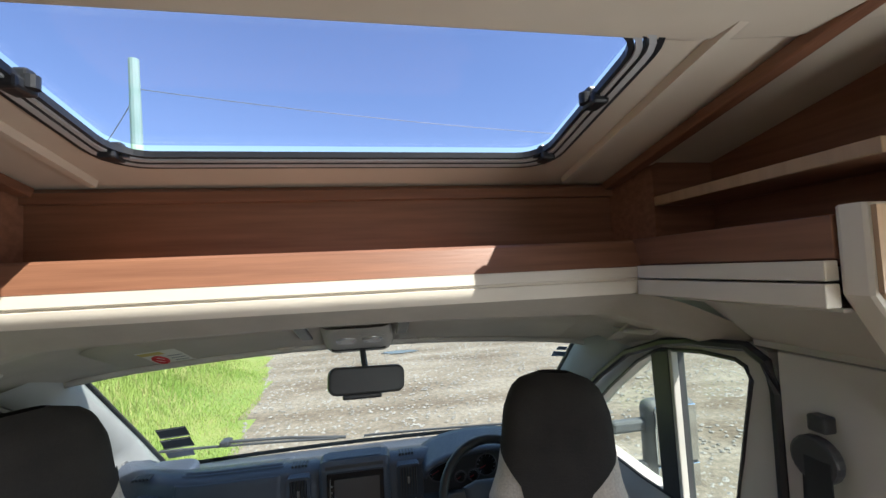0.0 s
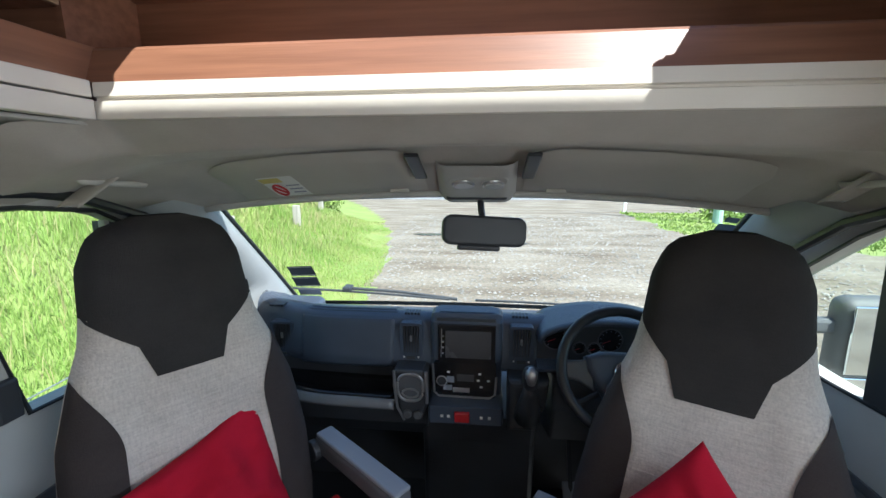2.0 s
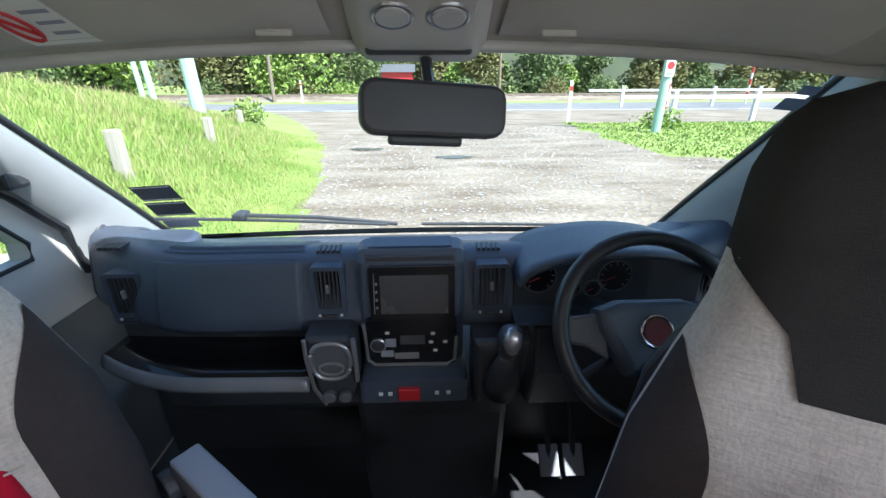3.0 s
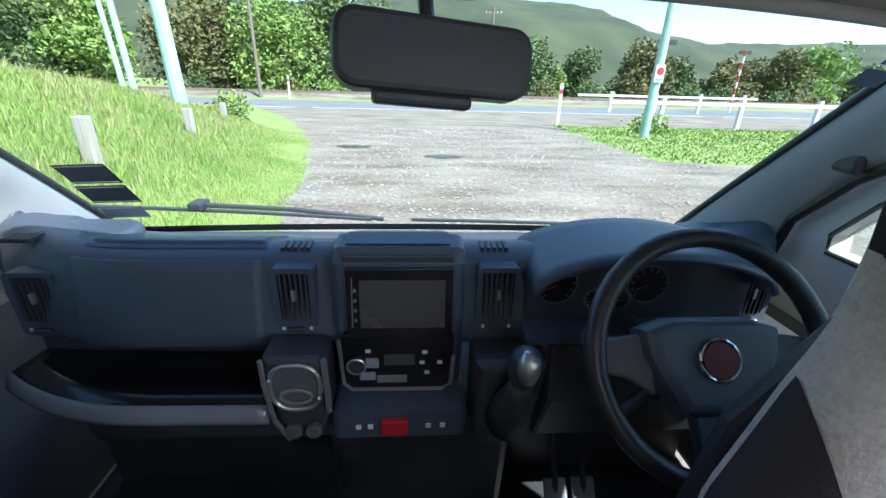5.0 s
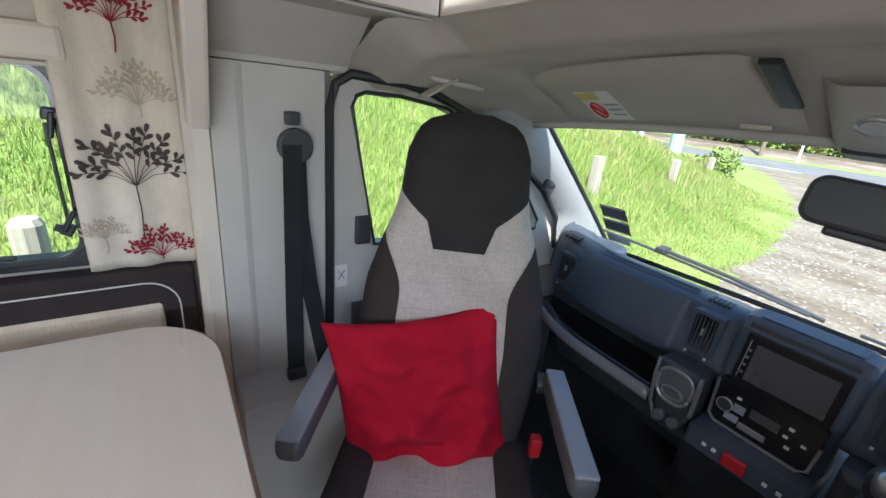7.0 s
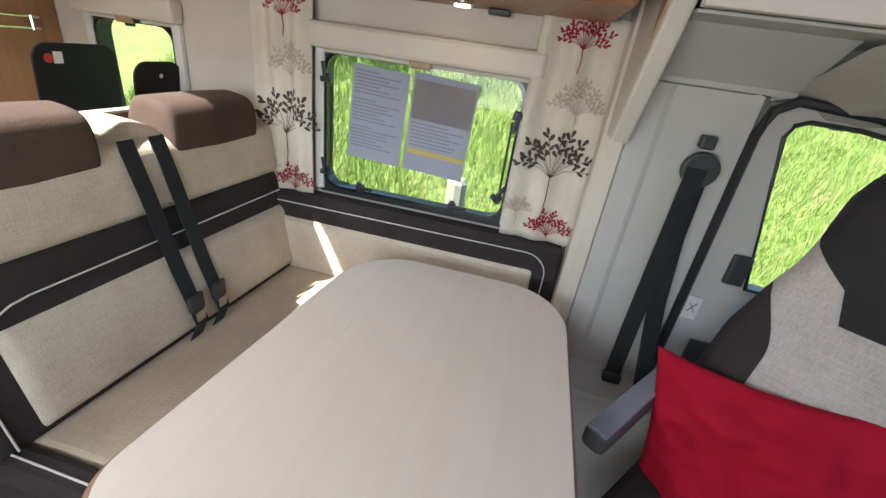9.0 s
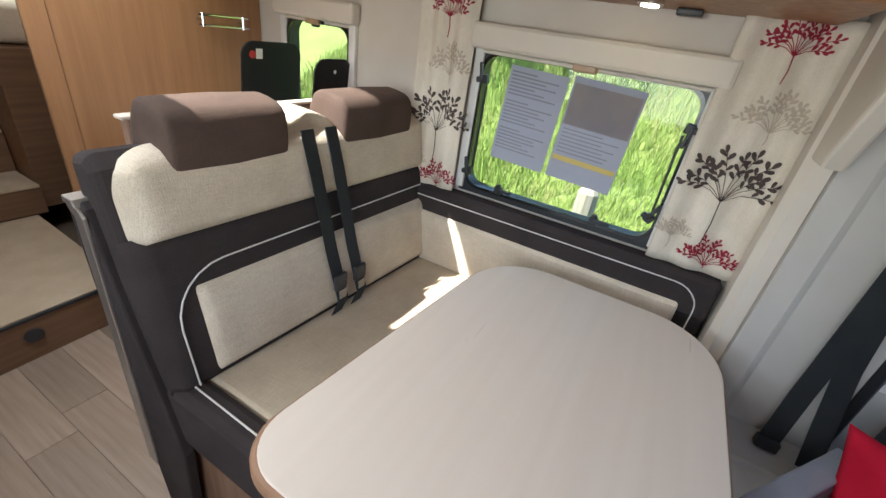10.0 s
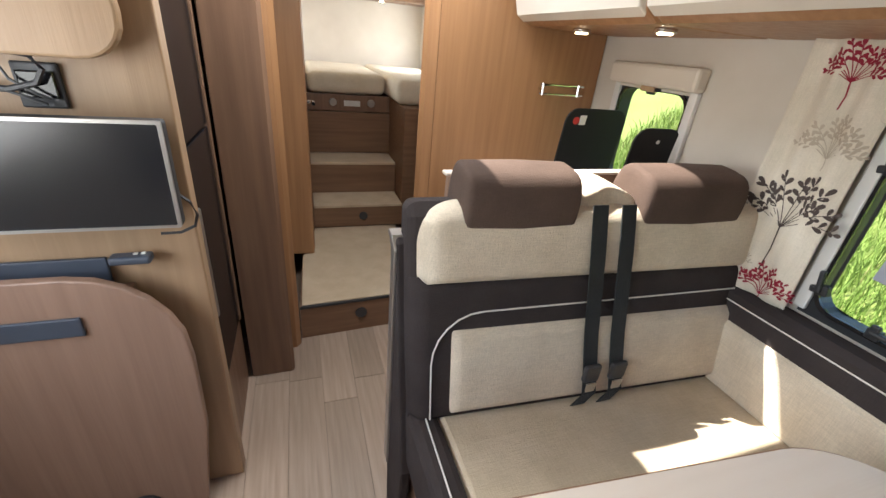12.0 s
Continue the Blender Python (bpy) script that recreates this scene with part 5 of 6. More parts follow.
part("wiper_arm", tube([screen_pt(0.16, 0.865, 0.03), screen_pt(0.30, 0.915, 0.035), screen_pt(0.45, 0.975, 0.03)], 0.008, 6), BLACK, wp)
part("pivot", box((-0.02, -0.03, -0.012), (0.02, 0.03, 0.012), 0.006, m=Matrix.Translation(screen_pt(0.165, 0.868, 0.03))), BLACK, wp)
wp2 = thing("windscreen_wiper", "black windscreen wiper parked by the driver", "wiper")
part("blade", tube([screen_pt(0.50 + 0.42 * i / 8, 0.955 + 0.02 * i / 8, 0.018) for i in range(9)], 0.006, 6), BLACK, wp2)
# permits on the glass
for i, (u0, v0, w, h) in enumerate(((0.056, 0.56, 0.058, 0.10), (0.052, 0.672, 0.060, 0.10), (0.050, 0.80, 0.054, 0.07))):
    st = thing("windscreen_permit", "black and white permit sticker on the windscreen", "sticker", group="permits")
    # the third sheet's blue-grey colour paints a reflection on it
    part("sheet_of_paper", sheet(lambda a, b: screen_pt(u0 + w * a, v0 + h * b, -0.006), 4, 3), BLACK if i < 2 else ARMTOP, st)
    part("edge_line", sheet(lambda a, b: screen_pt(u0 + w * (0.04 + 0.92 * a), v0 + h * (0.05 + 0.04 * b), -0.008), 4, 1), WHITE, st)
    part("edge_line", sheet(lambda a, b: screen_pt(u0 + w * (0.04 + 0.92 * a), v0 + h * (0.86 + 0.05 * b), -0.008), 4, 1), WHITE, st)
for u0, v0, w, h in ((0.945, 0.06, 0.022, 0.035), (0.94, 0.11, 0.03, 0.05)):
    st = thing("windscreen_sticker", "small blue sticker on the windscreen corner", "sticker")
    part("sheet_of_paper", sheet(lambda a, b: screen_pt(u0 + w * a, v0 + h * b, -0.006), 3, 3), mat("blue_sticker", (0.09, 0.17, 0.33), rough=0.5, bump=0), st)

# ---- rear view mirror ----
rv = thing("rear_view_mirror", "black rear view mirror on a short stalk", "mirror")
mm = look((0.058, 3.545, 1.222), (0.30, 2.5, 1.42)) @ pose(0, 0, 0, 0, 0, 4)
part("housing", prism(rrect(-0.128, 0.128, -0.045, 0.045, 0.028), -0.012, 0.030, "z", bev=0.008, m=mm @ Matrix.Rotation(math.pi, 4, "Y")), BLACK, rv)
part("mirror_glass", prism(rrect(-0.118, 0.118, -0.037, 0.037, 0.022), -0.0155, -0.0135, "z", m=mm), DARKMIRROR, rv)
part("tab", box((-0.05, -0.060, -0.02), (0.08, -0.042, 0.004), 0.006, m=mm), BLACK, rv)
part("stalk", tube([(0.058, 3.56, 1.24), (0.05, 3.60, 1.28), (0.045, 3.63, 1.325)], 0.011, 8), BLACK, rv)
part("base", box((-0.06, 3.59, 1.313), (0.13, 3.635, 1.33), 0.006), BLACK, rv)

# ---- dashboard ----
dash = thing("dashboard", "dark blue-black plastic dashboard", "dashboard")
FACE = [(4.26, 0.725), (4.10, 0.775), (3.95, 0.824), (3.84, 0.862), (3.775, 0.884), (3.735, 0.890), (3.705, 0.880), (3.688, 0.860), (3.676, 0.82), (3.664, 0.77), (3.656, 0.73), (3.660, 0.708), (3.685, 0.698), (3.80, 0.692)]


def bow(x):
    """How far the dashboard bends away towards its ends."""
    return 0.135 * (max(0.0, abs(x - 0.03) - 0.52) / 0.34) ** 2


def face(x, t, off=0.0):
    """A point on the dashboard's rounded skin: t from the windscreen over the top and down the front."""
    k = t * (len(FACE) - 1)
    i = min(len(FACE) - 2, int(k))
    f = k - i
    p = [Vector((0, *FACE[min(len(FACE) - 1, max(0, j))])) for j in (i - 1, i, i + 1, i + 2)]
    q = 0.5 * (2 * p[1] + (p[2] - p[0]) * f + (2 * p[0] - 5 * p[1] + 4 * p[2] - p[3]) * f * f + (3 * p[1] - p[0] - 3 * p[2] + p[3]) * f ** 3)
    d = (p[2] - p[1]).normalized()
    fade = max(0.0, 1 - max(0.0, q.y - 3.9) / 0.3)
    return Vector((x, q.y + bow(x) * fade, q.z)) + Vector((0, d.z, -d.y)) * off


part("body", sheet(lambda u, v: face(-0.875 + 1.78 * u, v), 90, 60), DASH, dash, smooth=True)
part("end_cap", prism([(y + 0.175, z) for y, z in FACE[3:]] + [(4.0, 0.45), (4.2, 0.45), (4.2, 0.73)], -0.885, -0.865, "x", bev=0.004), DASH, dash)


def panel(name, x0, x1, t0, t1, proud, m, r=0.010, label=""):
    """A lid that follows the skin, with rounded borders and a gap round it."""
    def f(u, v):
        e = min(u * (x1 - x0), (1 - u) * (x1 - x0), v * (t1 - t0) * 0.75, (1 - v) * (t1 - t0) * 0.75)
        k = min(1.0, e / r)
        return face(x0 + u * (x1 - x0), t0 + v * (t1 - t0), -0.004 + (proud + 0.004) * math.sqrt(1 - (1 - k) ** 2))
    return part(name, sheet(f, 40, 30), m, dash, label, smooth=True)


panel("glove_box_lid", -0.618, -0.255, 0.49, 0.865, 0.007, DASH, 0.014)
panel("top_pad", -0.60, -0.255, 0.13, 0.385, 0.006, DASH, 0.012)
part("top_tray_slot", sheet(lambda u, v: face(-0.60 + 0.345 * u, 0.402 + 0.02 * v, 0.0015), 12, 2), RUBBER, dash, smooth=True)
part("shelf_back", box((-0.80, 3.79, 0.56), (-0.13, 3.81, 0.72)), BLACK, dash)
part("lower_shelf", sheet(lambda u, v: Vector((-0.80 + 0.555 * u, 3.60 + bow(-0.80 + 0.555 * u) * 0.9 + 0.20 * v, 0.606 + 0.012 * (1 - u) - 0.012 * v)), 20, 3, thick=0.008), DASHGLOSS, dash, smooth=True)
part("shelf_edge", sheet(lambda u, v: Vector((-0.80 + 0.555 * u, 3.585 + bow(-0.80 + 0.555 * u) * 0.9 + 0.016 * v * v, 0.578 + 0.012 * (1 - u) + 0.03 * v)), 24, 4, thick=0.005), LIPGLOSS, dash, "glossy grey shelf edge strip", smooth=True)
part("lower_panel", prism([(3.615, 0.575), (3.63, 0.50), (3.72, 0.40), (3.85, 0.38), (3.85, 0.575)], -0.62, -0.13, "x", bev=0.012), BLACK, dash)
part("lower_panel", prism([(3.62, 0.72), (3.60, 0.60), (3.66, 0.45), (3.85, 0.38), (3.85, 0.72)], 0.30, 0.85, "x", bev=0.012), BLACK, dash)
part("firewall", box((-0.90, 3.95, -0.09), (0.93, 4.3, 0.395)), BLACK, dash)
part("speaker_pod", prism(rrect(-0.835, -0.615, 3.83, 3.985, 0.07), 0.80, 0.862, "z", bev=0.016, seg=3), DASH, dash)
part("speaker_pod", prism(rrect(0.70, 0.87, 3.83, 3.985, 0.07), 0.80, 0.862, "z", bev=0.016, seg=3), DASH, dash)


def vent(x0, x1, z0, z1, y, lean):
    """A tall air vent: housing, upright slats, a thumb tab and a dial below."""
    v = part("vent", plate(rrect(x0 - 0.012, x1 + 0.012, z0 - 0.032, z1 + 0.010, 0.012), rrect(x0, x1, z0, z1, 0.005), y - 0.006, y + 0.03, "y"), DASH, dash)
    part("vent_back", box((x0, y + 0.022, z0), (x1, y + 0.028, z1)), BLACK, v)
    n = 6
    for i in range(n):
        x = x0 + (i + 0.5) * (x1 - x0) / n
        part("slat", box((x - 0.0018, y - 0.006, z0), (x + 0.0018, y + 0.018, z1)), BLACK, v)
    part("tab", box(((x0 + x1) / 2 - 0.004, y - 0.014, (z0 + z1) / 2 - 0.006), ((x0 + x1) / 2 + 0.004, y - 0.004, (z0 + z1) / 2 + 0.016), 0.002), SILVER, v)
    part("dial", box(((x0 + x1) / 2 - 0.016, y - 0.018, z0 - 0.022), ((x0 + x1) / 2 + 0.016, y - 0.010, z0 - 0.012), 0.002), BLACK, v)
    for dx in (-0.026, 0.026):
        part("dial_mark", box(((x0 + x1) / 2 + dx - 0.003, y - 0.0095, z0 - 0.020), ((x0 + x1) / 2 + dx + 0.003, y - 0.0065, z0 - 0.014)), WHITE, v)


vent(-0.222, -0.165, 0.762, 0.862, 3.665, 0)
vent(0.165, 0.226, 0.762, 0.862, 3.665, 0)
vent(-0.735, -0.668, 0.735, 0.832, 3.712, 0)
vent(0.735, 0.80, 0.735, 0.832, 3.714, 0)
for x in (-0.195, 0.195, -0.74):
    for i in range(5):
        part("defrost_slot", box((x - 0.03 + i * 0.012, 3.712 + (0.04 if x < -0.5 else 0), 0.884), (x - 0.023 + i * 0.012, 3.750 + (0.04 if x < -0.5 else 0), 0.8925), m=None), BLACK, dash)

# centre stack
part("centre_pod", prism([(3.655, 0.60), (3.645, 0.745), (3.638, 0.75), (3.650, 0.885), (3.668, 0.912), (3.72, 0.919), (3.90, 0.855), (3.95, 0.80), (3.95, 0.60)], -0.122, 0.130, "x", bev=0.020, seg=4), DASH, dash, smooth=False)
part("pod_lid", prism([(3.675, 0.9155), (3.72, 0.9225), (3.86, 0.875), (3.86, 0.868), (3.72, 0.912)], -0.095, 0.10, "x", bev=0.002), DASH, dash)
part("lid_slot", box((-0.100, 3.652, 0.886), (0.105, 3.664, 0.900), 0.002, m=None), BLACK, dash)
lean = pose(0.005, 3.641, 0.808, -5)
rad = part("radio", prism(rrect(-0.098, 0.100, -0.066, 0.072, 0.004), -0.008, 0.02, "y", bev=0.002, m=lean), DASHGLOSS, dash, "black radio with a dark screen")
part("screen", box((-0.073, -0.0105, -0.046), (0.085, -0.0085, 0.050), m=lean), SCREEN, rad)
part("trim_line", tube([lean @ Vector((-0.086, -0.010, 0.055)), lean @ Vector((-0.088, -0.010, -0.045))], 0.0014, 5), SILVER, rad)
for z in (-0.03, -0.01, 0.01, 0.03):
    part("button", box((-0.084, -0.0105, z - 0.003), (-0.079, -0.0085, z + 0.003), m=lean), SILVER, rad)
cl = pose(-0.002, 3.640, 0.675, 2)
ctl = part("climate_panel", prism(rrect(-0.108, 0.112, -0.062, 0.070, 0.012), -0.008, 0.02, "y", bev=0.002, m=cl), DASHGLOSS, dash, "gloss black climate control panel")
part("chrome_edge", tube([cl @ Vector((-0.110, -0.010, 0.062)), cl @ Vector((-0.106, -0.010, -0.045)), cl @ Vector((-0.09, -0.010, -0.060)), cl @ Vector((0.09, -0.010, -0.062)), cl @ Vector((0.108, -0.010, -0.048)), cl @ Vector((0.112, -0.010, 0.02))], 0.0042, 6), SILVER, ctl)
part("dial", disc((-0.078, -0.020, 0.004), 0.017, 0.014, "y", bev=0.003, m=cl), BLACK, ctl)
part("dial_ring", tube([cl @ Vector((-0.078 + 0.018 * math.cos(a * 0.3927), -0.019, 0.004 + 0.018 * math.sin(a * 0.3927))) for a in range(16)], 0.002, 5, closed=True), SILVER, ctl)
for x, z, w, h in ((-0.048, 0.006, 0.013, 0.012), (-0.058, -0.026, 0.016, 0.010), (-0.010, -0.034, 0.030, 0.009)):
    part("button", box((x - w, -0.0125, z - h), (x + w, -0.0085, z + h), 0.002, m=cl), SILVER if w > 0.02 else ARMTOP, ctl)
for x, z in ((0.055, 0.03), (0.05, 0.005), (0.085, 0.005), (0.06, -0.02), (-0.055, 0.034)):
    part("button_mark", box((x - 0.005, -0.0105, z - 0.0035), (x + 0.005, -0.0085, z + 0.0035), m=cl), WHITE, ctl)
part("display", box((-0.025, -0.0105, 0.0), (0.035, -0.0088, 0.026), m=cl), SCREEN, ctl)
swp = part("switch_panel", prism([(3.60, 0.535), (3.575, 0.545), (3.580, 0.605), (3.64, 0.612), (3.75, 0.612), (3.75, 0.535)], -0.125, 0.135, "x", bev=0.01), DASH, dash)
part("hazard_button", box((-0.032, 3.566, 0.555), (0.020, 3.580, 0.590), 0.003), HAZRED, swp, "red hazard light button")
for x in (-0.075, -0.052, 0.060, 0.088):
    part("switch_mark", box((x - 0.005, 3.5725, 0.568), (x + 0.005, 3.5755, 0.577)), WHITE, swp)
low = part("lower_console", prism([(3.64, 0.532), (3.68, 0.40), (3.72, 0.0), (3.95, 0.0), (3.95, 0.532)], -0.16, 0.26, "x", bev=0.02), BLACK, dash)
# cup holder
cup = part("cup_holder", prism([(-0.238, 0.735), (-0.140, 0.735), (-0.128, 0.72), (-0.128, 0.60), (-0.145, 0.55), (-0.215, 0.55), (-0.228, 0.62), (-0.238, 0.70)], 3.575, 3.66, "y", bev=0.01), BLACK, dash)
ringp = [(-0.183 + 0.045 * math.copysign(abs(math.cos(a)) ** 0.75, math.cos(a)), 3.570, 0.678 + 0.046 * math.copysign(abs(math.sin(a)) ** 0.8, math.sin(a)) * (1 if math.sin(a) > 0 else 1.15)) for a in [i * math.pi / 14 for i in range(28)]]
part("cup_rim", tube(ringp, 0.005, 8, closed=True), SILVER, cup, "silver cup holder rim")
part("frame_edge", tube([(-0.238, 3.570, 0.735), (-0.238, 3.570, 0.68), (-0.228, 3.568, 0.60), (-0.205, 3.568, 0.553)], 0.005, 6), SILVER, cup)
part("frame_edge", tube([(-0.128, 3.570, 0.735), (-0.126, 3.570, 0.66), (-0.126, 3.569, 0.62)], 0.006, 6), SILVER, cup)
part("cup_well", prism([(p[0], p[2]) for p in ringp], 3.572, 3.577, "y"), ARMGREY, cup)
part("cup_ring", tube([(-0.183 + 0.028 * math.cos(a * 0.3927), 3.568, 0.655 + 0.016 * math.sin(a * 0.3927)) for a in range(16)], 0.004, 6, closed=True), SILVER, cup)
for x in (-0.195, -0.158):
    part("power_socket", disc((x, 3.560, 0.575), 0.016, 0.016, "y", bev=0.004), ARMGREY, cup)

# gear lever
gear = thing("gear_lever", "gear lever with a silver topped knob and dark gaiter", "gear lever")
part("console", prism([(0.148, 0.715), (0.285, 0.715), (0.275, 0.62), (0.235, 0.53), (0.150, 0.53)], 3.57, 3.70, "y", bev=0.02, seg=3), BLACK, gear)
part("gaiter", tube([(0.212, 3.56, 0.60), (0.212, 3.53, 0.66), (0.212, 3.505, 0.715), (0.210, 3.495, 0.745)], [0.045, 0.036, 0.025, 0.018], 12), BLACK, gear, smooth=True)
part("knob", tube([(0.210, 3.498, 0.735), (0.210, 3.492, 0.755), (0.210, 3.487, 0.785), (0.210, 3.484, 0.805), (0.210, 3.483, 0.815)], [0.016, 0.024, 0.027, 0.022, 0.008], 16), BLACK, gear, smooth=True)
part("cap", tube([(0.210, 3.470, 0.765), (0.210, 3.468, 0.785), (0.210, 3.470, 0.806), (0.210, 3.474, 0.818)], [0.012, 0.0185, 0.018, 0.008], 14), SILVER, gear, "silver cap", smooth=True)

# instrument cluster
ins = thing("instrument_cluster", "dark instrument cluster under a curved hood", "instruments")
part("hood", sheet(lambda u, v: Vector((0.245 + u * 0.47, 3.60 + v * 0.20, 0.845 + 0.075 * math.sin(math.pi * min(1, max(0, u))) ** 0.45 + 0.008 * v)), 30, 6, thick=0.012), DASH, ins, smooth=True)
part("panel", prism([(0.25, 0.74), (0.71, 0.74), (0.71, 0.84), (0.66, 0.895), (0.55, 0.915), (0.41, 0.915), (0.30, 0.89), (0.25, 0.84)], 3.66, 3.72, "y", bev=0.004), BLACK, ins)
part("cowl", prism([(3.66, 0.72), (3.60, 0.74), (3.60, 0.75), (3.66, 0.76)], 0.245, 0.715, "x", bev=0.004), DASH, ins)
def dial(x, z, r):
    d = part("dial", disc((x, 3.655, z), r, 0.006, "y", n=28), DASHGLOSS, ins)
    part("dial_ring", tube([(x + r * math.cos(a * math.pi / 14), 3.655, z + r * math.sin(a * math.pi / 14)) for a in range(28)], 0.0022, 5, closed=True), ARMGREY, d)
    for k in range(11):
        a = radians(225 - 27 * k)
        part("tick", tube([(x + r * 0.72 * math.cos(a), 3.6535, z + r * 0.72 * math.sin(a)), (x + r * 0.9 * math.cos(a), 3.6535, z + r * 0.9 * math.sin(a))], 0.0007, 4), ARMTOP, d)
    part("needle", tube([(x, 3.652, z), (x + r * 0.7 * math.cos(radians(205)), 3.652, z + r * 0.7 * math.sin(radians(205)))], 0.0009, 4), HAZRED, d)
dial(0.308, 0.838, 0.040)
dial(0.490, 0.838, 0.040)
dial(0.390, 0.806, 0.022)
dial(0.440, 0.806, 0.022)

# steering wheel
stw = thing("steering_wheel", "black steering wheel with grey spokes", "steering wheel")
SM = pose(0.462, 3.425, 0.842, 58)
def circ(r, n=36, z=0.0):
    return [SM @ Vector((r * math.cos(2 * math.pi * i / n), r * math.sin(2 * math.pi * i / n), z)) for i in range(n)]
part("rim", tube(circ(0.174), 0.0155, 10, closed=True), RUBBER, stw, smooth=True)
part("hub", prism([(-0.105, 0.040), (-0.06, 0.055), (0.06, 0.055), (0.105, 0.040), (0.10, 0.0), (0.055, -0.085), (-0.055, -0.085), (-0.10, 0.0)], -0.045, 0.012, "z", bev=0.020, seg=4, m=SM), DASH, stw)
for sg in (-1, 1):
    part("spoke", prism([(sg * 0.085, 0.034), (sg * 0.172, 0.022), (sg * 0.172, -0.022), (sg * 0.125, -0.030), (sg * 0.085, -0.055)][::sg], -0.025, -0.005, "z", bev=0.006, m=SM), ARMGREY, stw, "grey spoke")
part("spoke", prism([(-0.035, -0.06), (0.035, -0.06), (0.022, -0.168), (-0.022, -0.168)], -0.03, -0.01, "z", bev=0.006, m=SM), DASH, stw)
emb = part("emblem", disc((0, -0.005, 0.0125), 0.025, 0.004, "z", m=SM), mat("maroon_emblem", (0.16, 0.02, 0.025), rough=0.3, bump=0), stw, "round maroon emblem")
part("emblem_ring", tube([SM @ Vector((0.029 * math.cos(a * 0.3927), -0.005 + 0.029 * math.sin(a * 0.3927), 0.014)) for a in range(16)], 0.003, 6, closed=True), CHROME, emb)
part("column", tube([SM @ Vector((0, 0, -0.03)), SM @ Vector((0, -0.01, -0.16)), (0.445, 3.68, 0.72)], 0.05, 12), DASH, stw)
part("stalk", tube([SM @ Vector((-0.04, 0, -0.07)), SM @ Vector((-0.13, 0.02, -0.06)), SM @ Vector((-0.165, 0.025, -0.05))], [0.008, 0.009, 0.013], 8), BLACK, stw)
part("stalk", tube([SM @ Vector((-0.04, -0.05, -0.07)), SM @ Vector((-0.11, -0.085, -0.06)), SM @ Vector((-0.14, -0.095, -0.05))], [0.008, 0.009, 0.012], 8), BLACK, stw)
for x in (0.40, 0.475):
    pd = thing("foot_pedal", "grey metal faced foot pedal", "pedal", group="pedals")
    part("arm", tube([(x, 3.80, 0.40), (x, 3.72, 0.26), (x, 3.69, 0.20)], 0.009, 6), BLACK, pd)
    part("pad", box((-0.03, -0.006, -0.045), (0.03, 0.006, 0.045), 0.004, m=pose(x, 3.685, 0.20, -40)), ARMTOP, pd)


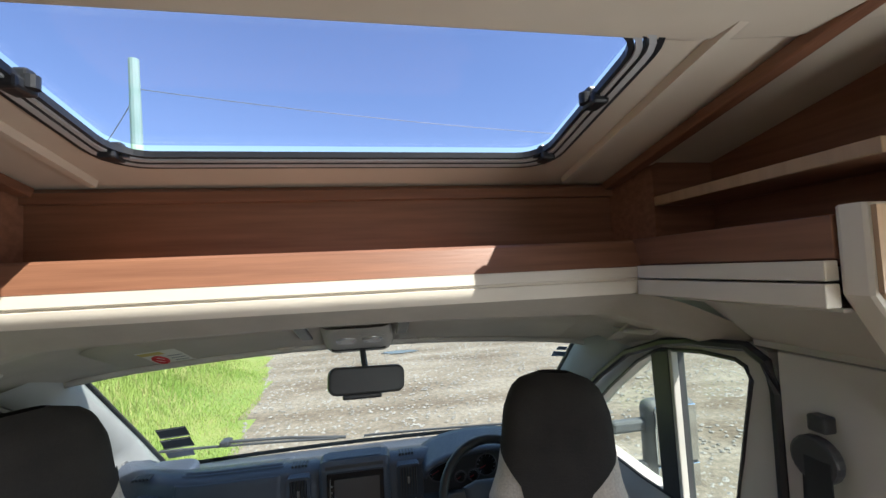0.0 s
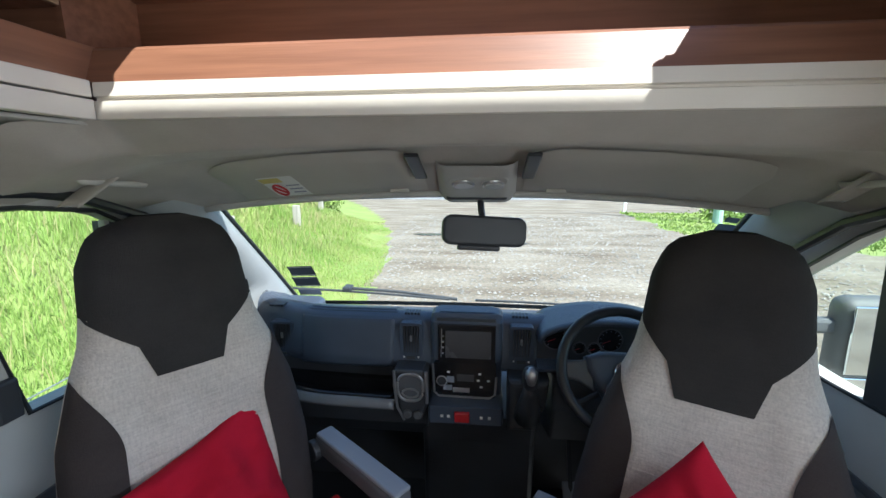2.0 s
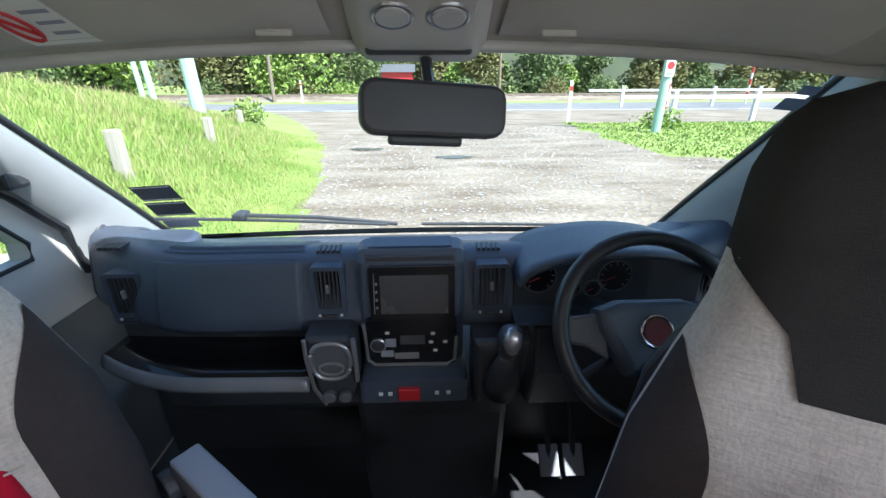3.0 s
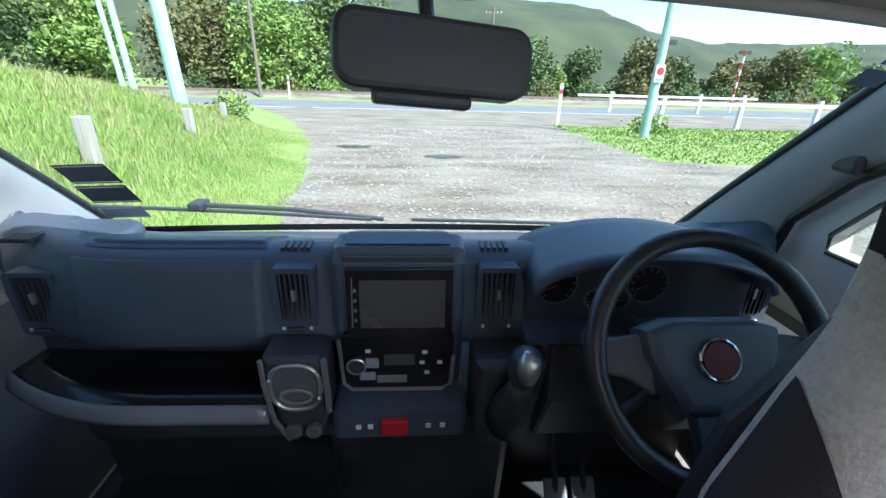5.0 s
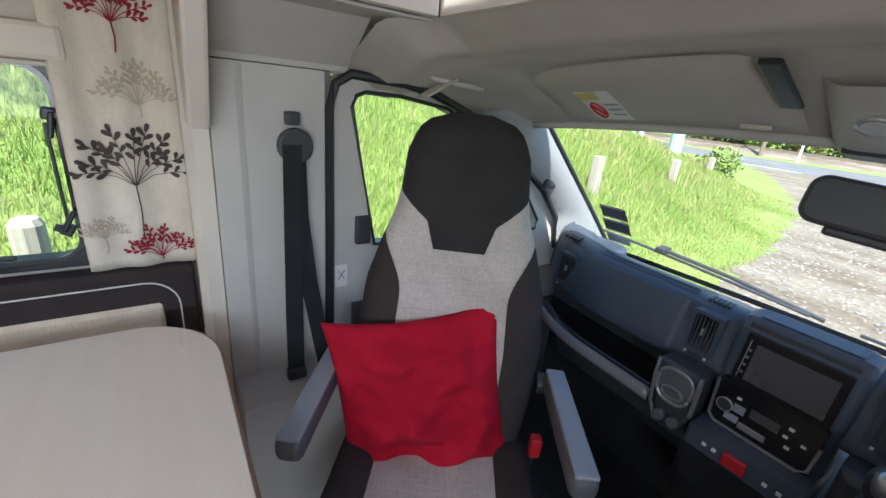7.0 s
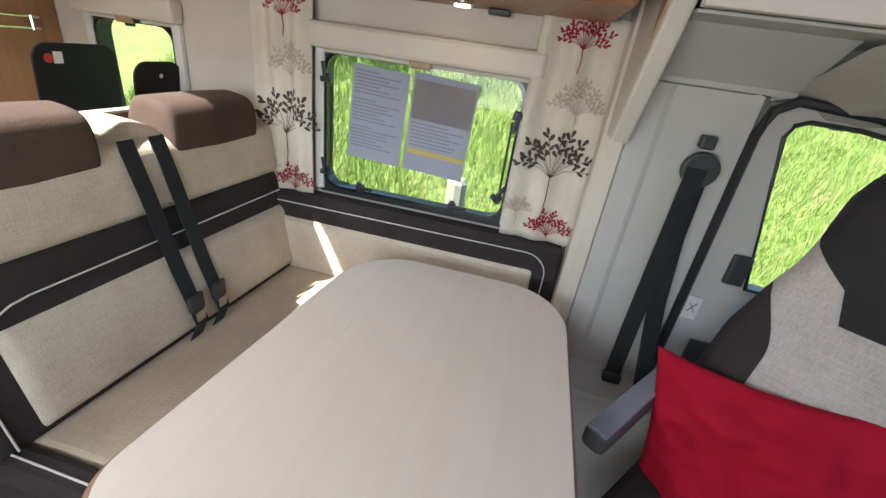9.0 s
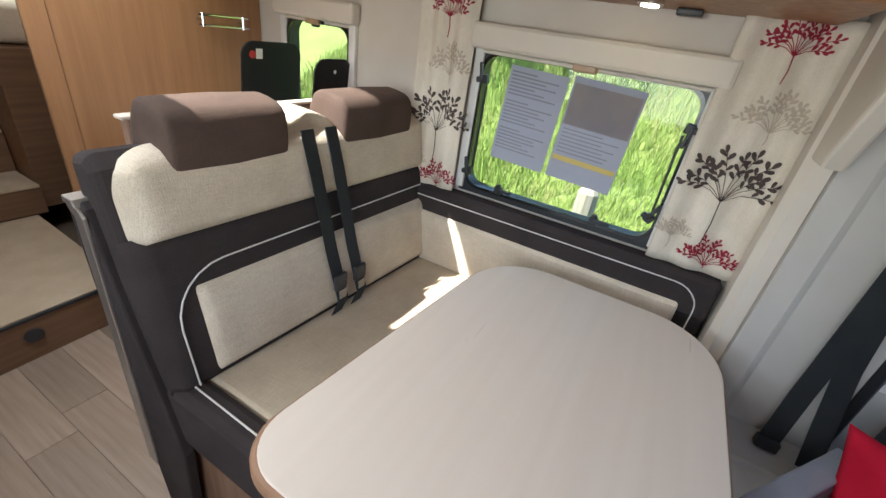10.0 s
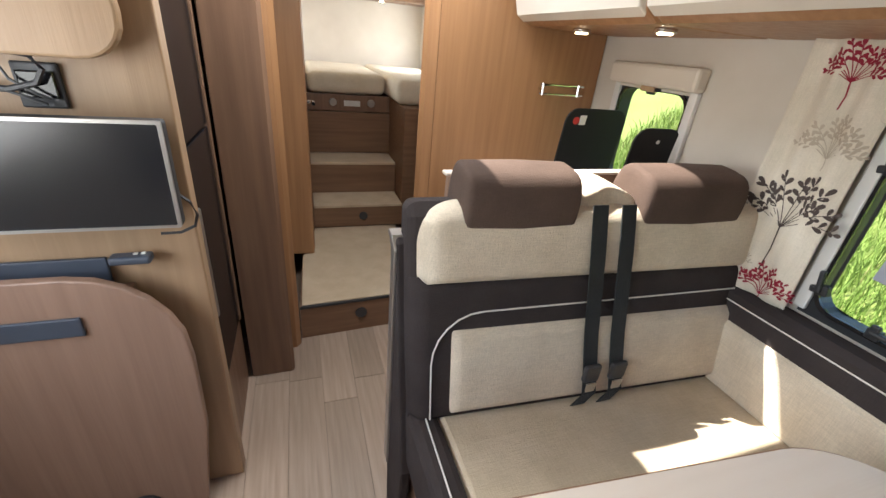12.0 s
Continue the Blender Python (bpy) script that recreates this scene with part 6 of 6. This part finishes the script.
# ---- cab seats, turned towards the living space ----
def cab_seat(at, pillow_at, seed, arm, label, lean=0.20, slim=1.0):
    """A captain chair in its own frame: it faces +y, its back stands at y = 0."""
    s = thing("captain_chair", label, "chair", at=at, group="swivel cab seats")
    def by(z):
        return -0.02 - (z - 0.55) * lean
    def half(z):
        ks = ((0.42, 0.235), (0.55, 0.255), (0.70, 0.262), (0.85, 0.248), (0.97, 0.212), (1.04, 0.185), (1.10, 0.174), (1.20, 0.166), (1.26, 0.142), (1.295, 0.10), (1.305, 0.05))
        for (a, ha), (b, hb) in zip(ks, ks[1:]):
            if z <= b:
                return (ha + (hb - ha) * max(0, (z - a)) / (b - a)) * (1 + (slim - 1) * min(1, max(0, (z - 0.6) / 0.4)))
        return 0.05
    def surf(u, z, front=True, off=0.0):
        """A point on the padded back; u from -1 to 1 across it."""
        h = half(z)
        rim = math.sqrt(max(0.0, 1 - abs(u) ** 3.2))
        bol = 0.035 * max(0, abs(u) - 0.45) / 0.55 * (1 if z < 1.0 else 0.2)
        th = 0.065 if z < 1.24 else 0.065 * max(0.15, 1 - ((z - 1.24) / 0.08) ** 2)
        y = by(z) + (th * rim + bol * rim if front else -th * 0.9 * rim)
        return Vector((u * h, y + off, z))
    def skin(name, m, u0, u1, z0, z1, off, nu=16, nz=16, lab=""):
        def f(a, b):
            z = z0(a) + b * (z1(a) - z0(a)) if callable(z0) else z0 + b * (z1 - z0)
            lo, hi = (u0(z), u1(z)) if callable(u0) else (u0, u1)
            return surf(lo + a * (hi - lo), z, True, off)
        return part(name, sheet(f, nu, nz), m, s, lab, smooth=True)
    bm = sheet(lambda a, b: surf(-1 + 2 * a, 0.42 + 0.885 * b), 30, 44)
    sheet(lambda a, b: surf(-1 + 2 * a, 0.42 + 0.885 * b, False), 30, 44, bm=bm)
    for f in bm.faces:
        f.material_index = 1 if f.calc_center_median().z > 1.10 else 0
    part("backrest", bm, [LINEN, BLACKCLOTH], s, "light linen backrest with a black head end", smooth=True)
    # dark head section with a trapezoid tongue
    def edge(z):
        if z > 1.10:
            return 0.985
        if z > 1.035:
            k = 0.090 / half(1.035)
            return k + (0.985 - k) * (z - 1.035) / 0.065
        return (0.068 + (z - 0.965) / 0.07 * 0.022) / half(z)
    skin("head_pad", BLACKCLOTH, lambda z: -edge(z), lambda z: edge(z), 0.965, 1.125, 0.0045, 20, 16, "black head section")
    for sg in (-1, 1):
        def lo_u(z, sg=sg):
            k = 0.58 if z < 0.84 else 0.58 + 0.415 * ((z - 0.84) / 0.145) ** 1.6
            return sg * min(k, 0.998)
        skin("bolster", DARKCLOTH, lo_u, lambda z, sg=sg: sg * 0.999, 0.425, 0.985, 0.0045, 10, 30, "dark side bolster")
    part("seam", tube([surf(-0.54 + 1.08 * i / 10, 0.80, True, 0.002) for i in range(11)], 0.002, 5), LINEN, s)
    # back shell and seat pan
    part("back_shell", prism([(-0.22, 0.45), (0.22, 0.45), (0.24, 0.7), (0.22, 0.9), (0.14, 1.1), (-0.14, 1.1), (-0.22, 0.9), (-0.24, 0.7)], by(0.8) - 0.085, by(0.8) - 0.055, "y", bev=0.01), BLACK, s)
    part("seat_cushion", puff(0.46, 0.46, 0.17, power=5, m=pose(0, 0.21, 0.365, 4)), LINEN, s, "light linen seat cushion", smooth=True)
    for sg in (-1, 1):
        part("seat_bolster", puff(0.12, 0.46, 0.19, power=4, m=pose(sg * 0.205, 0.21, 0.375, 4)), DARKCLOTH, s, smooth=True)
    part("seat_front", puff(0.42, 0.10, 0.15, power=4, m=pose(0, 0.41, 0.365, 4)), DARKCLOTH, s, smooth=True)
    part("base_box", box((-0.20, 0.02, 0.026), (0.20, 0.44, 0.30), 0.02), BLACK, s)
    for sg in (-1, 1):
        a = part("armrest", box((sg * 0.31 - 0.030, -0.03, 0.585), (sg * 0.31 + 0.030, arm, 0.645), 0.018, 3), ARMGREY, s, "grey padded armrest", smooth=True)
        part("armrest_top", box((sg * 0.31 - 0.026, -0.02, 0.640), (sg * 0.31 + 0.026, arm - 0.005, 0.652), 0.005), ARMTOP, a)
        part("armrest_hinge", disc((sg * 0.275 - 0.012, -0.02, 0.60), 0.03, 0.024, "x", bev=0.004), BLACK, a)
    part("belt_stalk", tube([(-0.26, 0.08, 0.38), (-0.265, 0.10, 0.46)], 0.010, 6), BLACK, s)
    part("buckle", box((-0.28, 0.085, 0.455), (-0.25, 0.115, 0.515), 0.005), HAZRED, s, "red buckle button")
    c = thing("red_cushion", "red satin scatter cushion leaning on the cab seat", "cushion", group="red cushions")
    part("pillow", puff(0.475, 0.545, 0.15, n=56, power=2.0, crease=0.055, seed=seed, m=pillow_at), RED, c, smooth=True)
    return s


cab_seat(pose(-0.575, 3.095, 0, 0, 0, 180 + 53), pose(-0.546, 3.012, 0.544, 104, 0, 180 + 62) @ pose(0, 0, 0, 0, 0, -10), 4, 0.34, "linen and black passenger seat swivelled to face the dinette")
cab_seat(pose(0.494, 3.047, -0.035, 0, 0, 180 - 28), pose(0.42, 2.95, 0.565, 104, 0, 180 - 26) @ pose(0, 0, 0, 0, 0, 43), 9, 0.26, "linen and black driver seat swivelled to face the rear", lean=0.29, slim=0.90)


# ---- outdoors ----
def bank(x, y):
    """Height of the ground: a level gravel yard with a grass bank beside the passenger side."""
    edge = -1.75 - 0.10 * max(0, y - 8) - 0.012 * max(0, y - 8) ** 2 if y > 0 else -1.75
    edge = max(edge, -30)
    d = edge - x
    z = -0.62
    if d > 0:
        k = min(1, d / 6.0)
        z += (2.05 * k * k * (3 - 2 * k)) * (1 if y < 9 else max(0.12, 1 - (y - 9) / 20))
    return z


def zone(x, y):
    edge = -1.75 - 0.10 * max(0, y - 8) - 0.012 * max(0, y - 8) ** 2 if y > 0 else -1.75
    wob = 0.15 * noise.noise((x * 0.8, y * 0.8, 0))
    if 30 < y < 39 and x > -40:
        return 2
    if x < edge + wob and y < 30:
        return 1
    if y >= 39:
        return 1
    if x > 6.2 + wob * 2 and 12.6 + (x - 10) * -0.25 + wob * 3 < y < 22 + wob:
        return 1
    if x > 30 or y < -40 or x < -60:
        return 1
    return 0


xs = [-900, -400, -200, -120, -80, -60, -45, -36, -30, -26, -22, -19, -17, -15, -13.5] + [-12 + 0.3 * i for i in range(75)] + [10.6 + 0.9 * i for i in range(22)] + [32, 36, 42, 50, 65, 90, 150, 300, 900]
ys = [-900, -300, -120, -70, -40, -25, -15, -10] + [-7 + 0.35 * i for i in range(96)] + [26.8 + 0.8 * i for i in range(18)] + [42, 46, 52, 60, 75, 100, 150, 250, 450, 900]
bm = bmesh.new()
grid = [[bm.verts.new((x, y, bank(x, y) + (0.02 * noise.noise((x * 0.6, y * 0.6, 1)) if abs(x) < 30 and abs(y) < 40 else 0))) for y in ys] for x in xs]
for i in range(len(xs) - 1):
    for j in range(len(ys) - 1):
        f = bm.faces.new((grid[i][j], grid[i + 1][j], grid[i + 1][j + 1], grid[i][j + 1]))
        f.material_index = zone((xs[i] + xs[i + 1]) / 2, (ys[j] + ys[j + 1]) / 2)
ground = emit("ground", bm, [GRAVEL, GRASSG, ASPHALT], smooth=True)
tagged(ground, "gravel yard with a grass bank and an asphalt road beyond", "ground", kind="structure")
line = emit("road_line", box((-60, 30.6, -0.617), (80, 30.75, -0.612)), WHITEPAINT)
tagged(line, "white painted road edge line", "road marking", kind="structure")
for i, (x, y, w, h) in enumerate(((0.75, 13.5, 0.50, 0.22), (-1.7, 14.9, 0.48, 0.20))):
    rnd = random.Random(i)
    pts = [(x + w * math.cos(a * 0.3) * rnd.uniform(0.75, 1.1), y + h * math.sin(a * 0.3) * rnd.uniform(0.75, 1.1)) for a in range(21)]
    pu = emit("puddle", prism(pts, -0.606, -0.594, "z"), WATER)
    tagged(pu, "shallow puddle in the gravel", "puddle", kind="structure")


# loose stones on the gravel near the van
def stones():
    rnd = random.Random(4)
    verts, faces = [], []
    for _ in range(16000):
        y = 4.6 + 16 * rnd.random() ** 1.6 if rnd.random() < 0.75 else rnd.uniform(-2, 6)
        x = rnd.uniform(-3, 8) if y > 4.6 else rnd.uniform(1.6, 7)
        if zone(x, y) != 0:
            continue
        r = rnd.uniform(0.010, 0.035) * (1 + 0.04 * max(0, y - 6))
        z = bank(x, y) + r * 0.2
        k = len(verts)
        a = rnd.random() * 6.28
        for q in range(4):
            verts.append((x + r * rnd.uniform(0.7, 1.3) * math.cos(a + q * 1.57), y + r * rnd.uniform(0.7, 1.3) * math.sin(a + q * 1.57), z))
        verts.append((x + r * 0.2, y, z + r * rnd.uniform(0.3, 0.7)))
        faces += [(k, k + 1, k + 4), (k + 1, k + 2, k + 4), (k + 2, k + 3, k + 4), (k + 3, k, k + 4)]
    me = bpy.data.meshes.new("loose_gravel")
    me.from_pydata(verts, [], faces)
    me.materials.append(STONE)
    tagged(new("loose_gravel", me), "loose pale stones scattered over the yard", "gravel", kind="stuff")


STONE = mat("pale_stone", (0.30, 0.285, 0.26), (0.17, 0.155, 0.135), rough=0.9, scale=2.5, bump=0.2, fine=30)
stones()


def grass(name, n, region, h0, h1, m, seed, label, wd=0.0034):
    rnd = random.Random(seed)
    verts, faces = [], []
    x0, x1, y0, y1, power = region
    for _ in range(n):
        x = x1 - (x1 - x0) * rnd.random() ** power
        y = rnd.uniform(y0, y1)
        if zone(x, y) != 1:
            continue
        near = math.hypot(x, y - 2.5)
        rim = -1.75 - 0.10 * max(0, y - 8) - 0.012 * max(0, y - 8) ** 2 if y > 0 else -1.75
        mown = min(1.0, 0.22 + 0.5 * max(0.0, rim - x - 0.5)) if x < 0 else 1.0
        h = mown * rnd.uniform(h0, h1) * (0.7 + 0.6 * noise.noise((x * 0.7, y * 0.7, seed)) ** 2 * 2)
        w = wd * (1 + near * 0.10)
        a = rnd.random() * 6.28
        la, lb = rnd.uniform(-0.5, 0.5) * h, rnd.uniform(-0.5, 0.5) * h
        z = bank(x, y) - 0.02
        k = len(verts)
        c, s = math.cos(a) * w, math.sin(a) * w
        verts += [(x - c, y - s, z), (x + c, y + s, z), (x + c * 0.7 + la * 0.35, y + s * 0.7 + lb * 0.35, z + h * 0.6), (x - c * 0.7 + la * 0.35, y - s * 0.7 + lb * 0.35, z + h * 0.6), (x + la, y + lb, z + h)]
        faces += [(k, k + 1, k + 2, k + 3), (k + 3, k + 2, k + 4)]
    me = bpy.data.meshes.new(name)
    me.from_pydata(verts, [], faces)
    me.materials.append(m)
    tagged(new(name, me), label, "grass", kind="stuff")


grass("tall_grass", 230000, (-9.0, -1.6, -3.0, 18.0, 1.5), 0.10, 0.30, BLADE, 1, "tall fresh green grass on the bank")
grass("dry_grass", 12000, (-9.0, -2.0, -3.0, 18.0, 1.2), 0.22, 0.50, STRAW, 2, "dry straw-coloured grass stalks")
grass("short_grass", 24000, (6.0, 22.0, 9.0, 24.0, 1.0), 0.05, 0.14, BLADE, 3, "short mown green grass by the road", 0.012)


# fence along the bank
for y, h, x in ((1.94, 1.56, -2.33), (5.2, 1.0, -2.6), (-1.2, 1.1, -2.4)):
    fp = thing("fence_post", "weathered grey wooden fence post", "post", group="fence posts")
    part("post", tube([(x, y, bank(x, y) - 0.1), (x, y, bank(x, y) + h * 0.75), (x, y, bank(x, y) + h * 0.75 + 0.03)], [0.07, 0.066, 0.05], 10), POSTWOOD, fp)
for dz in (0.35, 0.70):
    wi = thing("fence_wire", "thin galvanised fence wire", "wire", group="fence wires")
    part("wire", tube([(-2.40, -6, bank(-2.4, -6) + dz), (-2.36, 1.95, bank(-2.36, 2) + dz), (-2.5, 5.2, bank(-2.5, 5.2) + dz)], 0.005, 5), STEEL, wi)
for x, y, w, h in ((-4.05, 8.45, 0.15, 0.50), (-4.7, 12.2, 0.15, 0.42), (-6.0, 16.9, 0.15, 0.40)):
    mp_ = thing("marker_post", "short pale square marker post in the grass", "post", group="marker posts")
    part("post", box((x - w / 2, y - w / 2, bank(x, y) - 0.1), (x + w / 2, y + w / 2, bank(x, y) + h + 0.15), 0.015), POSTWOOD, mp_)


def utility_pole(x, y, h, r, m, label, lean=0.0, arm=True, group="utility poles"):
    p = thing("utility_pole", label, "pole", group=group)
    z = bank(x, y)
    part("pole", tube([(x, y, z - 0.3), (x + lean * h / 2, y, z + h / 2), (x + lean * h, y, z + h)], [r, r * 0.86, r * 0.72], 12), m, p)
    if arm:
        a = part("crossarm", box((x + lean * h - 0.9, y - 0.06, z + h - 0.6), (x + lean * h + 0.9, y + 0.06, z + h - 0.48), 0.01), m, p)
        for dx in (-0.8, -0.4, 0.4, 0.8):
            part("insulator", tube([(x + lean * h + dx, y, z + h - 0.48), (x + lean * h + dx, y, z + h - 0.34)], 0.035, 8), WHITE, a)
    return p


utility_pole(-7.3, 17.0, 8.9, 0.22, GREENPAINT, "pale green painted concrete utility pole", -0.03, False)
utility_pole(-13.5, 25.0, 8.5, 0.16, GREENPAINT, "pale green painted utility pole further off", -0.04, False)
utility_pole(-16.5, 29.0, 8.5, 0.15, GREENPAINT, "pale green painted utility pole by the trees", -0.05, False)
utility_pole(-13.5, 42.0, 9, 0.16, POLEWOOD, "brown wooden utility pole across the road", 0.0)
utility_pole(8.2, 52.0, 9, 0.16, POLEWOOD, "brown wooden utility pole beyond the railway", 0.0)
pr = utility_pole(8.6, 18.4, 8.0, 0.17, GREENPAINT, "pale green pole with a round red and white sign", 0.015, False)
sgn = part("sign", box((8.45, 18.20, 1.32), (8.79, 18.215, 1.90), 0.02), WHITE, pr, "white sign with a red ring")
part("sign_disc", disc((8.62, 18.19, 1.68), 0.13, 0.008, "y"), BANDRED, sgn)
part("sign_text", box((8.50, 18.19, 1.38), (8.74, 18.198, 1.44)), PAPERINK, sgn)
for x, y in ((-10.6, 40.5), (6.6, 22.5)):
    po = thing("road_marker", "slim white road marker post", "post", group="road markers")
    part("post", box((x - 0.07, y - 0.03, -0.7), (x + 0.07, y + 0.03, 1.2), 0.01), WHITEPAINT, po)
    part("band", box((x - 0.072, y - 0.034, 0.75), (x + 0.072, y - 0.031, 0.95)), BANDRED, po)
for x, y, h in ((12.5, 25.0, 4.0), (25.0, 36.0, 4.5)):
    po = thing("crossing_signal", "red and white striped crossing signal pole", "signal", group="crossing signals")
    for k in range(10):
        part("stripe", tube([(x, y, -0.62 + k * h / 10), (x, y, -0.62 + (k + 1) * h / 10)], 0.07, 10), BANDRED if k % 2 else WHITEPAINT, po)
    part("lamp_board", box((x - 0.5, y - 0.02, h - 0.9), (x + 0.5, y + 0.02, h - 0.65), 0.01), BLACK, po)
# white rail fence by the crossing
for y0, x0, x1, n in ((22.5, 11.5, 27.0, 5), (33.5, 14.0, 24.0, 4)):
    rf = thing("rail_fence", "white painted rail fence by the road crossing", "fence", group="rail fences")
    for k in range(n):
        x = x0 + (x1 - x0) * k / (n - 1)
        part("post", box((x - 0.09, y0 - 0.09, -0.7), (x + 0.09, y0 + 0.09, 0.72), 0.01), WHITEPAINT, rf)
    part("rail", box((x0 - 2.5, y0 - 0.12, 0.40), (x1 + 1, y0 - 0.092, 0.55), 0.006), WHITEPAINT, rf)
rail = thing("railway", "rusty railway track on a low bed across the road", "railway")
part("track_bed", prism([(42.0, -0.62), (43.0, -0.25), (46.0, -0.25), (47.0, -0.62)], -60, 70, "x"), GRAVEL, rail)
for y in (43.8, 45.2):
    part("rail", box((-60, y - 0.04, -0.20), (70, y + 0.04, -0.06)), POLEWOOD, rail)
for k in range(60):
    part("sleeper", box((-30 + k, 43.2, -0.26), (-29.75 + k, 45.8, -0.20)), POLEWOOD, rail)
hut = thing("shed", "small red shed beyond the railway", "shed")
part("wall", box((-5.2, 55, -0.6), (-1.6, 58, 2.0)), BANDRED, hut)
part("roof", prism([(54.7, 2.0), (56.5, 2.9), (58.3, 2.0)], -5.5, -1.3, "x"), ARMGREY, hut)


# power lines overhead
for k, (a, b, sag) in enumerate((((-7.55, 17.0, 8.1), (8.72, 18.4, 7.2), 0.15), ((-7.5, 17.0, 7.9), (-13.84, 25.0, 7.5), 0.2))):
    pw = thing("power_line", "thin overhead power line", "cable", group="power lines")
    pts = [Vector(a).lerp(Vector(b), t / 12) - Vector((0, 0, sag * 4 * (t / 12) * (1 - t / 12))) for t in range(13)]
    part("wire", tube(pts, 0.016, 5), STEEL, pw)


# ---- trees, bushes and hills ----
def tree(x, y, h, w, m, seed, label, z0=None, n=700, leaf=0.22, trunk=True, low=0.28):
    rnd = random.Random(seed)
    t = thing("tree" if trunk else "bush", label, "tree" if trunk else "bush", group="trees" if trunk else "bushes")
    z = (bank(x, y) if z0 is None else z0) - 0.1
    if trunk:
        bm = tube([(x, y, z), (x + 0.1, y, z + h * 0.3), (x, y, z + h * 0.75)], [h * 0.028, h * 0.02, h * 0.006], 7)
        for k in range(6):
            a = rnd.random() * 6.28
            zz = z + h * rnd.uniform(0.2, 0.55)
            tube([(x, y, zz), (x + math.cos(a) * w * 0.25, y + math.sin(a) * w * 0.25, zz + h * 0.14), (x + math.cos(a) * w * 0.42, y + math.sin(a) * w * 0.42, zz + h * 0.22)], [h * 0.010, h * 0.007, h * 0.003], 5, bm=bm)
        part("trunk", bm, BARK, t)
    blobs = []
    for _ in range(22):
        a, r = rnd.random() * 6.28, w * 0.36 * math.sqrt(rnd.random())
        q = rnd.random()
        blobs.append((x + r * math.cos(a) * (1.2 - q * 0.7), y + r * math.sin(a) * (1.2 - q * 0.7), z + h * ((low if trunk else 0.1) + (0.9 - low) * q), w * rnd.uniform(0.14, 0.26)))
    verts, faces = [], []
    for _ in range(n):
        bx, by_, bz, br = rnd.choice(blobs)
        d = Vector((rnd.gauss(0, 1), rnd.gauss(0, 1), rnd.gauss(0, 1))).normalized() * br * rnd.uniform(0.55, 1.1)
        c = Vector((bx, by_, bz)) + d
        s = leaf * rnd.uniform(0.5, 1.3)
        u = Vector((rnd.gauss(0, 1), rnd.gauss(0, 1), rnd.gauss(0, 0.7))).normalized()
        v = u.cross(Vector((rnd.gauss(0, 1), rnd.gauss(0, 1), rnd.gauss(0, 1)))).normalized()
        k = len(verts)
        verts += [tuple(c - u * s), tuple(c + v * s * 0.45), tuple(c + u * s), tuple(c - v * s * 0.45)]
        faces.append((k, k + 1, k + 2, k + 3))
    me = bpy.data.meshes.new("crown")
    me.from_pydata(verts, [], faces)
    me.materials.append(m)
    o = new("crown", me)
    o.parent = t
    return t


rt = random.Random(12)
for i in range(60):
    x = -84 + i * 2.7 + rt.uniform(-2, 2)
    y = rt.uniform(50, 66) if x > -28 else rt.uniform(34, 52)
    if -7 < x < 0 and y < 62:
        y = 64
    hh = rt.uniform(8.5, 13.0) if x < -3 else rt.uniform(3.0, 6.5)
    mm_ = rt.choice((LEAF, LEAF, LEAF2, LEAF3))
    tree(x, y, hh, hh * rt.uniform(0.75, 1.0) if x < -3 else hh * rt.uniform(1.0, 1.4), mm_, 100 + i, {"dark_leaf": "dark green leafy roadside tree", "bright_leaf": "bright green leafy roadside tree", "rusty_leaf": "rusty brown-green roadside tree"}[mm_.name], n=5200, leaf=0.26, low=0.08)
for i in range(16):
    x = -34 + i * 5.2 + rt.uniform(-2, 2)
    tree(x, rt.uniform(47.5, 50), rt.uniform(1.2, 2.4), rt.uniform(3, 5), rt.choice((LEAF2, LEAF3, LEAF)), 300 + i, "low scrubby bush beyond the railway", n=1500, leaf=0.16, trunk=False)
for x, y, hh in ((-5.2, -1.5, 4.5), (-6.5, 1.2, 4.0)):
    tree(x, y, hh, 3.2, LEAF2, int(100 * hh), "young leafy tree on the grass bank", n=1400, leaf=0.10)
tree(9.3, 19.6, 0.9, 2.0, LEAF2, 77, "low green weeds round the pole", n=600, leaf=0.10, trunk=False)
tree(-6.3, 18.2, 1.0, 2.2, LEAF2, 78, "low green bush round the pole", n=600, leaf=0.10, trunk=False)

def hill(u, v):
    x = -420 + 900 * u
    y = 130 + 260 * v
    hgt = 38 * math.exp(-((x - 40) / 90) ** 2) + 44 * math.exp(-((x + 150) / 120) ** 2) + 26 * math.exp(-((x - 240) / 130) ** 2)
    return Vector((x, y, -1 + hgt * math.sin(math.pi * v) + 3.0 * noise.noise((x * 0.03, y * 0.03, 2)) + 1.2 * noise.noise((x * 0.11, y * 0.11, 5))))
hb = emit("hill", sheet(hill, 160, 30), HILLMAT, smooth=True)
tagged(hb, "distant green wooded hill", "hill", kind="structure")

# ---- floor planks ----
PM = {}
rp = random.Random(3)
W, L = 0.14, 0.66
for i in range(10):
    x = -0.30 + i * W
    y = -0.2 - rp.random() * L
    while y < 2.7:
        a, b = max(y, 0.36), min(y + L, 2.715)
        if b - a > 0.05 and x < 1.05:
            key = round(b - a, 4)
            me = PM.get(key)
            if me is None:
                bmp = box((0.0008, 0.0008, -0.004), (W - 0.0008, key - 0.0008, 0.0), 0.0006, 1)
                me = bpy.data.meshes.new("plank")
                bmp.to_mesh(me)
                bmp.free()
                me.materials.append(PLANKMAT)
                PM[key] = me
            o = new("plank", me)
            o.parent = floor
            o.location = (x, a, 0)
        y += L
